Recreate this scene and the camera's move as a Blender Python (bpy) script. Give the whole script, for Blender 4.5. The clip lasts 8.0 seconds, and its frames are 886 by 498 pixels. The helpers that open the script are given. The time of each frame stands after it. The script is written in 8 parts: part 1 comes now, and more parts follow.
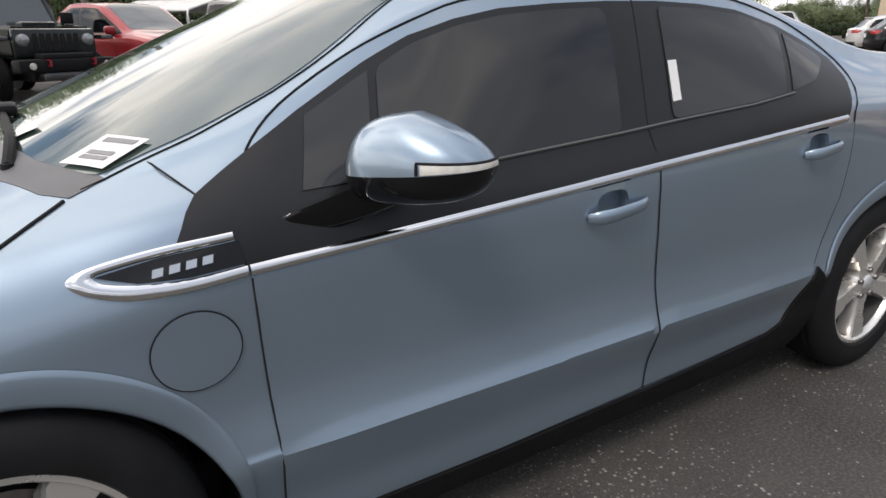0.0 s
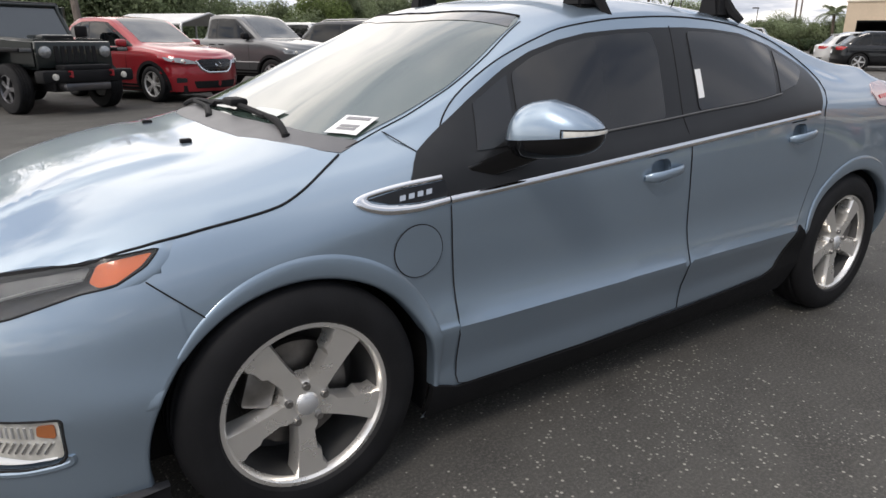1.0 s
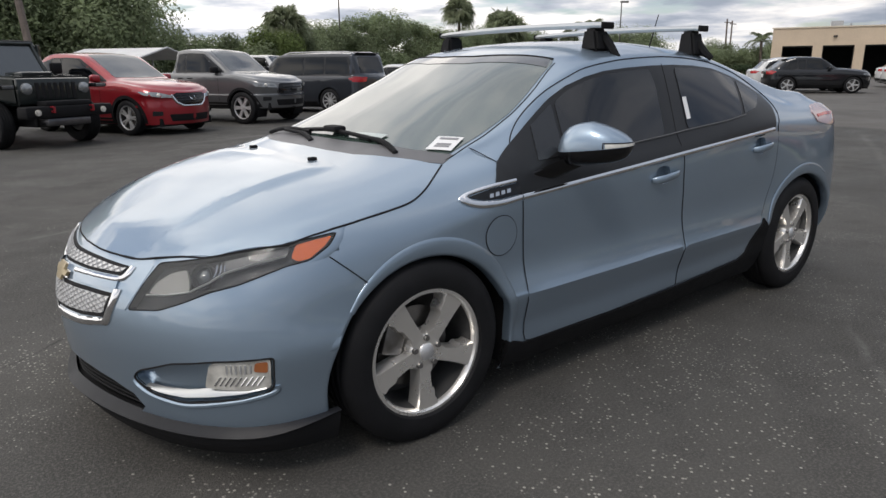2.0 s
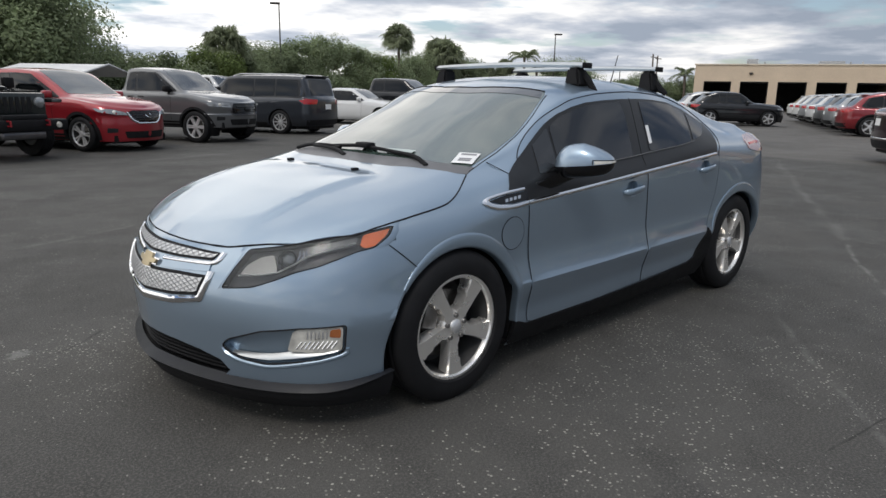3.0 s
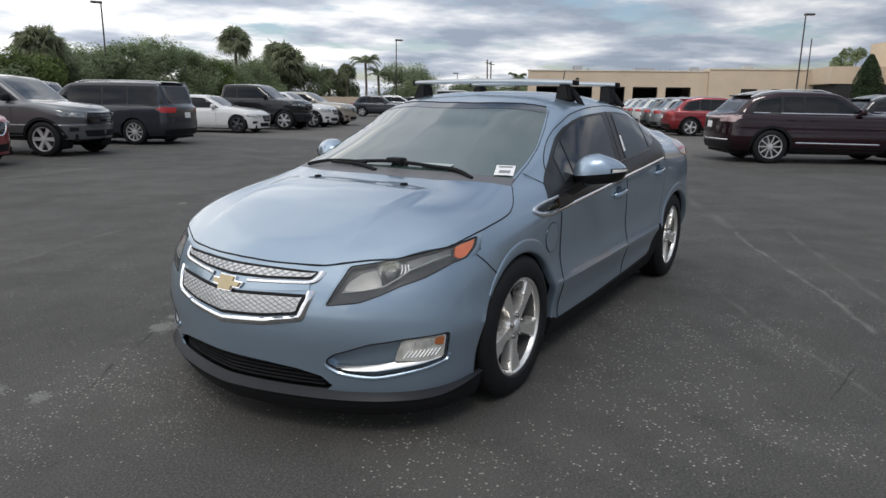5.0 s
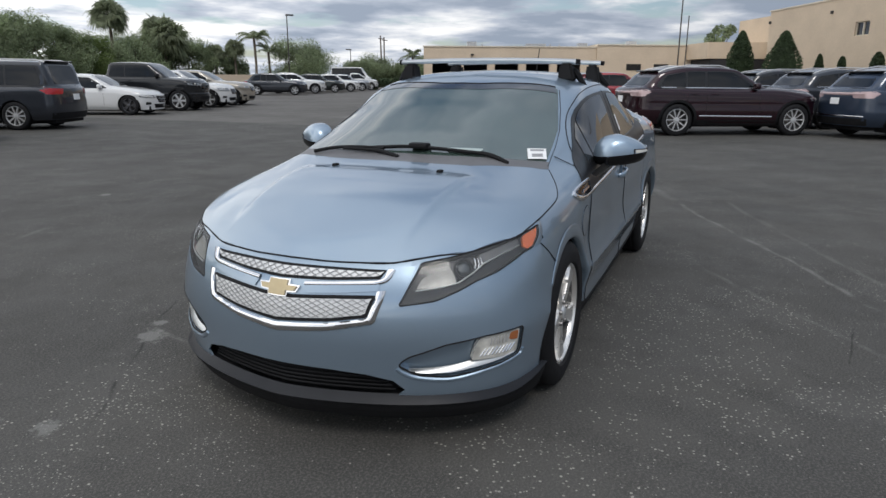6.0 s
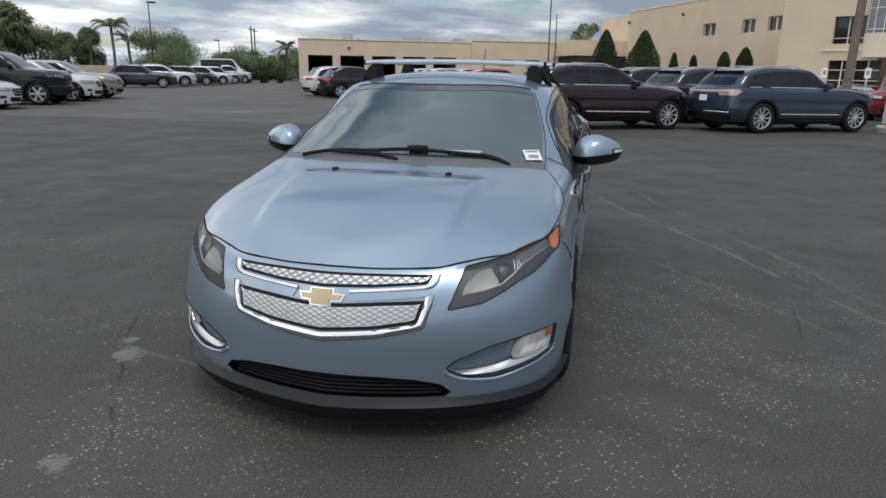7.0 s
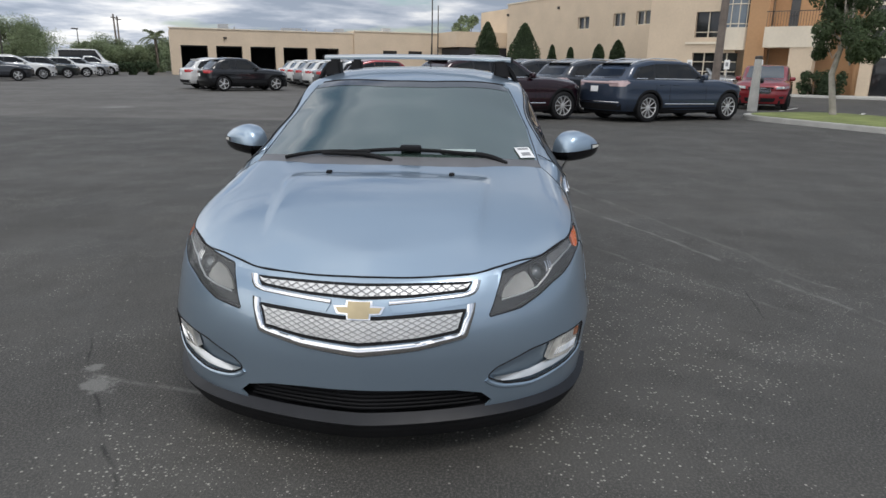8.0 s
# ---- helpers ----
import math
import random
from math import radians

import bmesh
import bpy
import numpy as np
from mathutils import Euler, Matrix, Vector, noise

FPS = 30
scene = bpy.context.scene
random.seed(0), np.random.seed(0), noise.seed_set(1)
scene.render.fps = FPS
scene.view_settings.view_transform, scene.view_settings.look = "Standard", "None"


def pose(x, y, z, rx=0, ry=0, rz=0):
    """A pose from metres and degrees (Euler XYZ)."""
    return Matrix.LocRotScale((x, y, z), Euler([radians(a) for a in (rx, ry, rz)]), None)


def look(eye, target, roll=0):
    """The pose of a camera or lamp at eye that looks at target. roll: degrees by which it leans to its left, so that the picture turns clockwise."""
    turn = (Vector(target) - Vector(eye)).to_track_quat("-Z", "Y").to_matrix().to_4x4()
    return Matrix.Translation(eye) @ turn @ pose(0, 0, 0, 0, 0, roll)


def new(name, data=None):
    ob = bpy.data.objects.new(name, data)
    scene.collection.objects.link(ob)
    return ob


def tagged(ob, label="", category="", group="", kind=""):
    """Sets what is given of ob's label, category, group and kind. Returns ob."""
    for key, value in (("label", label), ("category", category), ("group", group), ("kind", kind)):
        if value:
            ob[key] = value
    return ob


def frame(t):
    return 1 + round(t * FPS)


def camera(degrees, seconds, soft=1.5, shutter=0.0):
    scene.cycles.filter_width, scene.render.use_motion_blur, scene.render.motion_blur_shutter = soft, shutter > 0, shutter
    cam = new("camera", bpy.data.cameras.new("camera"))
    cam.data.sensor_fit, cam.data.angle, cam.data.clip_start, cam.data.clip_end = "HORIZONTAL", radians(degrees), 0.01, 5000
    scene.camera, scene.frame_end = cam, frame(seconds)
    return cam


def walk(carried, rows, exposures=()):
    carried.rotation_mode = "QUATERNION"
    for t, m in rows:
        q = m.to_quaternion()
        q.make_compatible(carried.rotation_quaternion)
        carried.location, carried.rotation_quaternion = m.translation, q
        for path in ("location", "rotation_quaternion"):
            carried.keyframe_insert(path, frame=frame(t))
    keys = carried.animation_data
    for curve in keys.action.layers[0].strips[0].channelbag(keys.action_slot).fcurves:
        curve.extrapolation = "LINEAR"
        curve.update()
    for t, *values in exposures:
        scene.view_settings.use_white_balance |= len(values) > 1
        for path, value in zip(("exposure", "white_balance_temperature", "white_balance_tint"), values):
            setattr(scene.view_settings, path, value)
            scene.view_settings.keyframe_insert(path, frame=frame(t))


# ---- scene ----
EXPOSURES = [(0.0, 0.43, 6950, 14), (0.5, 0.45, 6900, 14), (1.0, 0.40, 6850, 14), (1.5, 0.26, 6800, 14), (2.0, 0.04, 6700, 13), (3.5, -0.02, 6480, 11), (5.5, -0.04, 6380, 11), (6.0, -0.02, 6350, 11), (6.5, 0.06, 6350, 11), (7.0, -0.06, 6350, 11), (7.5, -0.14, 6400, 11), (8.0, 0.06, 6400, 11)]

cam = camera(67.2, 8.0)
PATH = [
    (0, (0.138, -1.963, 1.23), (1.14, -0.354, 0.592), 0.0),
    (0.5, (-0.249, -2.113, 1.241), (0.791, -0.523, 0.618), 0.6),
    (1, (-0.583, -2.328, 1.245), (0.481, -0.745, 0.643), 0.3),
    (1.5, (-0.976, -2.401, 1.268), (0.166, -0.868, 0.68), -1.0),
    (2, (-1.297, -2.576, 1.285), (-0.104, -1.059, 0.76), -0.5),
    (2.2, (-1.429, -2.61, 1.306), (-0.188, -1.12, 0.813), 0.1),
    (3.3, (-2.072, -2.808, 1.298), (-0.702, -1.425, 0.839), 0.8),
    (3.5, (-2.153, -2.83, 1.322), (-0.765, -1.466, 0.861), 0.5),
    (4, (-2.427, -2.734, 1.342), (-0.932, -1.483, 0.894), 0.9),
    (5.3, (-2.757, -1.95, 1.355), (-1.061, -0.987, 0.914), 0.6),
    (5.5, (-2.817, -1.832, 1.368), (-1.084, -0.94, 0.919), 0.5),
    (6, (-2.87, -1.493, 1.365), (-1.094, -0.719, 0.867), 0.3),
    (6.5, (-2.941, -1.211, 1.382), (-1.104, -0.599, 0.881), 1.0),
    (7, (-3.087, -0.932, 1.404), (-1.202, -0.503, 0.892), 0.9),
    (7.5, (-3.04, -0.648, 1.41), (-1.135, -0.326, 0.891), 1.0),
    (8, (-3.073, -0.388, 1.424), (-1.148, -0.293, 0.893), 0.9),
]
walk(cam, [(t, look(eye, target, roll)) for t, eye, target, roll in PATH], EXPOSURES)

# ---- world and sun ----
SUN_EL, SUN_AZ = radians(52), radians(215)
world = bpy.data.worlds.new("overcast_sky")
scene.world = world
world.use_nodes = True
wn, wl = world.node_tree.nodes, world.node_tree.links
wn.clear()
w_out = wn.new("ShaderNodeOutputWorld")
w_bg = wn.new("ShaderNodeBackground")
w_sky = wn.new("ShaderNodeTexSky")
w_sky.sky_type, w_sky.sun_disc = "NISHITA", False
w_sky.sun_elevation, w_sky.sun_rotation = SUN_EL, radians(90) - SUN_AZ
w_co = wn.new("ShaderNodeTexCoord")
w_sep = wn.new("ShaderNodeSeparateXYZ")
wl.new(w_co.outputs["Generated"], w_sep.inputs[0])


def w_math(op, a, b=None):
    n = wn.new("ShaderNodeMath")
    n.operation = op
    for i, v in enumerate((a, b)):
        if v is None:
            continue
        if isinstance(v, (int, float)):
            n.inputs[i].default_value = v
        else:
            wl.new(v, n.inputs[i])
    return n.outputs[0]


# clouds lie on a flat layer, so they crowd together towards the horizon
w_h = w_math("MAXIMUM", w_math("ADD", w_sep.outputs[2], 0.10), 0.05)
w_u, w_v = w_math("DIVIDE", w_sep.outputs[0], w_h), w_math("DIVIDE", w_sep.outputs[1], w_h)
w_com = wn.new("ShaderNodeCombineXYZ")
wl.new(w_u, w_com.inputs[0]), wl.new(w_v, w_com.inputs[1])


def w_noise(scale, detail, off):
    n = wn.new("ShaderNodeTexNoise")
    m = wn.new("ShaderNodeMapping")
    m.inputs["Location"].default_value = (off, off * 0.7, 0)
    wl.new(w_com.outputs[0], m.inputs[0]), wl.new(m.outputs[0], n.inputs["Vector"])
    n.inputs["Scale"].default_value, n.inputs["Detail"].default_value, n.inputs["Roughness"].default_value = scale, detail, 0.55
    return n.outputs[0]


def w_ramp(fac, stops):
    n = wn.new("ShaderNodeValToRGB")
    el = n.color_ramp.elements
    while len(el) < len(stops):
        el.new(0.5)
    for e, (p, c) in zip(el, stops):
        e.position, e.color = p, (*c, 1)
    wl.new(fac, n.inputs[0])
    return n.outputs[0]


w_cover = w_ramp(w_noise(0.95, 8, 3.1), [(0.35, (0, 0, 0)), (0.45, (1, 1, 1))])
# thicker, greyer cloud to one side
w_lean = w_math("ADD", w_math("MULTIPLY", w_sep.outputs[1], 0.12), w_math("ADD", w_math("MULTIPLY", w_sep.outputs[0], -0.065), -0.038))
w_shade = w_ramp(w_math("ADD", w_noise(0.85, 7, 11.7), w_lean), [(0.36, (3.6, 4.2, 5.1)), (0.46, (5.7, 6.2, 7.0)), (0.53, (8.7, 8.9, 9.1)), (0.59, (11.0, 11.0, 10.8)), (0.68, (13.4, 13.3, 12.9))])
w_mix = wn.new("ShaderNodeMix")
w_mix.data_type = "RGBA"
wl.new(w_cover, w_mix.inputs[0]), wl.new(w_sky.outputs[0], w_mix.inputs[6]), wl.new(w_shade, w_mix.inputs[7])
# an overcast sky is brighter overhead than near the horizon
w_side = w_math("ADD", w_math("MULTIPLY", w_sep.outputs[1], 0.16), w_math("MULTIPLY", w_sep.outputs[0], -0.14))
w_up = w_math("ADD", w_math("MULTIPLY", w_math("MAXIMUM", w_sep.outputs[2], 0.0), 0.34), w_math("ADD", w_side, 0.80))
w_mul = wn.new("ShaderNodeVectorMath")
w_mul.operation = "SCALE"
wl.new(w_mix.outputs[2], w_mul.inputs[0]), wl.new(w_up, w_mul.inputs["Scale"])
wl.new(w_mul.outputs[0], w_bg.inputs[0])
w_bg.inputs[1].default_value = 0.125
wl.new(w_bg.outputs[0], w_out.inputs[0])

sun = new("sun", bpy.data.lights.new("sun", "SUN"))
sun.data.energy, sun.data.angle, sun.data.color = 0.95, radians(14), (1.0, 0.96, 0.90)
sun.matrix_world = look((0, 0, 30), Vector((0, 0, 30)) - Vector((math.cos(SUN_EL) * math.cos(SUN_AZ), math.cos(SUN_EL) * math.sin(SUN_AZ), math.sin(SUN_EL))))


# ---- materials ----
def mat(name, base, rough=0.5, metal=0.0, vary=0.12, scale=6.0, bump=0.0, bscale=80.0, coat=0.0, rvary=0.1, spec=0.5, trans=0.0, fine=0.0, piece=0.0, dist=0.01):
    """A surface with two scales of colour variation, uneven gloss and fine relief."""
    m = bpy.data.materials.new(name)
    m.use_nodes = True
    n, l = m.node_tree.nodes, m.node_tree.links
    p = n["Principled BSDF"]
    p.inputs["Metallic"].default_value = metal
    p.inputs["Coat Weight"].default_value = coat
    p.inputs["Coat Roughness"].default_value = 0.03
    p.inputs["Specular IOR Level"].default_value = spec
    p.inputs["Transmission Weight"].default_value = trans
    co = n.new("ShaderNodeTexCoord")

    def tex(s, d):
        t = n.new("ShaderNodeTexNoise")
        t.inputs["Scale"].default_value, t.inputs["Detail"].default_value = s, d
        l.new(co.outputs["Object"], t.inputs["Vector"])
        return t.outputs[0]

    big = tex(scale, 5)
    lo, hi = [max(0, c * (1 - vary)) for c in base], [min(1, c * (1 + vary)) for c in base]
    r = n.new("ShaderNodeMix")
    r.data_type = "RGBA"
    r.inputs[6].default_value, r.inputs[7].default_value = (*lo, 1), (*hi, 1)
    mr = n.new("ShaderNodeMapRange")
    mr.inputs["From Min"].default_value, mr.inputs["From Max"].default_value = 0.3, 0.7
    l.new(big, mr.inputs[0]), l.new(mr.outputs[0], r.inputs[0])
    col = r.outputs[2]
    if fine:
        small = tex(scale * 14, 3)
        h = n.new("ShaderNodeHueSaturation")
        f = n.new("ShaderNodeMapRange")
        f.inputs["From Min"].default_value, f.inputs["From Max"].default_value = 0.25, 0.75
        f.inputs["To Min"].default_value, f.inputs["To Max"].default_value = 1 - fine, 1 + fine
        l.new(small, f.inputs[0]), l.new(f.outputs[0], h.inputs["Value"]), l.new(col, h.inputs["Color"])
        col = h.outputs[0]
    if piece:
        oi = n.new("ShaderNodeNewGeometry")
        h = n.new("ShaderNodeHueSaturation")
        f = n.new("ShaderNodeMapRange")
        f.inputs["To Min"].default_value, f.inputs["To Max"].default_value = 1 - piece, 1 + piece
        l.new(oi.outputs["Random Per Island"], f.inputs[0]), l.new(f.outputs[0], h.inputs["Value"]), l.new(col, h.inputs["Color"])
        col = h.outputs[0]
    l.new(col, p.inputs["Base Color"])
    rr = n.new("ShaderNodeMapRange")
    rr.inputs["To Min"].default_value, rr.inputs["To Max"].default_value = max(0.0, rough * (1 - rvary)), min(1.0, rough * (1 + rvary))
    l.new(tex(scale * 3, 4), rr.inputs[0]), l.new(rr.outputs[0], p.inputs["Roughness"])
    if bump:
        b = n.new("ShaderNodeBump")
        b.inputs["Strength"].default_value, b.inputs["Distance"].default_value = bump, dist
        l.new(tex(bscale, 4), b.inputs["Height"]), l.new(b.outputs[0], p.inputs["Normal"])
    return m


def paint(name, base, metal=0.45, rough=0.32):
    """Car paint: metallic flakes in the base under a clear coat."""
    m = mat(name, base, rough, metal, vary=0.03, scale=1.2, coat=1.0, rvary=0.15)
    n, l = m.node_tree.nodes, m.node_tree.links
    p = n["Principled BSDF"]
    co = n.new("ShaderNodeTexCoord")
    t = n.new("ShaderNodeTexVoronoi")
    t.inputs["Scale"].default_value = 900
    l.new(co.outputs["Object"], t.inputs["Vector"])
    b = n.new("ShaderNodeBump")
    b.inputs["Strength"].default_value, b.inputs["Distance"].default_value = 0.08, 0.001
    p.inputs["Coat Roughness"].default_value = 0.02
    if max(base) < 0.1:
        p.inputs["Specular IOR Level"].default_value = 0.08
    l.new(t.outputs["Color"], b.inputs["Height"]), l.new(b.outputs[0], p.inputs["Normal"])
    return m


M_BLUE = paint("ice_blue_paint", (0.280, 0.364, 0.450), 0.68, 0.33)
M_BLUE.node_tree.nodes["Principled BSDF"].inputs["Coat IOR"].default_value = 1.68
M_SEAM = mat("panel_gap_black", (0.008, 0.008, 0.009), 0.9, vary=0.1)
M_GLOSSBLACK = mat("gloss_black_plastic", (0.006, 0.006, 0.007), 0.10, vary=0.15, spec=0.35, coat=0.2)
M_SATIN = mat("satin_black_trim", (0.017, 0.018, 0.020), 0.34, spec=0.32, vary=0.15)
M_BLACK = mat("rough_black_plastic", (0.010, 0.010, 0.011), 0.65, spec=0.18, vary=0.2, bump=0.25, bscale=400, dist=0.002)
M_LIP = mat("scuffed_grey_plastic", (0.013, 0.014, 0.017), 0.42, spec=0.26, vary=0.2, scale=9, bump=0.15, bscale=260, dist=0.002)
M_RUBBER = mat("tyre_rubber", (0.011, 0.011, 0.012), 0.66, spec=0.22, vary=0.25, scale=9, bump=0.2, bscale=160, dist=0.003)
M_CHROME = mat("chrome", (0.82, 0.82, 0.83), 0.08, 1.0, vary=0.03)
M_ALLOY = mat("polished_alloy", (0.86, 0.835, 0.79), 0.28, 0.78, vary=0.05)
# barrel colour is darkened to hold the shade behind the spokes
M_BARREL = mat("shade_toned_wheel_barrel", (0.10, 0.10, 0.10), 0.5, 0.6, vary=0.2, scale=12)
M_DISC = mat("worn_brake_disc", (0.16, 0.15, 0.14), 0.45, 0.9, vary=0.25, scale=25)
M_DARKALLOY = mat("dark_alloy", (0.16, 0.16, 0.17), 0.35, 1.0, vary=0.1)
M_SILVERALLOY = mat("silver_alloy", (0.60, 0.60, 0.60), 0.38, 0.55, vary=0.06)
M_STEEL = mat("brake_steel", (0.30, 0.29, 0.28), 0.4, 1.0, vary=0.2, scale=25)
M_TINT = mat("tinted_glass", (0.020, 0.021, 0.023), 0.03, vary=0.05, spec=0.6)
M_GREY_GLASS = mat("dark_car_glass", (0.030, 0.036, 0.038), 0.04, vary=0.1, spec=0.6)
M_GREY_GLASS.node_tree.nodes["Principled BSDF"].inputs["IOR"].default_value = 2.0
M_ASPHALT = bpy.data.materials.new("weathered_asphalt")
M_CONCRETE = mat("kerb_concrete", (0.46, 0.45, 0.42), 0.85, vary=0.15, scale=2, bump=0.4, bscale=60, fine=0.12)
M_STUCCO = mat("beige_stucco", (0.62, 0.50, 0.37), 0.9, vary=0.06, scale=0.5, bump=0.3, bscale=30, fine=0.04)
M_STUCCO_ORANGE = mat("ochre_stucco", (0.46, 0.27, 0.14), 0.9, vary=0.07, scale=0.5, bump=0.3, bscale=30, fine=0.05)
M_STUCCO_PALE = mat("pale_cream_stucco", (0.70, 0.62, 0.50), 0.9, vary=0.06, scale=0.5, bump=0.3, bscale=30, fine=0.04)
M_BAYGLASS = mat("blue_grey_bay_glass", (0.10, 0.13, 0.16), 0.06, vary=0.15, scale=0.6, spec=0.8)
M_LINE = mat("worn_road_paint", (0.62, 0.61, 0.58), 0.8, vary=0.2, scale=3, fine=0.2)
# near-black colour that stands in for deep shade indoors and under the canopy
M_INSHADE = mat("painted_inside_shade", (0.02, 0.02, 0.022), 0.8, vary=0.4, scale=0.6)
M_LEAF = mat("oak_leaves", (0.200, 0.240, 0.135), 0.85, vary=0.40, scale=0.35, piece=0.28)
M_PALMLEAF = mat("palm_fronds", (0.190, 0.215, 0.130), 0.8, vary=0.3, scale=0.5, piece=0.3)
M_SHRUB = mat("bright_shrub_leaves", (0.12, 0.16, 0.05), 0.85, vary=0.35, scale=0.4, piece=0.35)
M_CYPRESS = mat("cypress_foliage", (0.050, 0.075, 0.036), 0.9, vary=0.35, scale=0.8, piece=0.35)
M_BARK = mat("bark", (0.16, 0.13, 0.10), 0.9, vary=0.3, scale=3, bump=0.8, bscale=14, fine=0.2, dist=0.03)
M_PALEBARK = mat("pale_smooth_bark", (0.34, 0.31, 0.27), 0.85, vary=0.25, scale=4, bump=0.5, bscale=20, fine=0.15, dist=0.02)
M_POLE = mat("dark_bronze_pole", (0.055, 0.048, 0.042), 0.45, vary=0.15, scale=2)
M_WOODPOLE = mat("weathered_wood_pole", (0.17, 0.14, 0.12), 0.9, vary=0.2, scale=3, fine=0.15)
M_GRASS = mat("lawn_grass", (0.185, 0.215, 0.065), 0.8, vary=0.3, scale=1.5, fine=0.3, bump=0.6, bscale=50, dist=0.03)
M_CARGLASS = mat("dark_side_glass", (0.004, 0.005, 0.006), 0.03, vary=0.05, spec=0.4)
M_HEADLENS = mat("shaded_headlamp_lens", (0.30, 0.31, 0.31), 0.16, 0.5, vary=0.25, scale=14, coat=1.0)
M_ROOFMETAL = mat("grey_metal_roof", (0.55, 0.55, 0.54), 0.45, 0.6, vary=0.1)
M_PALEROOF = mat("pale_sheet_metal", (0.66, 0.66, 0.65), 0.5, 0.1, vary=0.08, scale=1.5, fine=0.05)
M_WHITE = mat("white_paper", (0.80, 0.80, 0.79), 0.6, vary=0.03)
M_INK = mat("grey_ink", (0.26, 0.26, 0.27), 0.6, vary=0.05)
M_RED_LENS = mat("red_lamp_lens", (0.42, 0.015, 0.02), 0.12, vary=0.1, coat=0.6)
# pale base colour stands in for sky mirrored by reflectors behind the lens
M_CLEAR_LENS = mat("clear_lamp_lens", (0.66, 0.64, 0.58), 0.26, 0.15, vary=0.30, scale=24, coat=1.0)
M_AMBER = mat("amber_lens", (0.66, 0.13, 0.02), 0.18, vary=0.08, coat=0.8)

M_AMBER_DIM = mat("dim_amber_reflector", (0.46, 0.15, 0.05), 0.2, 0.2, vary=0.1, coat=1.0)
M_LAMPBLACK = mat("dark_lamp_housing", (0.022, 0.023, 0.024), 0.4, vary=0.3, scale=15)
M_REFLECTOR = mat("lamp_reflector_silver", (0.30, 0.295, 0.275), 0.42, 0.3, vary=0.12, scale=18)
M_SMOKE = mat("smoked_silver_plastic", (0.11, 0.113, 0.115), 0.5, 0.25, vary=0.2, scale=20)
M_MESH = mat("pressed_silver_mesh", (0.70, 0.70, 0.695), 0.38, 0.35, vary=0.05, piece=0.05)
M_MESHRIB = mat("bright_mesh_rib", (0.45, 0.45, 0.45), 0.30, 0.5, vary=0.04)
M_GOLD = mat("brushed_gold", (0.46, 0.38, 0.24), 0.38, 0.8, vary=0.06, scale=30)
M_COWL = mat("grey_scuttle_plastic", (0.13, 0.13, 0.135), 0.45, vary=0.12, bump=0.15, bscale=300, dist=0.002)
M_SCREEN = mat("green_windscreen_glass", (0.045, 0.070, 0.060), 0.04, vary=0.15, scale=2.0, spec=0.9, coat=0.6)
M_SCREEN.node_tree.nodes["Principled BSDF"].inputs["IOR"].default_value = 1.72
M_TINT.node_tree.nodes["Principled BSDF"].inputs["IOR"].default_value = 1.48
M_BAND = mat("dark_sun_band_glass", (0.030, 0.032, 0.034), 0.05, vary=0.08, spec=0.8, coat=0.8)
M_PAPERGLASS = mat("paper_behind_glass", (0.34, 0.40, 0.38), 0.08, vary=0.06, coat=0.6)
M_GREYTRIM = mat("grey_rubber_trim", (0.10, 0.10, 0.10), 0.4, vary=0.1)
# body blue made darker, so the handle cups' shade is in the colour
M_CUPSHADE = paint("shade_darkened_blue_cup_paint", (0.19, 0.25, 0.31), 0.5, 0.36)
M_MIRROR = mat("mirror_silver", (0.85, 0.86, 0.87), 0.02, 1.0, vary=0.01)
M_BARALU = mat("anodised_aluminium", (0.62, 0.63, 0.62), 0.35, 0.9, vary=0.05)
M_TAIL = mat("pale_red_lens", (0.46, 0.33, 0.33), 0.15, 0.2, vary=0.1, coat=1.0)
M_LAMPGLASS = bpy.data.materials.new("clear_polycarbonate")
M_LAMPGLASS.use_nodes = True
lp = M_LAMPGLASS.node_tree.nodes["Principled BSDF"]
lp.inputs["Base Color"].default_value = (0.80, 0.82, 0.83, 1)
lp.inputs["Transmission Weight"].default_value, lp.inputs["Roughness"].default_value, lp.inputs["IOR"].default_value = 0.93, 0.0, 1.15
lp.inputs["Coat Weight"].default_value = 0.12

M_DARKLEAF = mat("dark_broad_leaves", (0.070, 0.098, 0.046), 0.8, vary=0.35, scale=0.8, piece=0.35)


def let_light_through(m, share):
    """Thin leaves pass some light on."""
    n, l = m.node_tree.nodes, m.node_tree.links
    p, out = n["Principled BSDF"], n["Material Output"]
    t, mx = n.new("ShaderNodeBsdfTranslucent"), n.new("ShaderNodeMixShader")
    g = n.new("ShaderNodeHueSaturation")
    g.inputs["Value"].default_value = 1.5
    l.new(p.inputs["Base Color"].links[0].from_socket, g.inputs["Color"])
    l.new(g.outputs[0], t.inputs["Color"])
    mx.inputs[0].default_value = share
    l.new(p.outputs[0], mx.inputs[1]), l.new(t.outputs[0], mx.inputs[2]), l.new(mx.outputs[0], out.inputs[0])


for leafy in (M_LEAF, M_PALMLEAF, M_SHRUB, M_CYPRESS, M_DARKLEAF):
    let_light_through(leafy, 0.45)

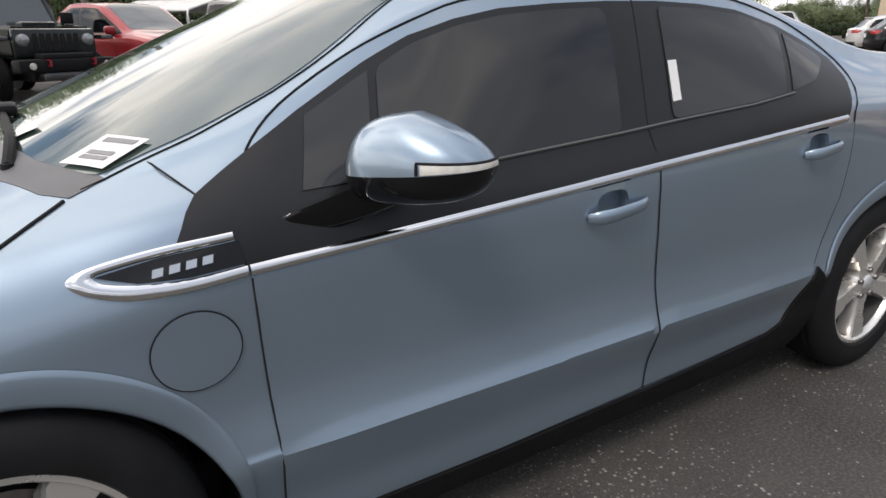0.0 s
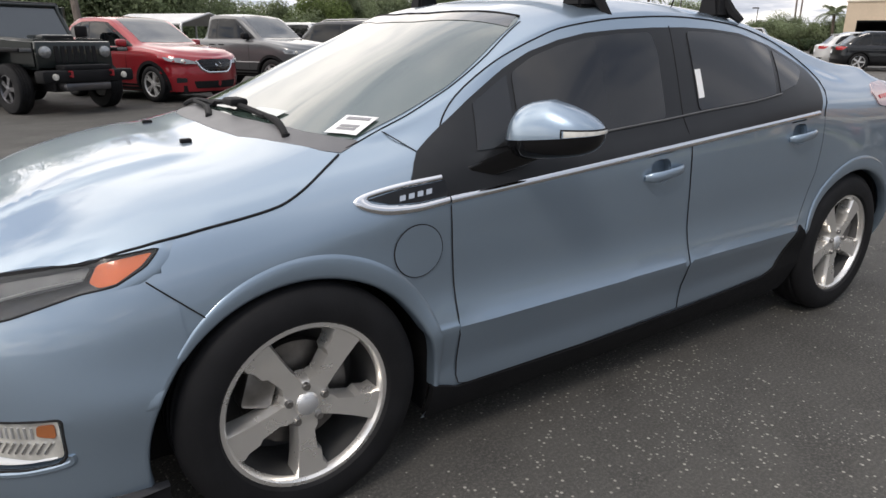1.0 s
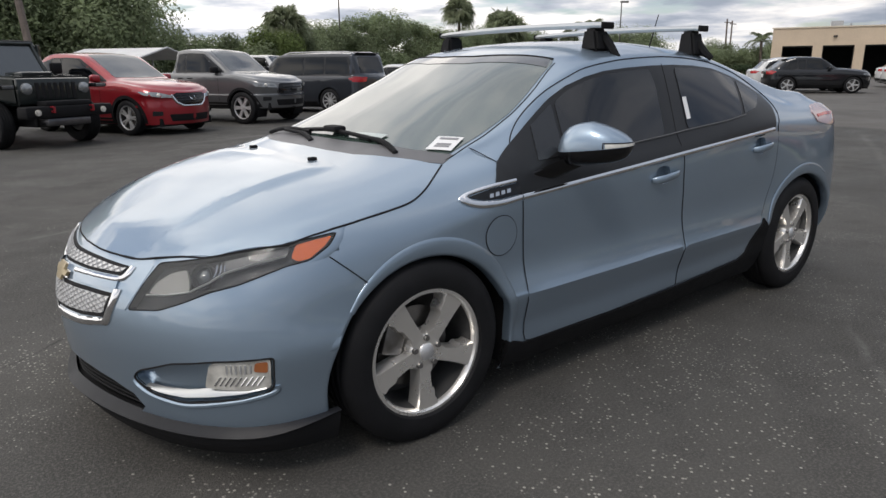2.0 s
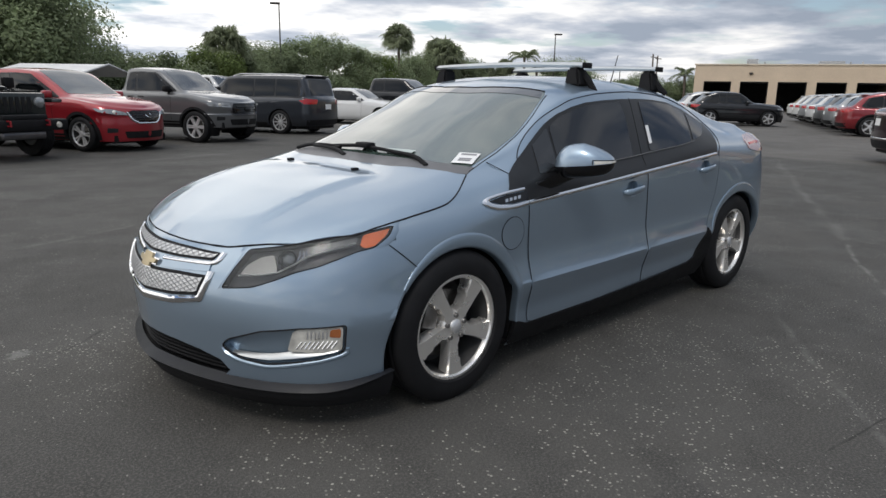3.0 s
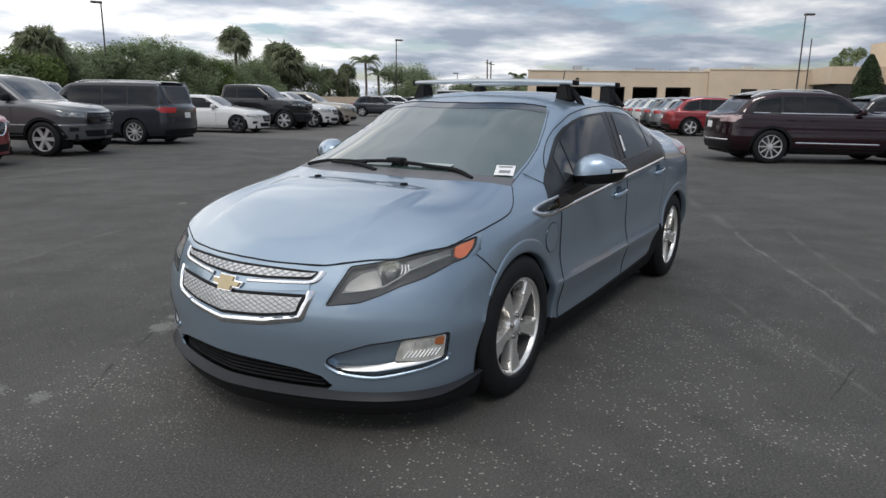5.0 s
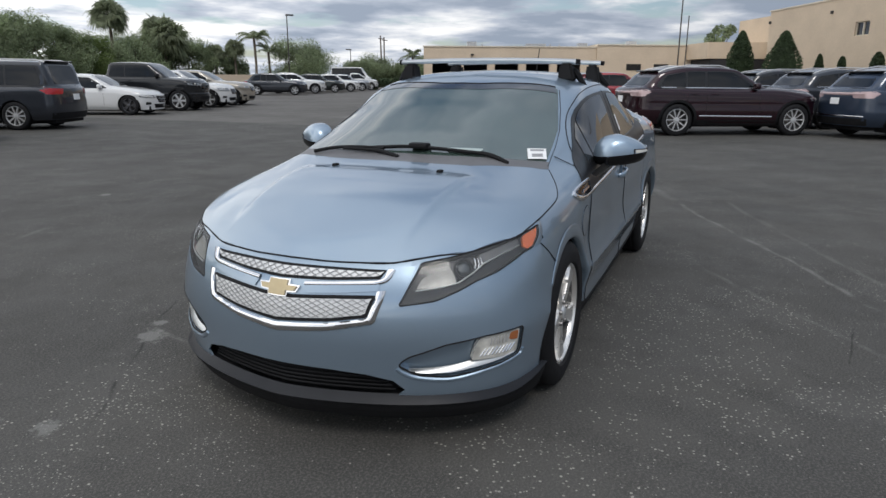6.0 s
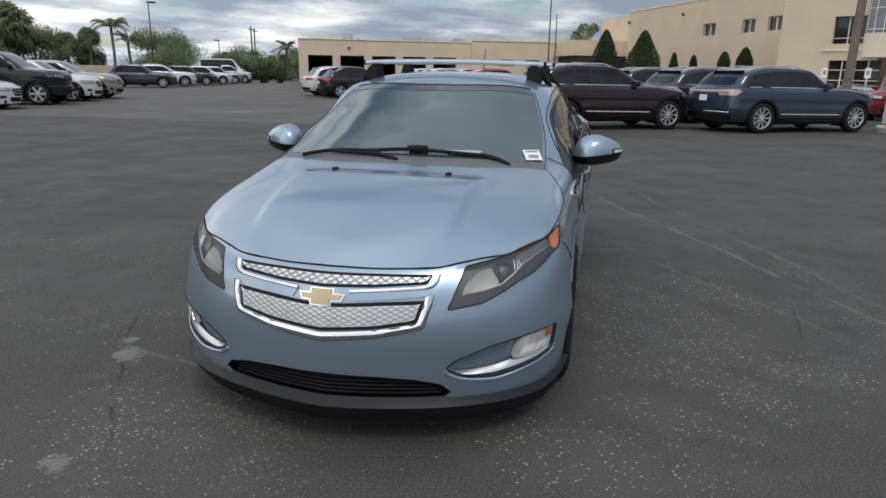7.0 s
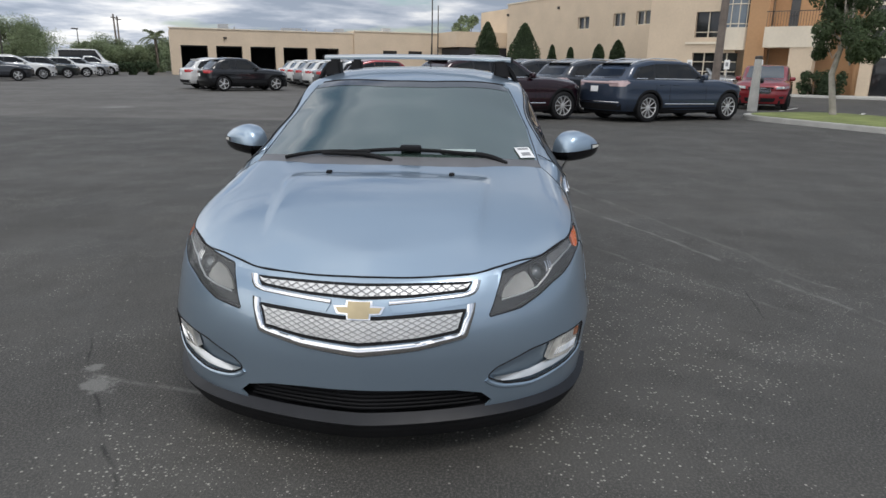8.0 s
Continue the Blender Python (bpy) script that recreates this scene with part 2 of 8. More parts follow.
# bare patches: place, half length, half width, turn
ASPHALT_PATCHES = [(0.03, -1.55, 0.45, 0.17, 50), (0.25, -2.03, 0.35, 0.14, 85), (-0.77, -0.90, 0.50, 0.26, 80), (0.80, -0.95, 0.45, 0.12, 42), (1.26, -1.41, 0.62, 0.10, 33), (0.60, -1.24, 0.30, 0.21, 40), (0.20, -1.15, 0.28, 0.18, 20), (1.02, -1.12, 0.25, 0.16, 35), (-1.05, 0.85, 0.43, 0.29, 40), (-1.35, -1.4, 0.44, 0.23, 60), (0.90, -1.52, 0.43, 0.26, 30), (1.50, -1.76, 0.43, 0.21, 30), (0.45, -1.66, 0.33, 0.21, 60), (1.38, -0.95, 0.43, 0.17, 25), (-0.35, -1.30, 0.33, 0.17, 70)]
ASPHALT_LINES = [(0.2, -3.06, 5.3, -0.84, 0.036, 4.0, 0.62), (4.8, -1.05, 13.0, 2.6, 0.10, 1.5, 0.30), (0.7, -2.45, 2.4, -1.25, 0.035, 5.0, 0.5), (1.34, -2.90, 1.58, -2.69, 0.030, 2.0, 0.9), (1.2, -2.86, 5.6, -1.35, 0.045, 3.0, 0.34), (-0.45, 0.6, -0.25, 1.6, 0.03, 5.0, 0.6), (2.0, 9.6, 5.0, 10.6, 0.12, 1.5, 0.5), (-3.0, 2.5, 1.5, 4.4, 0.06, 1.2, 0.35)]
ASPHALT_SPOTS = [(-1.4, 1.2, 0.09), (-1.3, 0.92, 0.08), (-0.4, 1.3, 0.10), (-0.22, 1.42, 0.05), (8.2, -4.1, 0.05), (2.7, 5.3, 0.08), (17.8, 11.0, 0.6)]


def build_asphalt(m):
    """Dark asphalt: stains, bare aggregate in patches, an older paler surface past a joint, scuffs and spills."""
    m.use_nodes = True
    n, l = m.node_tree.nodes, m.node_tree.links
    p = n["Principled BSDF"]
    co = n.new("ShaderNodeTexCoord").outputs["Object"]

    def math_(op, a, b=0.0, c=None):
        q = n.new("ShaderNodeMath")
        q.operation = op
        for i, v in enumerate((a, b) if c is None else (a, b, c)):
            if isinstance(v, (int, float)):
                q.inputs[i].default_value = v
            else:
                l.new(v, q.inputs[i])
        return q.outputs[0]

    def noise_(s, d=4, rough=0.6, vec=co):
        q = n.new("ShaderNodeTexNoise")
        q.inputs["Scale"].default_value, q.inputs["Detail"].default_value, q.inputs["Roughness"].default_value = s, d, rough
        l.new(vec, q.inputs["Vector"])
        return q.outputs[0]

    def span(v, a, b, c=0.0, d=1.0):
        q = n.new("ShaderNodeMapRange")
        q.interpolation_type = "SMOOTHSTEP"
        for i, k in enumerate((a, b, c, d)):
            q.inputs[i + 1].default_value = k
        l.new(v, q.inputs[0])
        return q.outputs[0]

    def blend(fac, a, b):
        q = n.new("ShaderNodeMix")
        q.data_type = "RGBA"
        for i, v in ((0, fac), (6, a), (7, b)):
            if isinstance(v, tuple):
                q.inputs[i].default_value = (*v, 1)
            elif isinstance(v, (int, float)):
                q.inputs[i].default_value = v
            else:
                l.new(v, q.inputs[i])
        return q.outputs[2]

    sep = n.new("ShaderNodeSeparateXYZ")
    l.new(co, sep.inputs[0])
    x, y = sep.outputs[0], sep.outputs[1]
    col = blend(span(noise_(0.35, 5), 0.35, 0.65), (0.041, 0.0400, 0.0370), (0.0665, 0.0640, 0.0590))
    col = blend(span(noise_(2.2, 6, 0.7), 0.42, 0.72, 0, 0.70), col, (0.036, 0.0347, 0.0322))
    col = blend(span(noise_(95, 4, 0.75), 0.45, 0.62, 0, 0.72), col, (0.132, 0.124, 0.110))
    # bare stones
    vo = n.new("ShaderNodeTexVoronoi")
    vo.inputs["Scale"].default_value = 85
    l.new(co, vo.inputs["Vector"])
    rnd = n.new("ShaderNodeSeparateColor")
    l.new(vo.outputs["Color"], rnd.inputs[0])
    worn = span(noise_(1.0, 6, 0.68), 0.49, 0.62)
    col = blend(math_("MULTIPLY", worn, 0.30), col, (0.090, 0.087, 0.080))
    stone = math_("MULTIPLY", span(vo.outputs["Distance"], 0.20, 0.34, 1, 0), math_("GREATER_THAN", math_("ADD", rnd.outputs[0], math_("MULTIPLY", worn, 0.50)), 0.984))
    col = blend(math_("MULTIPLY", stone, math_("ADD", 0.35, math_("MULTIPLY", rnd.outputs[1], 0.55))), col, (0.42, 0.40, 0.355))
    # larger chips, thick in patches a hand wide
    vb = n.new("ShaderNodeTexVoronoi")
    vb.inputs["Scale"].default_value = 46
    l.new(co, vb.inputs["Vector"])
    rb_ = n.new("ShaderNodeSeparateColor")
    l.new(vb.outputs["Color"], rb_.inputs[0])
    thick = math_("MULTIPLY", math_("MULTIPLY", span(noise_(3.2, 5, 0.65), 0.50, 0.66), span(noise_(0.45, 3), 0.42, 0.60)), 0.6)
    ragged = math_("MULTIPLY", math_("SUBTRACT", noise_(7.0, 5, 0.7), 0.5), 2.6)
    for px_, py_, half_l, half_w, deg in ASPHALT_PATCHES:
        ca, sa = math.cos(radians(deg)), math.sin(radians(deg))
        dx, dy = math_("SUBTRACT", x, px_), math_("SUBTRACT", y, py_)
        along = math_("ADD", math_("MULTIPLY", dx, ca / half_l), math_("MULTIPLY", dy, sa / half_l))
        across = math_("ADD", math_("MULTIPLY", dx, -sa / half_w), math_("MULTIPLY", dy, ca / half_w))
        d_ = math_("ADD", math_("SQRT", math_("ADD", math_("MULTIPLY", along, along), math_("MULTIPLY", across, across))), ragged)
        thick = math_("MAXIMUM", thick, span(d_, 0.55, 1.25, 1, 0))
    col = blend(math_("MULTIPLY", thick, 0.35), col, (0.100, 0.095, 0.085))
    chip = math_("MULTIPLY", span(vb.outputs["Distance"], 0.16, 0.30, 1, 0), math_("GREATER_THAN", math_("ADD", rb_.outputs[0], math_("MULTIPLY", thick, 0.55)), 0.990))
    col = blend(math_("MULTIPLY", chip, math_("ADD", 0.40, math_("MULTIPLY", rb_.outputs[1], 0.5))), col, (0.46, 0.435, 0.385))
    # the older, paler surface beyond a joint
    jag = math_("MULTIPLY", math_("SUBTRACT", noise_(0.8, 4), 0.5), 0.7)
    past = math_("ADD", math_("SUBTRACT", x, math_("ADD", 14.2, math_("MULTIPLY", y, -0.06))), jag)
    old = math_("MULTIPLY", span(past, 0.0, 0.5), span(y, -2.0, 3.0))
    col = blend(math_("MULTIPLY", old, 0.85), col, blend(span(noise_(0.25, 5), 0.3, 0.7), (0.095, 0.089, 0.080), (0.140, 0.132, 0.120)))

    def line_(x0, y0, x1, y1, w, break_scale, amount):
        dx, dy = x1 - x0, y1 - y0
        L = math.hypot(dx, dy)
        wob = math_("MULTIPLY", math_("SUBTRACT", noise_(0.5, 3), 0.5), 0.35)
        across = math_("ABSOLUTE", math_("ADD", math_("ADD", math_("MULTIPLY", math_("SUBTRACT", x, x0), -dy / L), math_("MULTIPLY", math_("SUBTRACT", y, y0), dx / L)), wob))
        along = math_("ADD", math_("MULTIPLY", math_("SUBTRACT", x, x0), dx / L), math_("MULTIPLY", math_("SUBTRACT", y, y0), dy / L))
        k = math_("MULTIPLY", span(across, 0.0, w, 1, 0), math_("MULTIPLY", span(along, 0, min(0.6, L * 0.25)), span(along, L - min(0.6, L * 0.25), L, 1, 0)))
        return math_("MULTIPLY", math_("MULTIPLY", k, span(noise_(break_scale, 6, 0.75), 0.38, 0.60)), amount)

    for args in ASPHALT_LINES:
        col = blend(line_(*args), col, (0.20, 0.195, 0.18))
    for args in ((-1.3, 0.78, -0.78, 1.06, 0.014, 3.0, 0.9), (-0.82, 1.04, 0.25, 1.74, 0.012, 3.0, 0.85), (0.6, -2.1, 1.6, -2.25, 0.010, 3.0, 0.7)):
        col = blend(line_(*args), col, (0.018, 0.017, 0.016))
    for bx, by, br in ASPHALT_SPOTS:
        d = math_("SQRT", math_("ADD", math_("POWER", math_("SUBTRACT", x, bx), 2.0), math_("POWER", math_("SUBTRACT", y, by), 2.0)))
        d = math_("ADD", d, math_("MULTIPLY", math_("SUBTRACT", noise_(9, 6, 0.75), 0.5), br * 3.4))
        col = blend(span(d, br * 0.5, br, 0.55, 0), col, (0.24, 0.235, 0.22))
    l.new(col, p.inputs["Base Color"])
    l.new(span(noise_(1.3, 4), 0.3, 0.7, 0.72, 0.90), p.inputs["Roughness"])
    p.inputs["Specular IOR Level"].default_value = 0.35
    b = n.new("ShaderNodeBump")
    b.inputs["Strength"].default_value, b.inputs["Distance"].default_value = 0.7, 0.006
    l.new(math_("ADD", noise_(140, 3), math_("MULTIPLY", math_("MAXIMUM", stone, chip), 0.5)), b.inputs["Height"])
    l.new(b.outputs[0], p.inputs["Normal"])


build_asphalt(M_ASPHALT)


# ---- mesh helpers ----
from mathutils.bvhtree import BVHTree
from mathutils import geometry


def part(name, bm, material, parent=None, label="", smooth=False, at=None):
    """Links a bmesh as one mesh object under a thing or a part."""
    me = bpy.data.meshes.new(name)
    bm.to_mesh(me)
    bm.free()
    me.materials.append(material)
    if smooth:
        me.shade_smooth() if smooth is True else me.set_sharp_from_angle(angle=radians(smooth))
    ob = new(name, me)
    if at is not None:
        ob.matrix_basis = at
    if parent is not None:
        ob.parent = parent
    if label:
        tagged(ob, label)
    return ob


def raw(verts, faces):
    bm = bmesh.new()
    vs = [bm.verts.new(v) for v in verts]
    for f in faces:
        if len(set(f)) > 2:
            try:
                bm.faces.new([vs[i] for i in f])
            except ValueError:
                pass
    return bm


def join(*bms):
    """One bmesh out of several."""
    out = bms[0]
    for b in bms[1:]:
        me = bpy.data.meshes.new("tmp")
        b.to_mesh(me)
        b.free()
        out.from_mesh(me)
        bpy.data.meshes.remove(me)
    return out


def box(x0, y0, z0, x1, y1, z1, bevel=0.0, m=None, segments=2):
    bm = bmesh.new()
    bmesh.ops.create_cube(bm, size=1.0)
    bmesh.ops.transform(bm, matrix=Matrix.Translation(((x0 + x1) / 2, (y0 + y1) / 2, (z0 + z1) / 2)) @ Matrix.Diagonal((x1 - x0, y1 - y0, z1 - z0, 1)), verts=bm.verts)
    if bevel:
        bmesh.ops.bevel(bm, geom=bm.edges[:], offset=bevel, segments=segments, affect="EDGES", profile=0.5)
    if m is not None:
        bmesh.ops.transform(bm, matrix=m, verts=bm.verts)
    return bm


def lathe(profile, n=32, axis="z", closed=False):
    """Turns (radius, height) pairs round an axis."""
    vs, fs, k = [], [], len(profile)
    for i in range(n):
        a = 2 * math.pi * i / n
        for r, h in profile:
            p = (r * math.cos(a), r * math.sin(a), h)
            vs.append(p if axis == "z" else (p[0], p[2], p[1]))
    for i in range(n):
        for j in range(k if closed else k - 1):
            q = [i * k + j, ((i + 1) % n) * k + j, ((i + 1) % n) * k + (j + 1) % k, i * k + (j + 1) % k]
            fs.append(q if axis == "z" else q[::-1])
    bm = raw(vs, fs)
    bmesh.ops.remove_doubles(bm, verts=bm.verts, dist=1e-5)
    bmesh.ops.recalc_face_normals(bm, faces=bm.faces)
    return bm


def tube(points, r, n=8, caps=True):
    """A round bar along points; r may be one radius or one for each point."""
    pts = [Vector(p) for p in points]
    rs = [r] * len(pts) if isinstance(r, (int, float)) else r
    vs, fs, last = [], [], None
    for i, p in enumerate(pts):
        d = (pts[min(i + 1, len(pts) - 1)] - pts[max(i - 1, 0)]).normalized()
        u = d.orthogonal().normalized() if last is None else (last - d * last.dot(d)).normalized()
        last = u
        w = d.cross(u)
        vs += [p + (u * math.cos(2 * math.pi * k / n) + w * math.sin(2 * math.pi * k / n)) * rs[i] for k in range(n)]
    for i in range(len(pts) - 1):
        for k in range(n):
            fs.append([i * n + k, i * n + (k + 1) % n, (i + 1) * n + (k + 1) % n, (i + 1) * n + k])
    if caps:
        fs += [list(range(n))[::-1], [(len(pts) - 1) * n + k for k in range(n)]]
    return raw(vs, fs)


def spl(*keys):
    """A smooth curve through (x, value) keys, that does not overshoot."""
    xs, ys = [k[0] for k in keys], [k[1] for k in keys]
    n = len(xs)
    d = [(ys[i + 1] - ys[i]) / (xs[i + 1] - xs[i]) for i in range(n - 1)]
    g = [d[0]] + [0 if d[i - 1] * d[i] <= 0 else 2 * d[i - 1] * d[i] / (d[i - 1] + d[i]) for i in range(1, n - 1)] + [d[-1]] if n > 2 else [d[0]] * 2

    def f(x):
        if x <= xs[0]:
            return ys[0]
        if x >= xs[-1]:
            return ys[-1]
        i = max(j for j in range(n - 1) if xs[j] <= x)
        h = xs[i + 1] - xs[i]
        t = (x - xs[i]) / h
        return ys[i] * (1 + 2 * t) * (1 - t) ** 2 + g[i] * h * t * (1 - t) ** 2 + ys[i + 1] * t * t * (3 - 2 * t) + g[i + 1] * h * t * t * (t - 1)

    return f


def smooth_line(pts, steps=6, closed=False):
    """A Catmull-Rom line through 2D or 3D points."""
    n, out = len(pts), []
    P = [Vector(p) for p in pts]
    for i in range(n if closed else n - 1):
        a, b, c, d = (P[(i - 1) % n], P[i], P[(i + 1) % n], P[(i + 2) % n]) if closed else (P[max(i - 1, 0)], P[i], P[i + 1], P[min(i + 2, n - 1)])
        for k in range(steps):
            t = k / steps
            out.append(0.5 * ((2 * b) + (c - a) * t + (2 * a - 5 * b + 4 * c - d) * t * t + (3 * b - a - 3 * c + d) * t ** 3))
    if not closed:
        out.append(P[-1].copy())
    return out


def rounded(pts, r, steps=4):
    """A closed outline with its corners rounded; r is one radius or one for each corner."""
    out, n = [], len(pts)
    for i in range(n):
        p, a, b = Vector(pts[i]), Vector(pts[i - 1]), Vector(pts[(i + 1) % n])
        q = r if isinstance(r, (int, float)) else r[i]
        u, v = a - p, b - p
        k = min(q, u.length * 0.45, v.length * 0.45)
        if k < 1e-4:
            out.append(p)
            continue
        s, e = p + u.normalized() * k, p + v.normalized() * k
        for j in range(steps + 1):
            t = j / steps
            out.append(s * (1 - t) ** 2 + p * 2 * t * (1 - t) + e * t * t)
    return out



# ---- lofted car bodies ----
class Row:
    """One line that runs round half a body, from the middle of the nose to the middle of the tail."""

    def __init__(self, xf, xr, w, z, pf=4.0, af=0.68, pr=4.0, ar=0.6):
        self.xf, self.xr, self.w, self.z, self.pf, self.af, self.pr, self.ar = xf, xr, w, z, pf, af, pr, ar

    def stations(self, c0, c1, nf, nm, nr):
        # places along each rounded end: crowded at the corner, and even beyond it
        def ends(n, p, a):
            by_turn = [(1 - math.sin(math.pi / 2 * i / n) ** (1 / a)) ** (1 / p) for i in range(n)]
            return sorted(set(by_turn) | {j / 9 for j in range(1, 7)}, reverse=True)

        out = []
        for e in ends(nf, 4.0, 0.68):
            x = c0 - (c0 - self.xf) * e
            out.append(Vector((x, -self.w(x) * (1 - e ** self.pf) ** self.af, self.z(x))))
        for i in range(nm + 1):
            x = c0 + (c1 - c0) * i / nm
            out.append(Vector((x, -self.w(x), self.z(x))))
        for e in ends(nr, 4.0, 0.6)[::-1]:
            x = c1 + (self.xr - c1) * e
            out.append(Vector((x, -self.w(x) * (1 - e ** self.pr) ** self.ar, self.z(x))))
        return out


class Shell:
    """A body surface, to lay panels, glass and lamps on."""

    def __init__(self, rows, c0, c1, nf=16, nm=90, nr=12, sub=5, arches=(), arch_in=0.55):
        lines = [r.stations(c0, c1, nf, nm, nr) for r in rows]
        k = len(lines[0])
        grid = []
        for i in range(len(lines) - 1):
            a, b, c, d = lines[max(i - 1, 0)], lines[i], lines[i + 1], lines[min(i + 2, len(lines) - 1)]
            for s in range(sub):
                t = s / sub
                grid.append([0.5 * (2 * q + (r - p) * t + (2 * p - 5 * q + 4 * r - w) * t * t + (3 * q - p - 3 * r + w) * t ** 3) for p, q, r, w in zip(a, b, c, d)])
        grid.append(lines[-1])
        vs, fs, n = [], [], len(grid)
        for side in (1, -1):
            base = len(vs)
            vs += [Vector((p.x, min(p.y, 0.0) * side, p.z)) for line in grid for p in line]
            for j in range(n - 1):
                for i in range(k - 1):
                    q = [base + j * k + i, base + j * k + i + 1, base + (j + 1) * k + i + 1, base + (j + 1) * k + i]
                    fs.append(q if side > 0 else q[::-1])
        self.tree = BVHTree.FromPolygons(vs, fs)
        keep, gone = [], set()
        for f in fs:
            c = sum((vs[i] for i in f), Vector()) / 4
            if not any(abs(c.y) > arch_in and (c.x - ax) ** 2 + (c.z - az) ** 2 < ar * ar for ax, az, ar in arches):
                keep.append(f)
            else:
                gone.update(f)
        # the edge of each wheel opening lies on its circle
        for i in gone & {i for f in keep for i in f}:
            p = vs[i]
            ax, az, ar = min(arches, key=lambda q: abs(math.hypot(p.x - q[0], p.z - q[1]) - q[2]))
            d = math.hypot(p.x - ax, p.z - az)
            if abs(d - ar) < 0.05 and abs(p.y) > arch_in:
                vs[i] = Vector((ax + (p.x - ax) * ar / d, p.y, az + (p.z - az) * ar / d))
        self.vs, self.fs = vs, keep

    def cut(self, outline, view, grow=0.03):
        """Takes away the surface under an outline, where other panels stand in its place."""
        o, a, b, d = view
        ol = [Vector(p[:2]) for p in outline]
        keep = []
        for f in self.fs:
            c = sum((self.vs[i] for i in f), Vector()) / 4
            p = Vector(((c - o).dot(a), (c - o).dot(b)))
            near = inside(p, ol) or min((p - q).length for q in ol) < grow
            if near:
                hit = self.tree.ray_cast(o + a * p.x + b * p.y, d)[0]
                near = hit is not None and (hit - c).length < 0.08
            if not near:
                keep.append(f)
        self.fs = keep

    def bm(self, test=None):
        fs = self.fs if test is None else [f for f in self.fs if test(sum((self.vs[i] for i in f), Vector()) / 4)]
        used = sorted({i for f in fs for i in f})
        at = {v: i for i, v in enumerate(used)}
        b = raw([self.vs[i] for i in used], [[at[i] for i in f] for f in fs])
        bmesh.ops.remove_doubles(b, verts=b.verts, dist=2e-4)
        return b

    def cast(self, u, v, view):
        o, a, b, d = view
        p = o + a * u + b * v
        loc, nor, _, _ = self.tree.ray_cast(p, d)
        if loc is None:
            loc, nor, _, _ = self.tree.find_nearest(p + d * 2.0)
        return loc, (nor if nor.dot(d) < 0 else -nor)


X, Y, Z = Vector((1, 0, 0)), Vector((0, 1, 0)), Vector((0, 0, 1))
SIDE = {1: (Y * -2, X, Z, Y), -1: (Y * 2, X, Z, -Y)}
FRONT, BACK, TOP = (X * -4, Y, Z, X), (X * 9, Y, Z, -X), (Z * 4, X, Y, -Z)


def slant(deg):
    """Looking at the body from ahead, turned by so many degrees towards its left side; u runs outwards."""
    d = Vector((math.cos(radians(deg)), math.sin(radians(deg)), 0))
    a = Vector((math.sin(radians(deg)), -math.cos(radians(deg)), 0))
    return (d * -4, a, Z, d)


def mirrored(bm, merge=False):
    """The same on the other side of the car; with merge, both sides in one mesh."""
    other = bm.copy()
    for v in other.verts:
        v.co.y = -v.co.y
    bmesh.ops.reverse_faces(other, faces=other.faces)
    if not merge:
        return other
    out = join(bm, other)
    bmesh.ops.remove_doubles(out, verts=out.verts, dist=2e-4)
    return out


def flip_y(view):
    return tuple(Vector((v.x, -v.y, v.z)) for v in view)


def inside(p, poly):
    c, n = False, len(poly)
    for i in range(n):
        a, b = poly[i], poly[i - 1]
        if (a[1] > p[1]) != (b[1] > p[1]) and p[0] < (b[0] - a[0]) * (p[1] - a[1]) / (b[1] - a[1]) + a[0]:
            c = not c
    return c


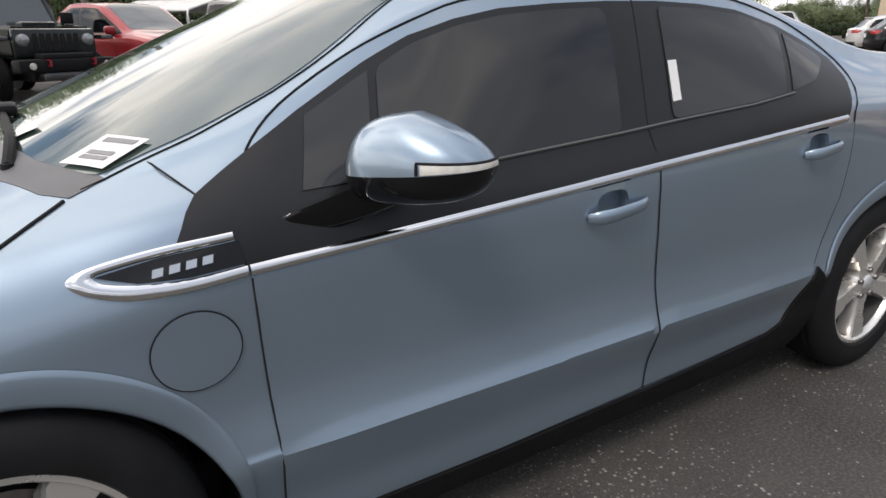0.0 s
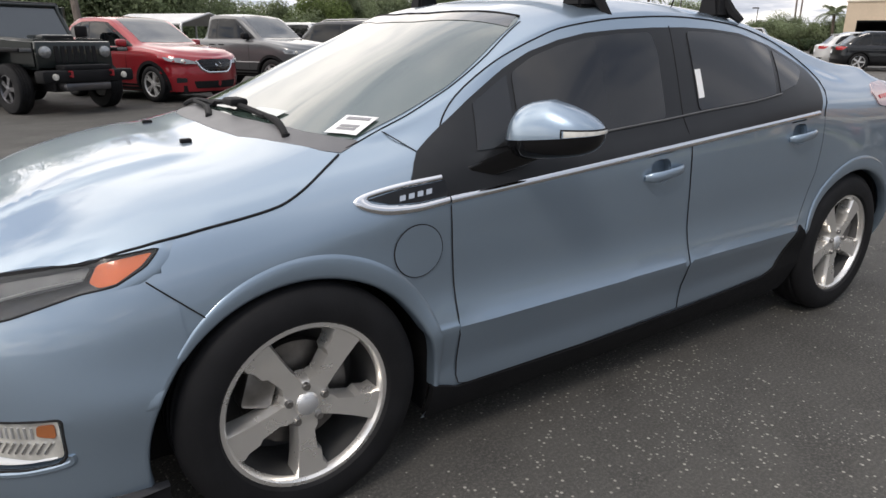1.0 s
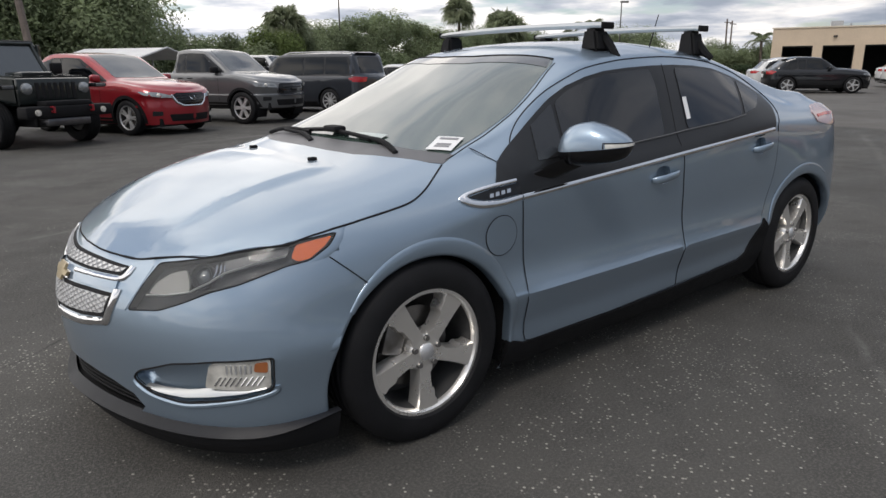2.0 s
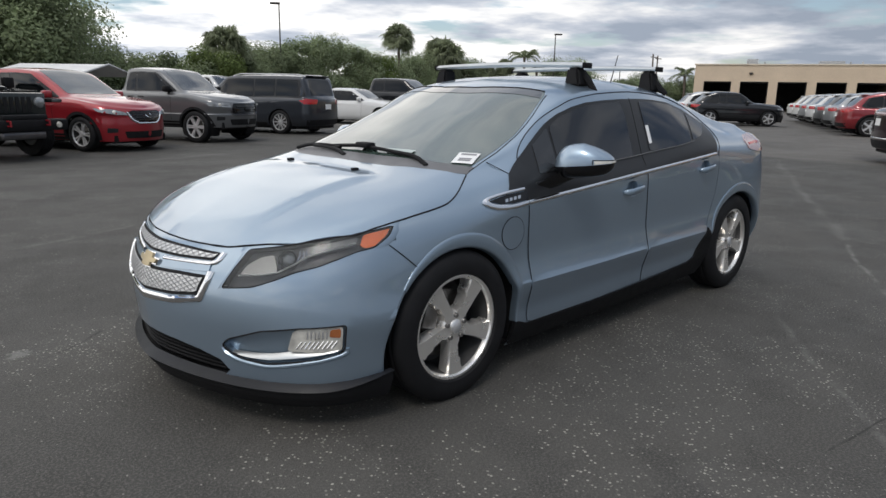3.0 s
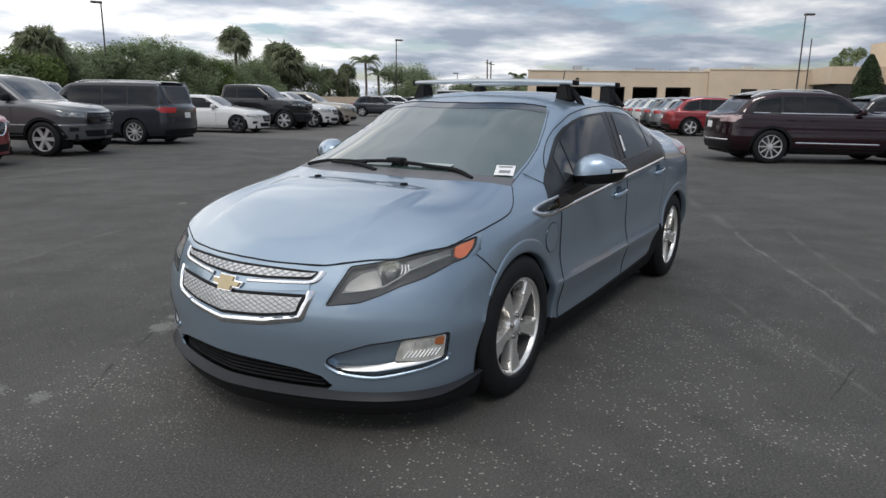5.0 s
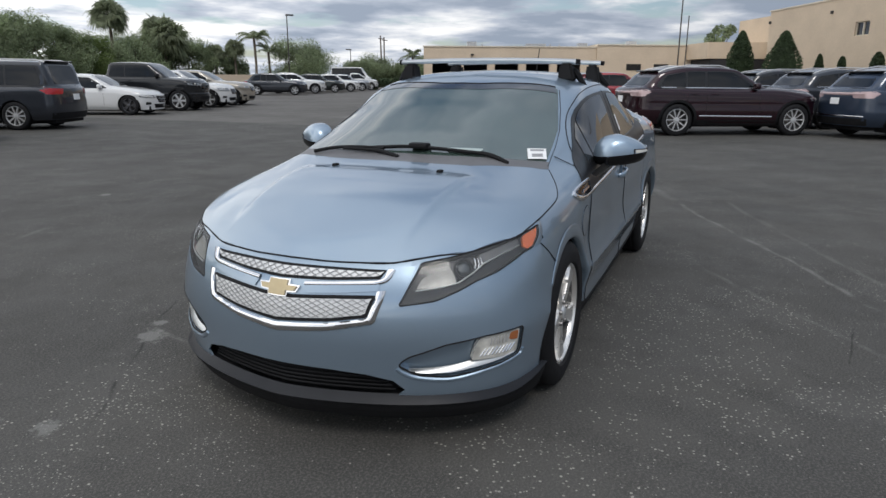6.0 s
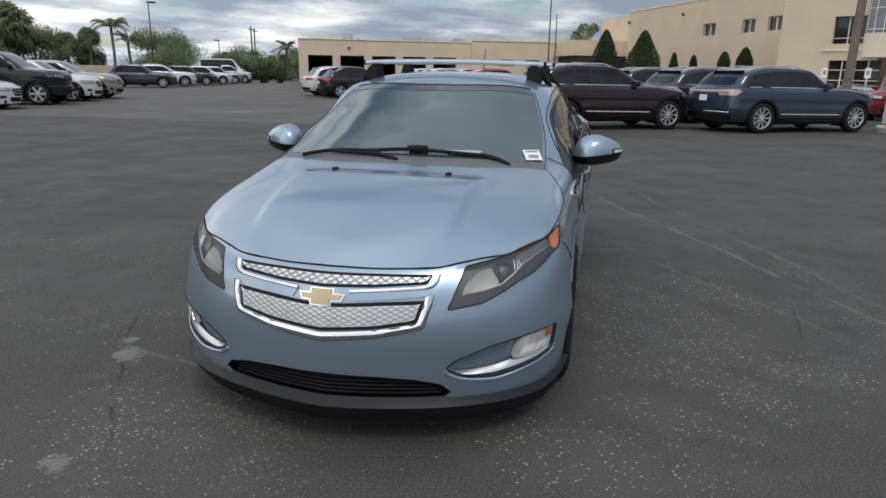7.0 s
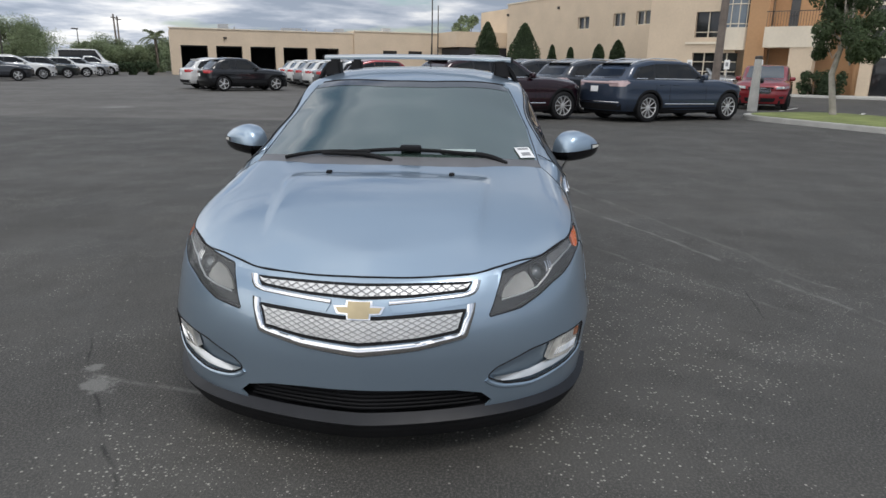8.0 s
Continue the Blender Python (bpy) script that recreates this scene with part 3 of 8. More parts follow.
def panel(shell, outline, view, lift=0.003, rim=0.012, cell=0.05, holes=(), bulge=0.0, relief=None, mid=False, lines=()):
    """A panel that follows the body: its outline is drawn in a view, laid on the surface, lifted by lift, with an edge that turns in by rim."""
    ol = [Vector(p[:2]) for p in outline]
    fine = []
    for i, p in enumerate(ol):
        q = ol[(i + 1) % len(ol)]
        k = max(1, int((q - p).length / cell))
        fine += [p.lerp(q, j / k) for j in range(k)]
    pts, n = list(fine), len(fine)
    edges = [(i, (i + 1) % n) for i in range(n)]
    rims = list(fine)
    for h in holes:
        h = [Vector(p[:2]) for p in h]
        h = [p for a_, b_ in zip(h, h[1:] + h[:1]) for p in [a_.lerp(b_, j / max(1, int((b_ - a_).length / cell + 0.5))) for j in range(max(1, int((b_ - a_).length / cell + 0.5)))]]
        k = len(pts)
        pts += h
        rims += h
        edges += [(k + i, k + (i + 1) % len(h)) for i in range(len(h))]
    for ln in lines:
        h = [p for p in resample(ln, max(2, int(sum((Vector(b) - Vector(a)).length for a, b in zip(ln, ln[1:])) / cell))) if inside(p, fine)]
        k = len(pts)
        pts += h
        rims += h
        edges += [(k + i, k + i + 1) for i in range(len(h) - 1)]
    us, vs = [p.x for p in fine], [p.y for p in fine]
    for iu in range(int((max(us) - min(us)) / cell) + 1):
        for iv in range(int((max(vs) - min(vs)) / cell) + 1):
            p = Vector((min(us) + cell * (iu + 0.5), min(vs) + cell * (iv + 0.5)))
            if inside(p, fine) and not any(inside(p, h) for h in holes) and min((p - q).length for q in rims) > cell * 0.45:
                pts.append(p)
    out, _, faces = geometry.delaunay_2d_cdt(pts, edges, [list(range(n))], 1, 1e-5)[:3]
    bm = bmesh.new()
    vs3 = []
    for p in out:
        loc, nor = shell.cast(p.x, p.y, view)
        h = lift
        if bulge:
            h += bulge * min(1.0, min((p - q).length for q in fine) / (cell * 2.5))
        if relief:
            h += relief(p.x, p.y)
        q = loc + nor * h
        if mid and abs(q.y) < 0.012:
            q.y = 0.0
        vs3.append(bm.verts.new(q))
    for f in faces:
        if holes and any(inside(sum((out[i] for i in f), Vector((0, 0))) / len(f), h) for h in holes):
            continue
        try:
            bm.faces.new([vs3[i] for i in f])
        except ValueError:
            pass
    bm.normal_update()
    d = view[3]
    s = sum((f.normal.dot(d) * f.calc_area() for f in bm.faces), 0.0)
    if s > 0:
        bmesh.ops.reverse_faces(bm, faces=bm.faces)
        bm.normal_update()
    if rim:
        ed = [e for e in bm.edges if e.is_boundary and not (mid and all(abs(v.co.y) < 1e-5 for v in e.verts))]
        nors = {v: v.normal.copy() for e in ed for v in e.verts}
        r = bmesh.ops.extrude_edge_only(bm, edges=ed)
        for v in [g for g in r["geom"] if isinstance(g, bmesh.types.BMVert)]:
            src = min(nors, key=lambda q: (q.co - v.co).length_squared)
            v.co -= nors[src] * rim
    return bm


def ribbon(shell, la, lb, view, prof, steps=None):
    """A strip between two lines drawn in a view; prof gives (place across, lift) pairs."""
    n = len(la)
    k = len(prof)
    vs, fs = [], []
    for p, q in zip(la, lb):
        p, q = Vector(p[:2]), Vector(q[:2])
        for t, h in prof:
            r = p.lerp(q, t)
            loc, nor = shell.cast(r.x, r.y, view)
            vs.append(loc + nor * h)
    for i in range(n - 1):
        fs += [[i * k + j, i * k + j + 1, (i + 1) * k + j + 1, (i + 1) * k + j] for j in range(k - 1)]
    bm = raw(vs, fs)
    bm.normal_update()
    if sum(f.normal.dot(view[3]) * f.calc_area() for f in bm.faces) > 0:
        bmesh.ops.reverse_faces(bm, faces=bm.faces)
    return bm


CROWN = [(0, -0.004), (0, 0.005), (0.15, 0.0085), (0.5, 0.0105), (0.85, 0.0085), (1, 0.005), (1, -0.004)]


def resample(line, n):
    """n points evenly along a line."""
    p = [Vector(q[:2]) for q in line]
    d = [0.0]
    for a, b in zip(p, p[1:]):
        d.append(d[-1] + (b - a).length)
    out = []
    for i in range(n):
        t = d[-1] * i / (n - 1)
        j = max(k for k in range(len(p) - 1) if d[k] <= t + 1e-9)
        f = (t - d[j]) / max(d[j + 1] - d[j], 1e-9)
        out.append(p[j].lerp(p[j + 1], min(1.0, f)))
    return out


def seam(shell, line, view, r=0.003, lift=0.0, closed=False, n=6, cell=0.04):
    """A dark gap or a bead that runs over the body along a line drawn in a view."""
    pts = [Vector(p[:2]) for p in line]
    fine = []
    for p, q in zip(pts, pts[1:] + (pts[:1] if closed else [])):
        k = max(1, int((q - p).length / cell))
        fine += [p.lerp(q, j / k) for j in range(k)]
    if not closed:
        fine.append(pts[-1])
    out = []
    for p in fine:
        loc, nor = shell.cast(p.x, p.y, view)
        out.append(loc + nor * lift)
    if closed:
        out.append(out[0])
    return tube(out, r, n)


def wheel(name, parent, at, radius, width, rim_r, spoke_fn, rim_mat, sign=-1, n=40):
    """A wheel with tyre and rim; its outer face looks along sign * y."""
    hub = new(name)
    hub.parent = parent
    hub.matrix_basis = Matrix.Translation(at) @ (Matrix.Identity(4) if sign < 0 else Matrix.Rotation(math.pi, 4, "Z"))
    w, R, r = width / 2, radius, rim_r
    prof = [(r, w * 0.80), (r + 0.012, w * 0.96), (r + (R - r) * 0.45, w * 1.02), (R - 0.022, w * 0.90), (R - 0.004, w * 0.74), (R, w * 0.60)]
    for g in (0.42, 0.05, -0.32):
        prof += [(R, w * g + 0.014), (R - 0.007, w * g + 0.009), (R - 0.007, w * g - 0.001), (R, w * g - 0.006)]
    prof += [(R, -w * 0.60), (R - 0.02, -w * 0.9), (r + 0.01, -w * 0.9), (r, -w * 0.8)]
    part("tyre", lathe([(a, -b) for a, b in prof], n, "y"), M_RUBBER, hub, smooth=35)
    rim = lathe([(a, -b) for a, b in [(r + 0.004, w * 0.80), (r + 0.008, w * 0.86), (r - 0.006, w * 0.87), (r - 0.012, w * 0.80), (r - 0.016, w * 0.66)]], n, "y")
    # the barrel's dark tone paints in shade inside the wheel
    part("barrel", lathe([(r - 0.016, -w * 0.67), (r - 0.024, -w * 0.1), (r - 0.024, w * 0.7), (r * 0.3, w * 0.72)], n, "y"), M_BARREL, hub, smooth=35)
    part("rim", join(rim, *spoke_fn(r, w)), rim_mat, hub, smooth=35)
    part("brake_disc", lathe([(0.02, 0.0), (r * 0.66, 0.0), (r * 0.66, 0.025), (0.02, 0.025)], 28, "y"), M_DISC, hub, smooth=35)
    return hub


def plain_spokes(count, wide=0.05, taper=0.7, twin=False):
    def make(r, w):
        out = [lathe([(0.001, -w * 0.80), (0.03, -w * 0.80), (0.06, -w * 0.74), (0.07, -w * 0.4), (0.001, -w * 0.4)], 20, "y")]
        for i in range(count):
            for off in ((-0.16, 0.16) if twin else (0.0,)):
                a = 2 * math.pi * i / count + off
                u, v = Vector((math.cos(a), 0, math.sin(a))), Vector((-math.sin(a), 0, math.cos(a)))
                c, e = wide / 2, wide / 2 * taper
                lo, hi = 0.05, r - 0.012
                vs = []
                for rr, hw in ((lo, e), (hi, c)):
                    for s in (-1, 1):
                        vs += [u * rr + v * (hw * s) + Y * (-w * 0.72), u * rr + v * (hw * s * 1.15) + Y * (-w * 0.42)]
                out.append(raw(vs, [[0, 2, 6, 4], [1, 5, 7, 3], [0, 4, 5, 1], [2, 3, 7, 6], [4, 6, 7, 5], [0, 1, 3, 2]]))
        return out
    return make



# ---- the blue hatchback ----
hatch = tagged(new("hatchback_car"), "ice-blue metallic five-door plug-in hatchback with roof bars, parked on dark asphalt", "car")
FZ = 0.328
ARCHES = ((-0.012, 0.282, 0.402), (2.675, 0.290, 0.402))
k_ = lambda *a: spl(*a)
body_rows = [
    Row(-0.950, 3.46, k_((-0.9, 0.850), (-0.3, 0.845), (0.4, 0.80), (3.4, 0.78)), k_((-0.9, 0.15), (-0.5, 0.15), (0.3, 0.13), (2.3, 0.15), (3.4, 0.22))),
    Row(-0.968, 3.50, k_((-0.9, 0.866), (-0.3, 0.864), (0.4, 0.842), (2.3, 0.842), (3.4, 0.85)), k_((-0.9, 0.235), (-0.5, 0.235), (0.4, 0.225), (1.5, 0.235), (2.2, 0.28), (3.4, 0.32))),
    Row(-0.977, 3.52, k_((-0.9, 0.875), (0.0, 0.868), (0.45, 0.850), (2.2, 0.852), (2.7, 0.88), (3.4, 0.88)), k_((-0.9, 0.33), (0.4, 0.32), (2.2, 0.36), (3.4, 0.42))),
    Row(-0.985, 3.53, k_((-0.9, 0.882), (0.0, 0.886), (0.45, 0.880), (2.2, 0.882), (2.7, 0.892), (3.4, 0.89)), k_((-0.9, 0.42), (0.4, 0.435), (2.2, 0.450), (3.4, 0.53))),
    Row(-0.986, 3.53, k_((-0.9, 0.880), (0.0, 0.887), (0.45, 0.874), (2.2, 0.877), (2.7, 0.892), (3.4, 0.89)), k_((-0.9, 0.455), (0.4, 0.470), (2.2, 0.485), (3.4, 0.57))),
    Row(-0.980, 3.53, k_((-0.9, 0.868), (-0.4, 0.868), (0.0, 0.880), (0.45, 0.854), (2.2, 0.858), (2.7, 0.888), (3.4, 0.89)), k_((-0.9, 0.53), (0.4, 0.57), (2.2, 0.60), (3.4, 0.68))),
    Row(-0.960, 3.52, k_((-0.9, 0.846), (-0.4, 0.852), (0.0, 0.862), (0.45, 0.855), (2.2, 0.860), (2.7, 0.876), (3.4, 0.88)), k_((-0.9, 0.60), (-0.4, 0.65), (0.4, 0.70), (2.2, 0.76), (3.4, 0.82))),
    Row(-0.926, 3.50, k_((-0.9, 0.815), (-0.4, 0.828), (0.1, 0.846), (0.45, 0.854), (2.2, 0.850), (2.7, 0.852), (3.4, 0.86)), k_((-0.9, 0.66), (-0.35, 0.742), (0.42, 0.825), (1.48, 0.885), (2.4, 0.945), (3.4, 0.95))),
    Row(-0.895, 3.47, k_((-0.9, 0.775), (-0.4, 0.78), (0.1, 0.785), (0.45, 0.815), (2.2, 0.805), (2.7, 0.80), (3.4, 0.82)), k_((-0.9, 0.69), (-0.35, 0.815), (0.0, 0.872), (0.42, 0.925), (1.1, 0.950), (1.6, 0.990), (2.2, 1.040), (2.8, 1.03), (3.4, 1.03))),
    Row(-0.870, 3.44, k_((-0.87, 0.72), (-0.4, 0.68), (0.1, 0.70), (0.5, 0.72), (0.8, 0.67), (1.5, 0.665), (2.2, 0.655), (2.6, 0.66), (3.4, 0.72)), k_((-0.87, 0.708), (-0.35, 0.858), (0.0, 0.918), (0.35, 0.985), (0.79, 1.157), (0.96, 1.225), (1.165, 1.267), (1.5, 1.290), (1.93, 1.272), (2.2, 1.222), (2.45, 1.15), (2.8, 1.09), (3.4, 1.08))),
    Row(-0.835, 3.42, k_((-0.83, 0.64), (-0.4, 0.54), (0.1, 0.60), (0.35, 0.655), (0.8, 0.60), (1.5, 0.590), (2.2, 0.57), (2.6, 0.56), (3.4, 0.66)), k_((-0.83, 0.735), (-0.35, 0.885), (0.0, 0.945), (0.35, 1.025), (0.6, 1.13), (0.95, 1.295), (1.15, 1.335), (1.5, 1.355), (2.0, 1.325), (2.5, 1.225), (3.0, 1.125), (3.4, 1.115))),
    Row(-0.800, 3.40, k_((-0.8, 0.50), (-0.3, 0.35), (0.1, 0.38), (0.8, 0.36), (1.5, 0.36), (3.4, 0.45)), k_((-0.80, 0.760), (-0.35, 0.903), (-0.02, 0.962), (0.30, 1.085), (0.6, 1.215), (0.95, 1.352), (1.2, 1.390), (1.5, 1.402), (2.0, 1.370), (2.5, 1.270), (3.0, 1.140), (3.4, 1.12))),
    Row(-0.780, 3.39, k_((-0.8, 0.0), (3.4, 0.0)), k_((-0.78, 0.772), (-0.35, 0.908), (-0.04, 0.966), (0.30, 1.105), (0.6, 1.235), (0.95, 1.372), (1.2, 1.405), (1.5, 1.416), (2.0, 1.385), (2.5, 1.285), (3.0, 1.145), (3.4, 1.125))),
]
for r_ in body_rows:
    r_.pr, r_.ar = 2.7, 0.74
hull = Shell(body_rows, 0.0, 2.9, nf=22, nm=110, nr=14, sub=6, arches=[(x, z, r) for x, z, r in ARCHES])

S40 = slant(40)


def both(name, make, material, label="", smooth=40, parent=None):
    """A part on the car's left and its mirror image on the right."""
    bm = make()
    other = mirrored(bm)
    return part(name, bm, material, parent or hatch, label, smooth), part(name, other, material, parent or hatch, label, smooth)


HEADLIGHT = rounded([(-0.215, 0.570), (-0.165, 0.645), (-0.115, 0.712), (0.046, 0.737), (0.18, 0.760), (0.30, 0.780), (0.408, 0.797), (0.394, 0.762), (0.350, 0.727), (0.29, 0.716), (0.164, 0.670), (0.08, 0.648), (0.0, 0.616), (-0.086, 0.586)], 0.008, 2)
FOG = rounded([(-0.222, 0.345), (-0.190, 0.378), (-0.05, 0.427), (0.09, 0.446), (0.268, 0.454), (0.258, 0.342), (0.178, 0.322), (-0.03, 0.293), (-0.15, 0.306)], [0.02, 0.03, 0.02, 0.02, 0.012, 0.03, 0.03, 0.03, 0.03], 4)
INTAKE = [(0.50, 0.318), (0.25, 0.340), (0.0, 0.345), (-0.25, 0.340), (-0.50, 0.318), (-0.56, 0.225), (-0.25, 0.200), (0.0, 0.195), (0.25, 0.200), (0.56, 0.225)]
for v_ in (S40, flip_y(S40)):
    hull.cut(resample(list(HEADLIGHT) + [HEADLIGHT[0]], 130), v_, 0.02)
    hull.cut(resample(list(FOG) + [FOG[0]], 100), v_, 0.03)
hull.cut(INTAKE, FRONT, 0.01)
HANDLES = ((1.322, 0.808, 0.195), (2.178, 0.873, 0.180))
CUPS = [rounded([(hx - 0.068, hz + 0.005), (hx - 0.062, hz + 0.038), (hx - 0.03, hz + 0.046), (hx + 0.03, hz + 0.045), (hx + 0.042, hz + 0.005), (hx + 0.035, hz - 0.030), (hx, hz - 0.038), (hx - 0.04, hz - 0.032)], 0.02, 3) for hx, hz, _ in HANDLES]
for v_ in SIDE.values():
    for c_ in CUPS:
        hull.cut(c_, v_, 0.022)

def grown(outline, d):
    """An outline pushed outwards by d."""
    P = [Vector(p[:2]) for p in outline]
    area = sum(a.x * b.y - b.x * a.y for a, b in zip(P, P[1:] + P[:1]))
    out = []
    for k, p in enumerate(P):
        e = (P[(k + 1) % len(P)] - P[k - 1]).normalized()
        out.append(p + Vector((e.y, -e.x)) * (d if area > 0 else -d))
    return out


# bumper skin with the fog lamp recess let in
nose = [(-0.573, 0.690), (-0.595, 0.665), (-0.617, 0.600), (-0.630, 0.530), (-0.634, 0.455), (-0.633, 0.420), (-0.630, 0.350), (-0.628, 0.326)]
bump_ol = nose[::-1] + [(-0.50, 0.692), (-0.35, 0.695), (-0.205, 0.699), (-0.135, 0.702), (-0.17, 0.645), (-0.226, 0.567), (-0.090, 0.580), (0.0, 0.610), (0.083, 0.641), (0.166, 0.663), (0.292, 0.709), (0.353, 0.720), (0.392, 0.727), (0.454, 0.675)]
for a in np.linspace(radians(134), radians(190), 15):
    ex, ez = ARCHES[0][0] + 0.399 * math.cos(a), ARCHES[0][1] + 0.399 * math.sin(a)
    bump_ol.append((ex * math.sin(radians(40)) - hull.cast(ex, ez, SIDE[1])[0].y * math.cos(radians(40)), ez))
bump_ol += [ (0.30, 0.203), (0.10, 0.192), (-0.14, 0.190), (-0.30, 0.196), (-0.225, 0.214), (-0.192, 0.246), (-0.235, 0.284), (-0.33, 0.307), (-0.45, 0.319)]
for v_ in (S40, flip_y(S40)):
    hull.cut(grown(resample(bump_ol + [bump_ol[0]], 160)[:-1], -0.03), v_, 0.0)
part("body_shell", hull.bm(lambda c: not (c.x < -0.55 and c.z < 0.36)), M_BLUE, hatch, "ice-blue metallic painted body", smooth=True)
skin = panel(hull, bump_ol, S40, 0.003, 0.008, cell=0.028, holes=[FOG], mid=True)
part("front_bumper", mirrored(skin, merge=True), M_BLUE, hatch, smooth=45)

# fog lamps
both("fog_lamp_recess", lambda: panel(hull, FOG, S40, -0.030, -0.022, cell=0.03), M_BLUE)
both("fog_lamp_rim", lambda: seam(hull, [Vector(p) for p in FOG], S40, 0.0035, 0.002, closed=True), M_SEAM)
FOGLENS = rounded([(0.075, 0.430), (0.10, 0.442), (0.258, 0.448), (0.250, 0.352), (0.215, 0.340), (0.05, 0.352)], 0.01)
both("fog_lens", lambda: panel(hull, FOGLENS, S40, -0.006, 0.02, cell=0.02), M_CLEAR_LENS, "clear ribbed fog and parking lamp")
for k in range(9):
    u = 0.10 + 0.016 * k
    both("lens_rib", lambda: seam(hull, [(u - 0.015, 0.362), (u + 0.008, 0.392)], S40, 0.0028, -0.005, cell=0.02), M_CHROME)
for k in range(6):
    u = 0.128 + 0.014 * k
    both("lens_flute", lambda: seam(hull, [(u, 0.404), (u + 0.002, 0.432)], S40, 0.0030, -0.005, cell=0.02), M_SILVERALLOY)
both("amber_reflector", lambda: panel(hull, rounded([(0.208, 0.410), (0.214, 0.438), (0.250, 0.440), (0.247, 0.404)], 0.008), S40, -0.003, 0.004, cell=0.02), M_AMBER_DIM)
BL0 = [(-0.19, 0.318), (-0.12, 0.306), (-0.03, 0.303), (0.06, 0.314), (0.17, 0.330), (0.235, 0.346)]
BL1 = [(-0.18, 0.324), (-0.10, 0.324), (-0.02, 0.329), (0.06, 0.342), (0.15, 0.350), (0.24, 0.360)]
both("chrome_blade", lambda: ribbon(hull, resample(BL0, 30), resample(BL1, 30), S40, [(0, -0.03), (0, -0.010), (0.25, -0.003), (0.6, -0.008), (1, -0.022)]), M_BARALU)
both("lower_lip_bead", lambda: seam(hull, smooth_line([(-0.222, 0.335), (-0.205, 0.318), (-0.15, 0.296), (-0.03, 0.284), (0.10, 0.302), (0.19, 0.318), (0.262, 0.340), (0.268, 0.362)], 4), S40, 0.0095, 0.000, n=8), M_BLUE)

# headlights
LAMP_OL = resample(list(HEADLIGHT) + [HEADLIGHT[0]], 130)[:-1]
for sgn in (1, -1):
    fix = (lambda b: b) if sgn > 0 else mirrored
    lamp = part("headlight", fix(panel(hull, HEADLIGHT, S40, -0.034, -0.037, cell=0.035)), M_LAMPBLACK, hatch, "headlight with dark housing and hazy clear cover", 40)
    ring = [*LAMP_OL, LAMP_OL[0]]
    outer = grown(LAMP_OL, 0.034)
    part("lamp_surround", fix(ribbon(hull, [*outer, outer[0]], ring, S40, [(0, -0.006), (0.3, 0.0012), (0.94, 0.0016), (1.0, -0.001), (1.0, -0.004)])), M_BLUE, hatch, smooth=40)
    part("lamp_wall", fix(ribbon(hull, ring, grown(ring, -0.0015), S40, [(0, -0.003), (1.0, -0.036)])), M_LAMPBLACK, lamp, smooth=40)
    part("reflector", fix(panel(hull, rounded([(-0.148, 0.628), (-0.122, 0.662), (-0.070, 0.694), (-0.018, 0.706), (-0.002, 0.676), (0.004, 0.648), (-0.06, 0.635)], 0.008), S40, -0.016, 0.010, cell=0.02, bulge=-0.008)), M_REFLECTOR, lamp, "pale silver reflector bowl", 40)
    for u_ in (0.084, 0.097, 0.109):
        part("lamp_louvre", fix(seam(hull, [(u_ - 0.004, 0.690), (u_ + 0.002, 0.706), (u_, 0.724)], S40, 0.0030, -0.012, cell=0.01)), M_CHROME, lamp, smooth=40)
    part("light_guide", fix(seam(hull, [(-0.150, 0.622), (-0.06, 0.632), (0.01, 0.646), (0.07, 0.676), (0.115, 0.703), (0.20, 0.728), (0.285, 0.746)], S40, 0.0035, -0.008, cell=0.02)), M_BARALU, lamp, smooth=40)
    loc, nor = hull.cast(0.040, 0.694, S40)
    turn = Matrix.Translation(loc * 1.0 if sgn > 0 else Vector((loc.x, -loc.y, loc.z))) @ Vector((nor.x, nor.y * sgn, nor.z)).to_track_quat("Z", "Y").to_matrix().to_4x4()
    part("projector_ring", lathe([(0.030, 0.0), (0.034, 0.005), (0.040, 0.0), (0.038, -0.015), (0.028, -0.015)], 28, closed=True), M_LAMPBLACK, lamp, smooth=40, at=turn @ Matrix.Translation((0, 0, -0.018)))
    part("projector_lens", lathe([(0.001, 0.010), (0.015, 0.007), (0.026, 0.0), (0.030, -0.012)], 24), M_GREY_GLASS, lamp, smooth=True, at=turn @ Matrix.Translation((0, 0, -0.024)))
    part("inner_trim", fix(panel(hull, rounded([(0.105, 0.737), (0.098, 0.700), (0.20, 0.722), (0.285, 0.742), (0.290, 0.772), (0.20, 0.756)], 0.008), S40, -0.016, 0.008, cell=0.025)), M_SMOKE, lamp, "smoked silver lamp bezel", 40)
    part("turn_signal", fix(panel(hull, rounded([(0.300, 0.738), (0.306, 0.773), (0.350, 0.783), (0.396, 0.790), (0.384, 0.764), (0.350, 0.733), (0.322, 0.727)], 0.006), S40, -0.004, 0.012, cell=0.02)), M_AMBER, lamp, "orange side turn signal", 40)
    cov = part("lamp_cover", fix(panel(hull, LAMP_OL, S40, 0.0022, 0.004, cell=0.03)), M_LAMPGLASS, lamp, "hazy clear polycarbonate cover", 45)
    cov.visible_shadow = False
    part("lamp_gap", fix(seam(hull, LAMP_OL, S40, 0.0026, 0.0008, closed=True)), M_SEAM, lamp)

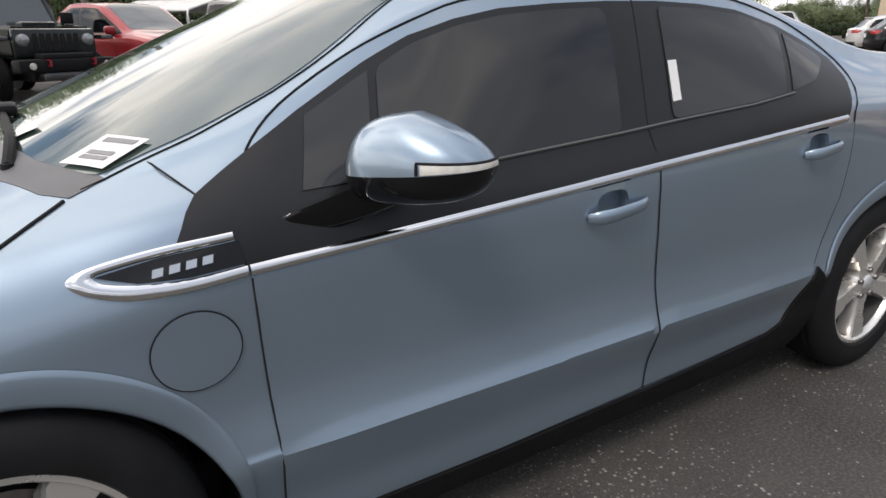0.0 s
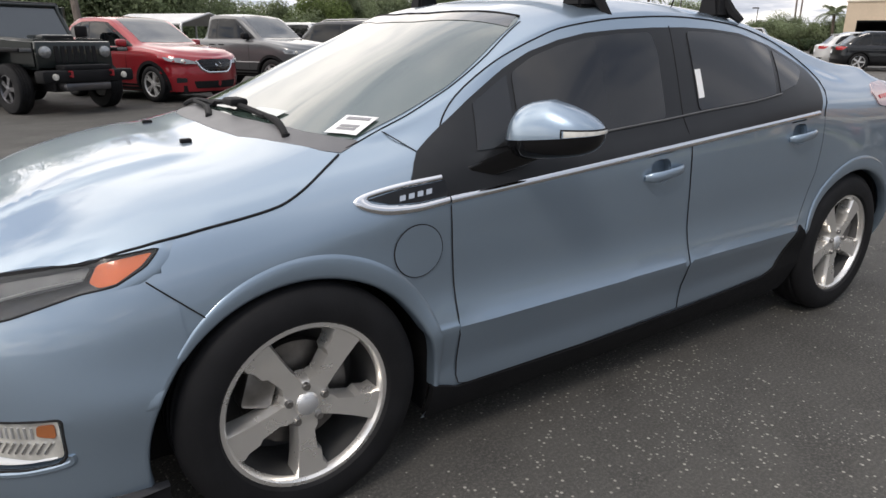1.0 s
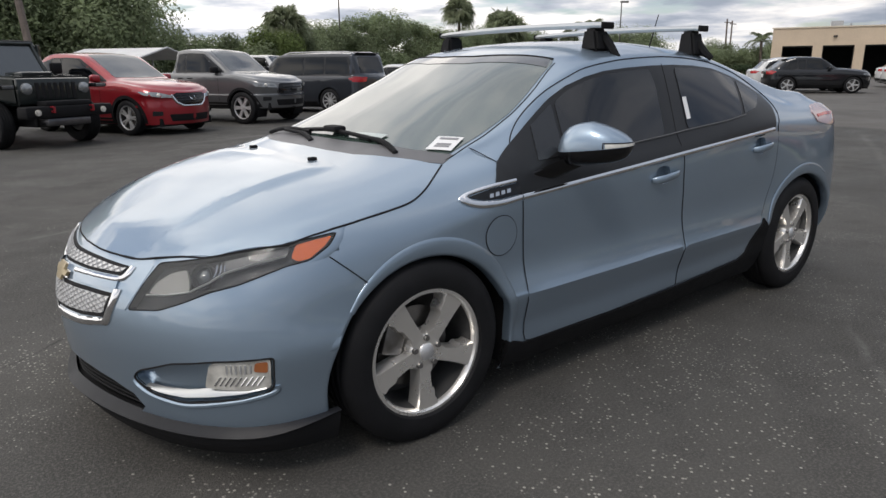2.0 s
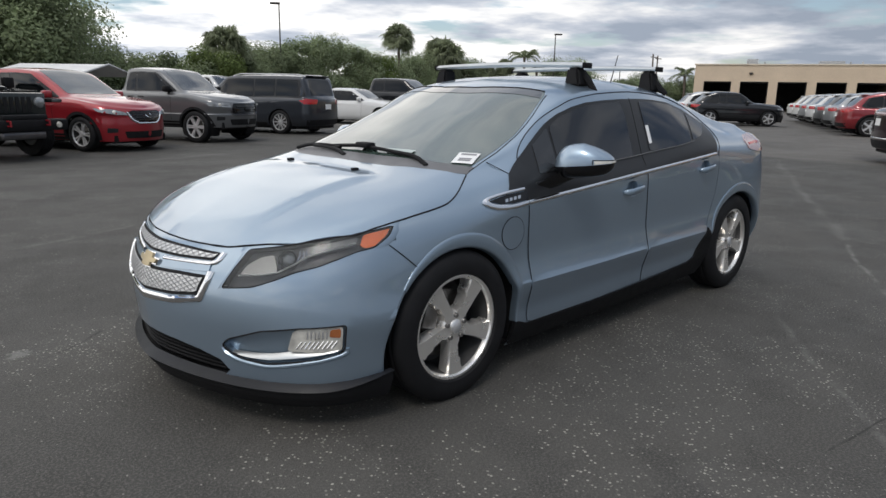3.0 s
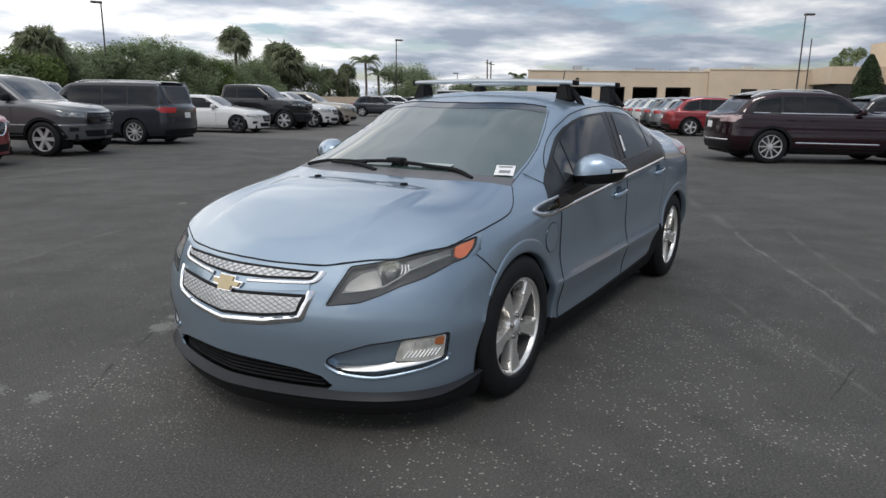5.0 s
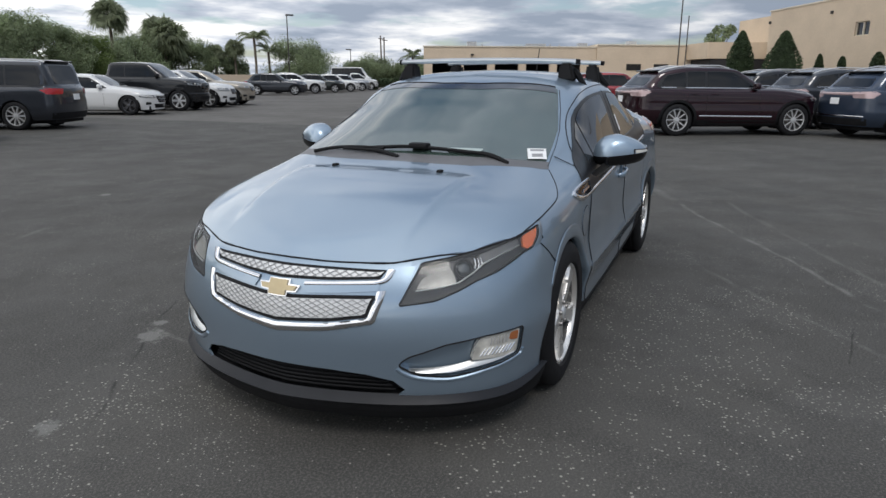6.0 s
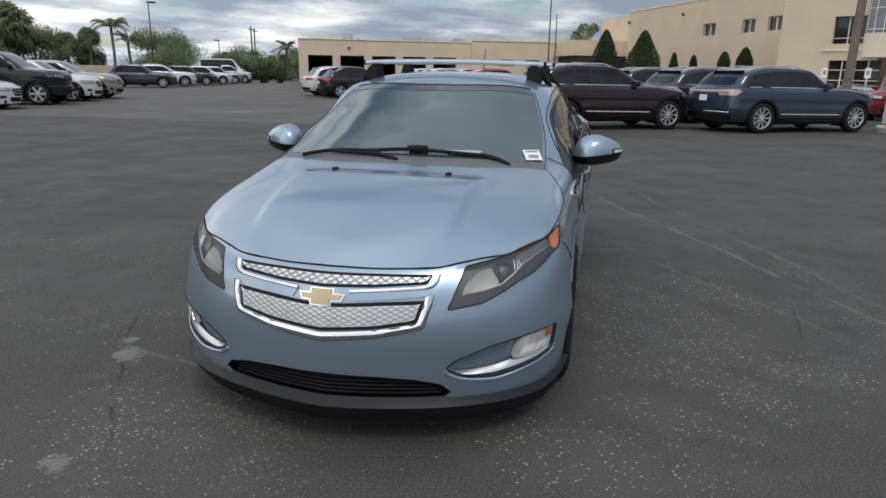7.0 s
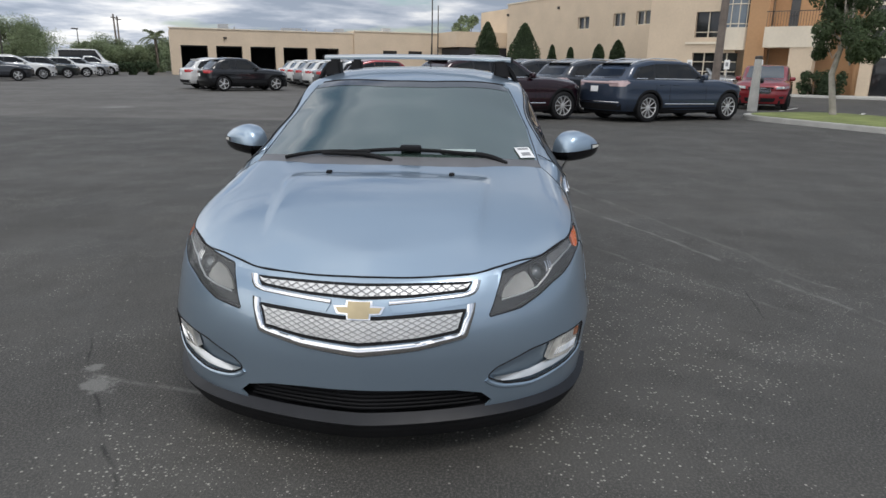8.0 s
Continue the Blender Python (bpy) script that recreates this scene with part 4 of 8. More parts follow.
# grilles, chrome and badge
UG = [(0.385, 0.688), (0.20, 0.690), (0.0, 0.690), (-0.20, 0.690), (-0.385, 0.688), (-0.366, 0.658), (-0.18, 0.648), (0.0, 0.645), (0.18, 0.648), (0.366, 0.658)]
LG = [(0.366, 0.606), (0.22, 0.602), (0.06, 0.594), (-0.06, 0.594), (-0.22, 0.602), (-0.366, 0.606), (-0.343, 0.528), (-0.2, 0.508), (0.0, 0.495), (0.2, 0.508), (0.343, 0.528)]


def lattice(outline, pitch, slope):
    """Fine crossing ribs inside an outline."""
    out = []
    ys, zs = [p[0] for p in outline], [p[1] for p in outline]
    z0, z1 = min(zs), max(zs)
    reach = (z1 - z0) / slope
    for s in (1, -1):
        y = min(ys) - reach
        while y < max(ys) + reach:
            run = []
            for k in range(41):
                q = Vector((y + s * reach * (k / 40 - 0.5), z0 + (z1 - z0) * k / 40))
                if inside(q, outline):
                    run.append(q)
            if len(run) > 4:
                out.append(tube([c + n * 0.0095 for c, n in (hull.cast(q.x, q.y, FRONT) for q in (run[0], run[len(run) // 2], run[-1]))], 0.0017, 4, False))
            y += pitch
    return join(*out)


for ol, d_in in ((UG, 0.009), (LG, 0.013)):
    g_ = part("grille", panel(hull, rounded(ol, 0.008, 2), FRONT, 0.0045, 0.006, cell=0.04), M_SEAM, hatch, "silver diamond-pattern grille in a black border", 40)
    face = grown(resample(ol + [ol[0]], 60)[:-1], -d_in)
    part("grille_face", panel(hull, face, FRONT, 0.0075, 0.003, cell=0.03), M_MESH, g_, "pressed silver grille plate", 40)
    tagged(part("grille_mesh", lattice(face, 0.036, 0.48), M_MESHRIB, g_, "fine diamond ribs"), kind="stuff")
CU0 = [(-0.412, 0.688), (-0.405, 0.664), (-0.392, 0.648), (-0.36, 0.638), (-0.18, 0.629), (-0.10, 0.625)]
CU1 = [(-0.386, 0.690), (-0.382, 0.674), (-0.376, 0.662), (-0.355, 0.655), (-0.18, 0.645), (-0.10, 0.641)]
both("grille_chrome", lambda: ribbon(hull, resample(CU0, 40), resample(CU1, 40), FRONT, CROWN), M_CHROME)
SU0 = [(-0.396, 0.622), (-0.392, 0.59), (-0.370, 0.512), (-0.355, 0.503), (-0.2, 0.474), (0.0, 0.456), (0.2, 0.474), (0.355, 0.503), (0.370, 0.512), (0.392, 0.59), (0.396, 0.622)]
SU1 = [(-0.366, 0.618), (-0.364, 0.59), (-0.345, 0.530), (-0.335, 0.525), (-0.2, 0.503), (0.0, 0.489), (0.2, 0.503), (0.335, 0.525), (0.345, 0.530), (0.364, 0.59), (0.366, 0.618)]
part("grille_surround", ribbon(hull, resample(SU0, 90), resample(SU1, 90), FRONT, [(0, -0.004), (0, 0.006), (0.3, 0.013), (0.7, 0.015), (1, 0.008), (1, -0.004)]), M_CHROME, hatch, "chrome grille surround", 50)
both("grille_bar", lambda: panel(hull, [(-0.372, 0.620), (-0.368, 0.642), (-0.19, 0.632), (-0.10, 0.626), (-0.115, 0.602), (-0.22, 0.608)], FRONT, 0.008, 0.006, cell=0.03), M_BLUE)
badge = part("badge", panel(hull, [(y * 0.76, 0.611 + (z - 0.611) * 0.66) for y, z in [(0.115, 0.628), (0.060, 0.632), (0.058, 0.655), (-0.058, 0.655), (-0.060, 0.632), (-0.115, 0.628), (-0.098, 0.594), (-0.055, 0.592), (-0.052, 0.568), (0.052, 0.568), (0.055, 0.592), (0.098, 0.594)]], FRONT, 0.012, 0.012, cell=0.03), M_CHROME, hatch, "gold cross-shaped badge with chrome rim", 40)
part("badge_face", panel(hull, [(y * 0.80, 0.611 + (z - 0.611) * 0.68) for y, z in [(0.096, 0.622), (0.046, 0.624), (0.046, 0.648), (-0.046, 0.648), (-0.046, 0.624), (-0.096, 0.622), (-0.084, 0.600), (-0.044, 0.598), (-0.042, 0.575), (0.042, 0.575), (0.044, 0.598), (0.084, 0.600)]], FRONT, 0.018, 0.008, cell=0.03), M_GOLD, badge, "brushed gold face", 40)

# lower intake and lip
part("lower_intake", panel(hull, INTAKE, FRONT, -0.05, -0.05, cell=0.05), M_BLACK, hatch)
for k in range(6):
    z = 0.238 + 0.0165 * k
    e = 0.43 - 0.012 * k
    part("intake_slat", seam(hull, [(-e, z - 0.003), (-0.25, z), (0.25, z), (e, z - 0.003)], FRONT, 0.0040, -0.020, cell=0.06), M_BLACK, hatch, smooth=40)
def chin(specs):
    """A strip round the foot of the bumper; each spec gives how far ahead and aside a line runs, and its heights at the nose, the corner and the wheel."""
    lines = []
    for xf, w, zs in specs:
        zf_ = spl((-0.95, zs[0]), (-0.65, zs[1]), (-0.37, zs[2]))
        pts = []
        for i in range(27):
            y = math.sin(math.pi / 2 * i / 26)
            x = xf * (1 - min(y, 1.0) ** (1 / 0.68)) ** 0.25
            if x > -0.385:
                break
            pts.append(Vector((x, -w * y, zf_(x))))
        lines.append(pts + [Vector((-0.372, -w * (1 - (0.372 / -xf) ** 4) ** 0.68, zf_(-0.372)))])
    kk = min(len(p) for p in lines)
    lines = [p[:kk - 1] + [p[-1]] for p in lines]
    return mirrored(raw([p for row in lines for p in row], [[j * kk + i, j * kk + i + 1, (j + 1) * kk + i + 1, (j + 1) * kk + i] for j in range(len(lines) - 1) for i in range(kk - 1)]), merge=True)


LIP = ((-0.964, 0.862, (0.230, 0.222, 0.242)), (-0.974, 0.872, (0.221, 0.213, 0.2415)), (-0.986, 0.880, (0.210, 0.203, 0.241)), (-0.997, 0.886, (0.199, 0.193, 0.2405)), (-0.990, 0.882, (0.192, 0.186, 0.240)))
DAM = ((-0.986, 0.878, (0.195, 0.189, 0.242)), (-0.980, 0.876, (0.172, 0.162, 0.205)), (-0.960, 0.862, (0.145, 0.138, 0.160)), (-0.945, 0.852, (0.120, 0.116, 0.130)), (-0.91, 0.83, (0.114, 0.110, 0.124)))
part("front_lip", chin(LIP), M_LIP, hatch, "grey-black plastic chin lip, scuffed", 50)
part("air_dam", chin(DAM), M_BLACK, hatch, "black rubber air dam under the lip", 40)

# bonnet
half = [(-0.872, 0.0), (-0.862, -0.147), (-0.838, -0.271), (-0.798, -0.400), (-0.712, -0.546), (-0.642, -0.642), (-0.494, -0.746), (-0.41, -0.772), (-0.288, -0.790), (-0.166, -0.797), (-0.06, -0.798), (0.0, -0.790), (0.069, -0.764), (0.172, -0.703), (0.135, -0.668), (0.06, -0.53), (0.005, -0.382), (-0.012, -0.2), (-0.015, 0.0)]


def dome(x, y):
    """The raised middle of the bonnet between two creases."""
    edge = 0.385 + 0.035 * max(0.0, min(1.0, (x + 0.70) / 0.5))
    t = max(0.0, min(1.0, (edge + 0.035 - abs(y)) / 0.035))
    f = max(0.0, min(1.0, (x + 0.76) / 0.25)) * max(0.0, min(1.0, (-0.10 - x) / 0.10))
    return 0.013 * t * t * (3 - 2 * t) * f


dome_lines = [[(x, s_ * (0.385 + d + 0.035 * max(0.0, min(1.0, (x + 0.70) / 0.5)))) for x in np.linspace(-0.80, -0.06, 24)] for s_ in (-1, 1) for d in (0.0, 0.0175, 0.035)]
hood_ol = half + [(x, -y) for x, y in half[-2:0:-1]]
part("bonnet", panel(hull, hood_ol, TOP, 0.003, 0.010, cell=0.03, relief=dome, lines=dome_lines), M_BLUE, hatch, "ice-blue bonnet with a raised middle", 45)
both("bonnet_gap", lambda: seam(hull, smooth_line(half[:14], 4), TOP, 0.0036, 0.001), M_SEAM)
both("washer_jet", lambda: box(-0.016, -0.012, -0.004, 0.016, 0.012, 0.010, 0.004, Matrix.Translation(hull.cast(-0.117, -0.276, TOP)[0] + Z * 0.006)), M_BLACK)

# windscreen, cowl, wipers
WS = rounded([(0.070, 0.0), (0.078, -0.20), (0.098, -0.38), (0.145, -0.54), (0.225, -0.675), (0.56, -0.642), (0.91, -0.545), (0.93, -0.51), (0.865, -0.32), (0.822, -0.12), (0.815, 0.0), (0.822, 0.12), (0.865, 0.32), (0.93, 0.51), (0.91, 0.545), (0.56, 0.642), (0.225, 0.675), (0.145, 0.54), (0.098, 0.38), (0.078, 0.20)], 0.02, 2)
part("cowl_panel", panel(hull, [(-0.012, 0.0), (-0.009, -0.2), (0.008, -0.382), (0.063, -0.53), (0.138, -0.668), (0.18, -0.700), (0.24, -0.685), (0.16, -0.54), (0.115, -0.38), (0.095, -0.20), (0.09, 0.0), (0.095, 0.20), (0.115, 0.38), (0.16, 0.54), (0.24, 0.685), (0.18, 0.700), (0.138, 0.668), (0.063, 0.53), (0.008, 0.382), (-0.009, 0.2)], TOP, 0.002, 0.01, cell=0.03), M_COWL, hatch, "grey plastic scuttle panel", 40)
ws = part("windscreen", panel(hull, WS, TOP, 0.0025, 0.004, cell=0.04), M_SCREEN, hatch, "green-tinted windscreen that mirrors the clouds", 45)
part("screen_band", panel(hull, [(0.815, 0.0), (0.822, -0.12), (0.865, -0.32), (0.925, -0.515), (0.86, -0.552), (0.80, -0.36), (0.755, -0.14), (0.748, 0.0), (0.755, 0.14), (0.80, 0.36), (0.86, 0.552), (0.925, 0.515), (0.865, 0.32), (0.822, 0.12)], TOP, 0.0042, 0.001, cell=0.04), M_BAND, hatch, "dark sun band at the top of the windscreen", 45)
both("screen_gap", lambda: seam(hull, [(0.20, -0.690), (0.40, -0.672), (0.56, -0.650), (0.74, -0.605), (0.91, -0.552)], TOP, 0.0020, 0.001), M_SEAM)
part("screen_top_gap", seam(hull, [(0.93, -0.525), (0.87, -0.33), (0.827, -0.12), (0.82, 0), (0.827, 0.12), (0.87, 0.33), (0.93, 0.525)], TOP, 0.004, 0.004), M_SEAM, hatch)


def wiper(pivot, mid_, tip_, b0, b1):
    w = new("wiper")
    w.parent = hatch
    P = [hull.cast(x, y, TOP)[0] + Z * h for (x, y), h in ((pivot, 0.002), (mid_, 0.016), (tip_, 0.020))]
    part("arm", tube(smooth_line(P, 6), [0.011] * 7 + [0.008] * 6, 8), M_BLACK, w, smooth=40)
    B = [hull.cast(b0[0] + (b1[0] - b0[0]) * t, b0[1] + (b1[1] - b0[1]) * t, TOP)[0] + Z * (0.014 + 0.008 * math.sin(math.pi * t)) for t in np.linspace(0, 1, 12)]
    part("blade", tube(B, 0.0095, 6), M_BLACK, w, smooth=40)
    part("pivot_cap", lathe([(0.001, 0.008), (0.011, 0.007), (0.014, -0.02)], 14), M_BLACK, w, smooth=40, at=Matrix.Translation(P[0]))
    return w


wiper((0.098, -0.52), (0.108, -0.40), (0.100, -0.08), (0.106, -0.34), (0.090, 0.22))
wiper((0.035, 0.02), (0.06, 0.14), (0.075, 0.35), (0.085, 0.12), (0.082, 0.53))
part("wiper_motor_cover", box(-0.03, -0.05, -0.012, 0.03, 0.05, 0.014, 0.01, Matrix.Translation(hull.cast(0.10, -0.07, TOP)[0] + Z * 0.028)), M_BLACK, hatch, smooth=40)
stk = part("price_sticker", panel(hull, [(0.330, -0.641), (0.268, -0.566), (0.181, -0.597), (0.242, -0.671)], TOP, 0.009, 0.001, cell=0.03), M_WHITE, hatch, "white paper label inside the windscreen")
st = lambda a, b: (0.181 + 0.087 * b + 0.061 * a, -0.597 + 0.031 * b - 0.074 * a)
for a0, b0, a1, b1 in ((0.15, 0.76, 0.88, 0.90), (0.22, 0.20, 0.80, 0.32), (0.22, 0.36, 0.80, 0.48)):
    part("print_bar", panel(hull, [st(a0, b0), st(a1, b0), st(a1, b1), st(a0, b1)], TOP, 0.0105, 0.0005, cell=0.03), M_INK, stk)
part("dash_paper", panel(hull, [(0.105, -0.235), (0.138, -0.19), (0.165, -0.38), (0.118, -0.375)], TOP, 0.0085, 0.001, cell=0.05), M_PAPERGLASS, hatch, "sheet of paper seen through the glass")

# sides
BELT = [(0.430, 0.812), (0.86, 0.841), (1.20, 0.864), (1.48, 0.884), (1.90, 0.914), (2.31, 0.944)]
SURR = [(0.318, 0.880), (0.345, 0.925), (0.367, 0.948), (0.46, 1.000), (0.581, 1.069), (0.75, 1.155), (0.86, 1.206), (0.972, 1.240), (1.092, 1.263), (1.25, 1.276), (1.42, 1.284), (1.60, 1.287), (1.78, 1.282), (1.95, 1.268), (2.15, 1.224), (2.33, 1.163), (2.40, 1.125), (2.395, 1.07), (2.33, 0.972), (2.31, 0.950)]
surr = SURR + [(x, z + 0.010) for x, z in BELT[::-1][1:]] + [(0.41, 0.885)]
GAP = [(0.424, 0.83), (0.440, 0.94), (0.459, 0.985), (0.49, 1.028), (0.56, 1.085), (0.70, 1.160), (0.80, 1.207), (0.90, 1.247), (1.00, 1.279), (1.15, 1.303), (1.287, 1.316), (1.527, 1.326), (1.75, 1.320), (1.965, 1.300), (2.20, 1.252), (2.38, 1.194), (2.455, 1.140), (2.440, 1.075), (2.36, 0.965)]
FDOOR = [(0.432, 0.808), (0.437, 0.70), (0.450, 0.474), (0.460, 0.275), (0.470, 0.246), (0.50, 0.238), (1.0, 0.240), (1.488, 0.258), (1.492, 0.45), (1.482, 0.62), (1.468, 0.800), (1.466, 0.880), (1.20, 0.861), (0.86, 0.838)]
RDOOR = [(1.474, 0.881), (1.476, 0.800), (1.490, 0.62), (1.500, 0.45), (1.498, 0.259), (1.80, 0.270), (2.07, 0.283), (2.130, 0.305), (2.165, 0.36), (2.225, 0.50), (2.285, 0.60), (2.325, 0.70), (2.345, 0.82), (2.352, 0.940), (1.90, 0.911)]
CREASE = lambda x: 0.448 + 0.010 * (x - 0.45)


def door_crease(x, z):
    """A sharp line pressed along the foot of the doors."""
    return 0.0050 * max(0.0, 1 - abs(z - CREASE(x)) / 0.034) * max(0.0, min(1.0, (x - 0.46) / 0.12))


crease_lines = [[(x, CREASE(x) + d) for x in np.linspace(0.44, 2.25, 40)] for d in (-0.034, 0.0, 0.034)]
for sgn, view in SIDE.items():
    fd = part("front_door", panel(hull, FDOOR, view, 0.0035, 0.012, cell=0.024, holes=[CUPS[0]], relief=door_crease, lines=crease_lines), M_BLUE, hatch, "ice-blue front door", 19)
    rd = part("rear_door", panel(hull, RDOOR, view, 0.0035, 0.012, cell=0.024, holes=[CUPS[1]], relief=door_crease, lines=crease_lines), M_BLUE, hatch, "ice-blue rear door", 19)
    part("door_gap", seam(hull, FDOOR[:8] + [(1.494, 0.259)], view, 0.0020, 0.0025), M_SEAM, fd)
    part("door_gap", seam(hull, [(1.494, 0.259), (1.496, 0.45), (1.486, 0.62), (1.472, 0.80), (1.470, 0.885), (1.458, 0.985), (1.478, 1.10), (1.510, 1.29)], view, 0.0019, 0.005), M_SEAM, rd)
    part("door_gap", seam(hull, RDOOR[4:14] + [(2.36, 0.965)], view, 0.0022, 0.002), M_SEAM, rd)
    part("frame_gap", seam(hull, smooth_line(GAP, 3), view, 0.0026, 0.001), M_SEAM, hatch)
    part("window_surround", panel(hull, surr, view, 0.005, 0.01, cell=0.022), M_SATIN, hatch, "satin black window surround", 45)
    part("front_window", panel(hull, rounded([(0.772, 1.142), (0.86, 1.188), (0.972, 1.224), (1.092, 1.247), (1.25, 1.261), (1.395, 1.267), (1.405, 1.20), (1.368, 0.982), (1.0, 0.957), (0.712, 0.944)], 0.02, 3), view, 0.0085, 0.002, cell=0.03), M_TINT, fd, "dark tinted door window", 45)
    part("quarter_window", panel(hull, [(0.595, 1.060), (0.752, 1.137), (0.692, 0.944), (0.550, 0.938)], view, 0.008, 0.002, cell=0.03), M_TINT, fd, "small dark front quarter window", 45)
    part("rear_window_pane", panel(hull, rounded([(1.598, 1.272), (1.78, 1.268), (1.952, 1.253), (2.125, 1.212), (2.035, 1.038), (1.875, 1.020), (1.552, 0.998)], 0.02, 3), view, 0.0085, 0.002, cell=0.03), M_TINT, rd, "dark tinted door window", 45)
    part("fixed_quarter_pane", panel(hull, [(2.155, 1.200), (2.30, 1.142), (2.315, 1.120), (2.20, 1.066), (2.068, 1.043)], view, 0.008, 0.002, cell=0.03), M_TINT, rd, "small dark rear quarter pane", 45)
    part("belt_moulding", ribbon(hull, resample(BELT, 70), [p + Vector((0, 0.020)) for p in resample(BELT, 70)], view, CROWN), M_CHROME, hatch, "bright chrome belt strip", 40)
    part("window_line", seam(hull, [(0.70, 0.940), (1.0, 0.953), (1.37, 0.978), (1.55, 0.993), (1.875, 1.015), (2.07, 1.037)], view, 0.004, 0.008), M_GREYTRIM, hatch, smooth=40)
    # handles
    for dob, (hx, hz, hl), cup in ((fd, HANDLES[0], CUPS[0]), (rd, HANDLES[1], CUPS[1])):
        loc, nor = hull.cast(hx, hz, view)
        # cup floor in the darker blue that paints its shade
        part("handle_cup", panel(hull, cup, view, -0.026, -0.029, cell=0.015), M_CUPSHADE, dob, smooth=60)
        bar = []
        for t in np.linspace(-1, 1, 13):
            bar.append(Vector((hx + t * hl / 2, loc.y + nor.y * (0.006 + 0.030 * (1 - t ** 4)), hz + 0.009 * t)))
        grip = tube([Vector((p.x, 0, 0)) for p in bar], [0.55, 0.9] + [1.0] * 9 + [0.9, 0.6], 12)
        for v in grip.verts:
            t = max(-1.0, min(1.0, (v.co.x - hx) / (hl / 2)))
            v.co = Vector((v.co.x, loc.y + nor.y * (0.006 + 0.028 * (1 - t ** 4)) + v.co.y * 0.0085, hz + 0.011 * t + v.co.z * (0.0165 - 0.002 * t)))
        part("door_handle", grip, M_BLUE, dob, "ice-blue pull handle", True)
    # sills and arches
    part("sill", panel(hull, [(0.372, 0.142), (0.376, 0.262), (0.42, 0.252), (0.462, 0.236), (1.0, 0.233), (1.5, 0.248), (2.07, 0.273), (2.135, 0.30), (2.165, 0.345), (2.222, 0.455), (2.245, 0.485), (2.31, 0.43), (2.33, 0.30), (2.33, 0.20), (2.30, 0.160), (1.5, 0.14)], view, 0.008, 0.02, cell=0.04), M_BLACK, hatch, "matt black rocker panel", 50)
    for i, (ax, az, ar) in enumerate(ARCHES):
        lo, hi = ((-0.06, math.pi + 0.16) if i == 0 else (-0.33, math.pi + 0.05))
        angs = np.linspace(lo, hi, 60)
        flare = [0.010 + 0.044 * max(0.0, math.sin(min(max(a * 1.08, 0.0), math.pi))) for a in angs]
        if i == 0:
            # on the bumper the edge is plain
            fore = [a for a in np.linspace(2.42, hi, 16)]
            angs = np.linspace(lo, 2.42, 46)
            flare = [0.008 + 0.046 * max(0.0, math.sin(min(max(a * 1.28, 0.0), math.pi))) for a in angs]
            part("bumper_edge", ribbon(hull, [(ax + (ar + 0.004) * math.cos(a), az + (ar + 0.004) * math.sin(a)) for a in fore], [(ax + (ar - 0.008) * math.cos(a), az + (ar - 0.008) * math.sin(a)) for a in fore], view, [(0, 0.0034), (0.6, 0.003), (1.0, -0.003), (1.0, -0.035)]), M_BLUE, hatch, smooth=60)
        a0 = [(ax + (ar + w_) * math.cos(a), az + (ar + w_) * math.sin(a)) for a, w_ in zip(angs, flare)]
        a1 = [(ax + (ar - 0.010) * math.cos(a), az + (ar - 0.010) * math.sin(a)) for a in angs]
        part("wheel_arch_lip", ribbon(hull, a0, a1, view, [(0, 0.0020), (0.10, 0.0048), (0.20, 0.0056), (0.80, 0.0056), (0.93, 0.002), (1.0, -0.004), (1.0, -0.035)]), M_BLUE, hatch, smooth=60)
        lin = []
        for a in np.linspace(-0.30, math.pi + 0.30, 36):
            wide = min(0.835, abs(hull.cast(ax + ar * math.cos(a), max(0.2, az + ar * math.sin(a)), view)[0].y) - 0.03)
            lin += [(ax + (ar - 0.006) * math.cos(a), -sgn * wide, az + (ar - 0.006) * math.sin(a)), (ax + (ar - 0.006) * math.cos(a), -sgn * 0.50, az + (ar - 0.006) * math.sin(a))]
        part("wheel_arch_liner", raw(lin, [[2 * j, 2 * j + 1, 2 * j + 3, 2 * j + 2] for j in range(35)] + [[2 * j + 1 for j in range(36)]]), M_BLACK, hatch)
    # seams on the wing
    part("wing_gap", seam(hull, [(-0.358, 0.730), (-0.295, 0.675), (-0.236, 0.622)], view, 0.0020, 0.0025), M_SEAM, hatch)
    part("pillar_gap", seam(hull, [(0.250, 1.020), (0.317, 0.995), (0.372, 0.947)], view, 0.0018, 0.0015), M_SEAM, hatch)
    if sgn > 0:
        cp = [(0.326 + 0.077 * math.cos(a), 0.694 + 0.074 * math.sin(a)) for a in np.linspace(0, 2 * math.pi, 40, endpoint=False)]
        part("charge_port_door", panel(hull, cp, view, 0.0035, 0.006, cell=0.02), M_BLUE, hatch, "round ice-blue charging flap", 45)
        part("flap_gap", seam(hull, cp, view, 0.0017, 0.0024, closed=True, cell=0.02), M_SEAM, hatch)
    # wing badge
    VO0 = smooth_line([(0.410, 0.891), (0.29, 0.880), (0.19, 0.863), (0.155, 0.850), (0.152, 0.838), (0.180, 0.820), (0.240, 0.805), (0.330, 0.803), (0.424, 0.813)], 5)
    VO1 = smooth_line([(0.410, 0.877), (0.29, 0.866), (0.205, 0.853), (0.190, 0.848), (0.190, 0.843), (0.205, 0.836), (0.25, 0.828), (0.330, 0.825), (0.426, 0.833)], 5)
    wb_ = part("wing_vent", ribbon(hull, VO0, VO1, view, CROWN), M_CHROME, hatch, "chrome-framed black wing vent with raised silver bars", 45)
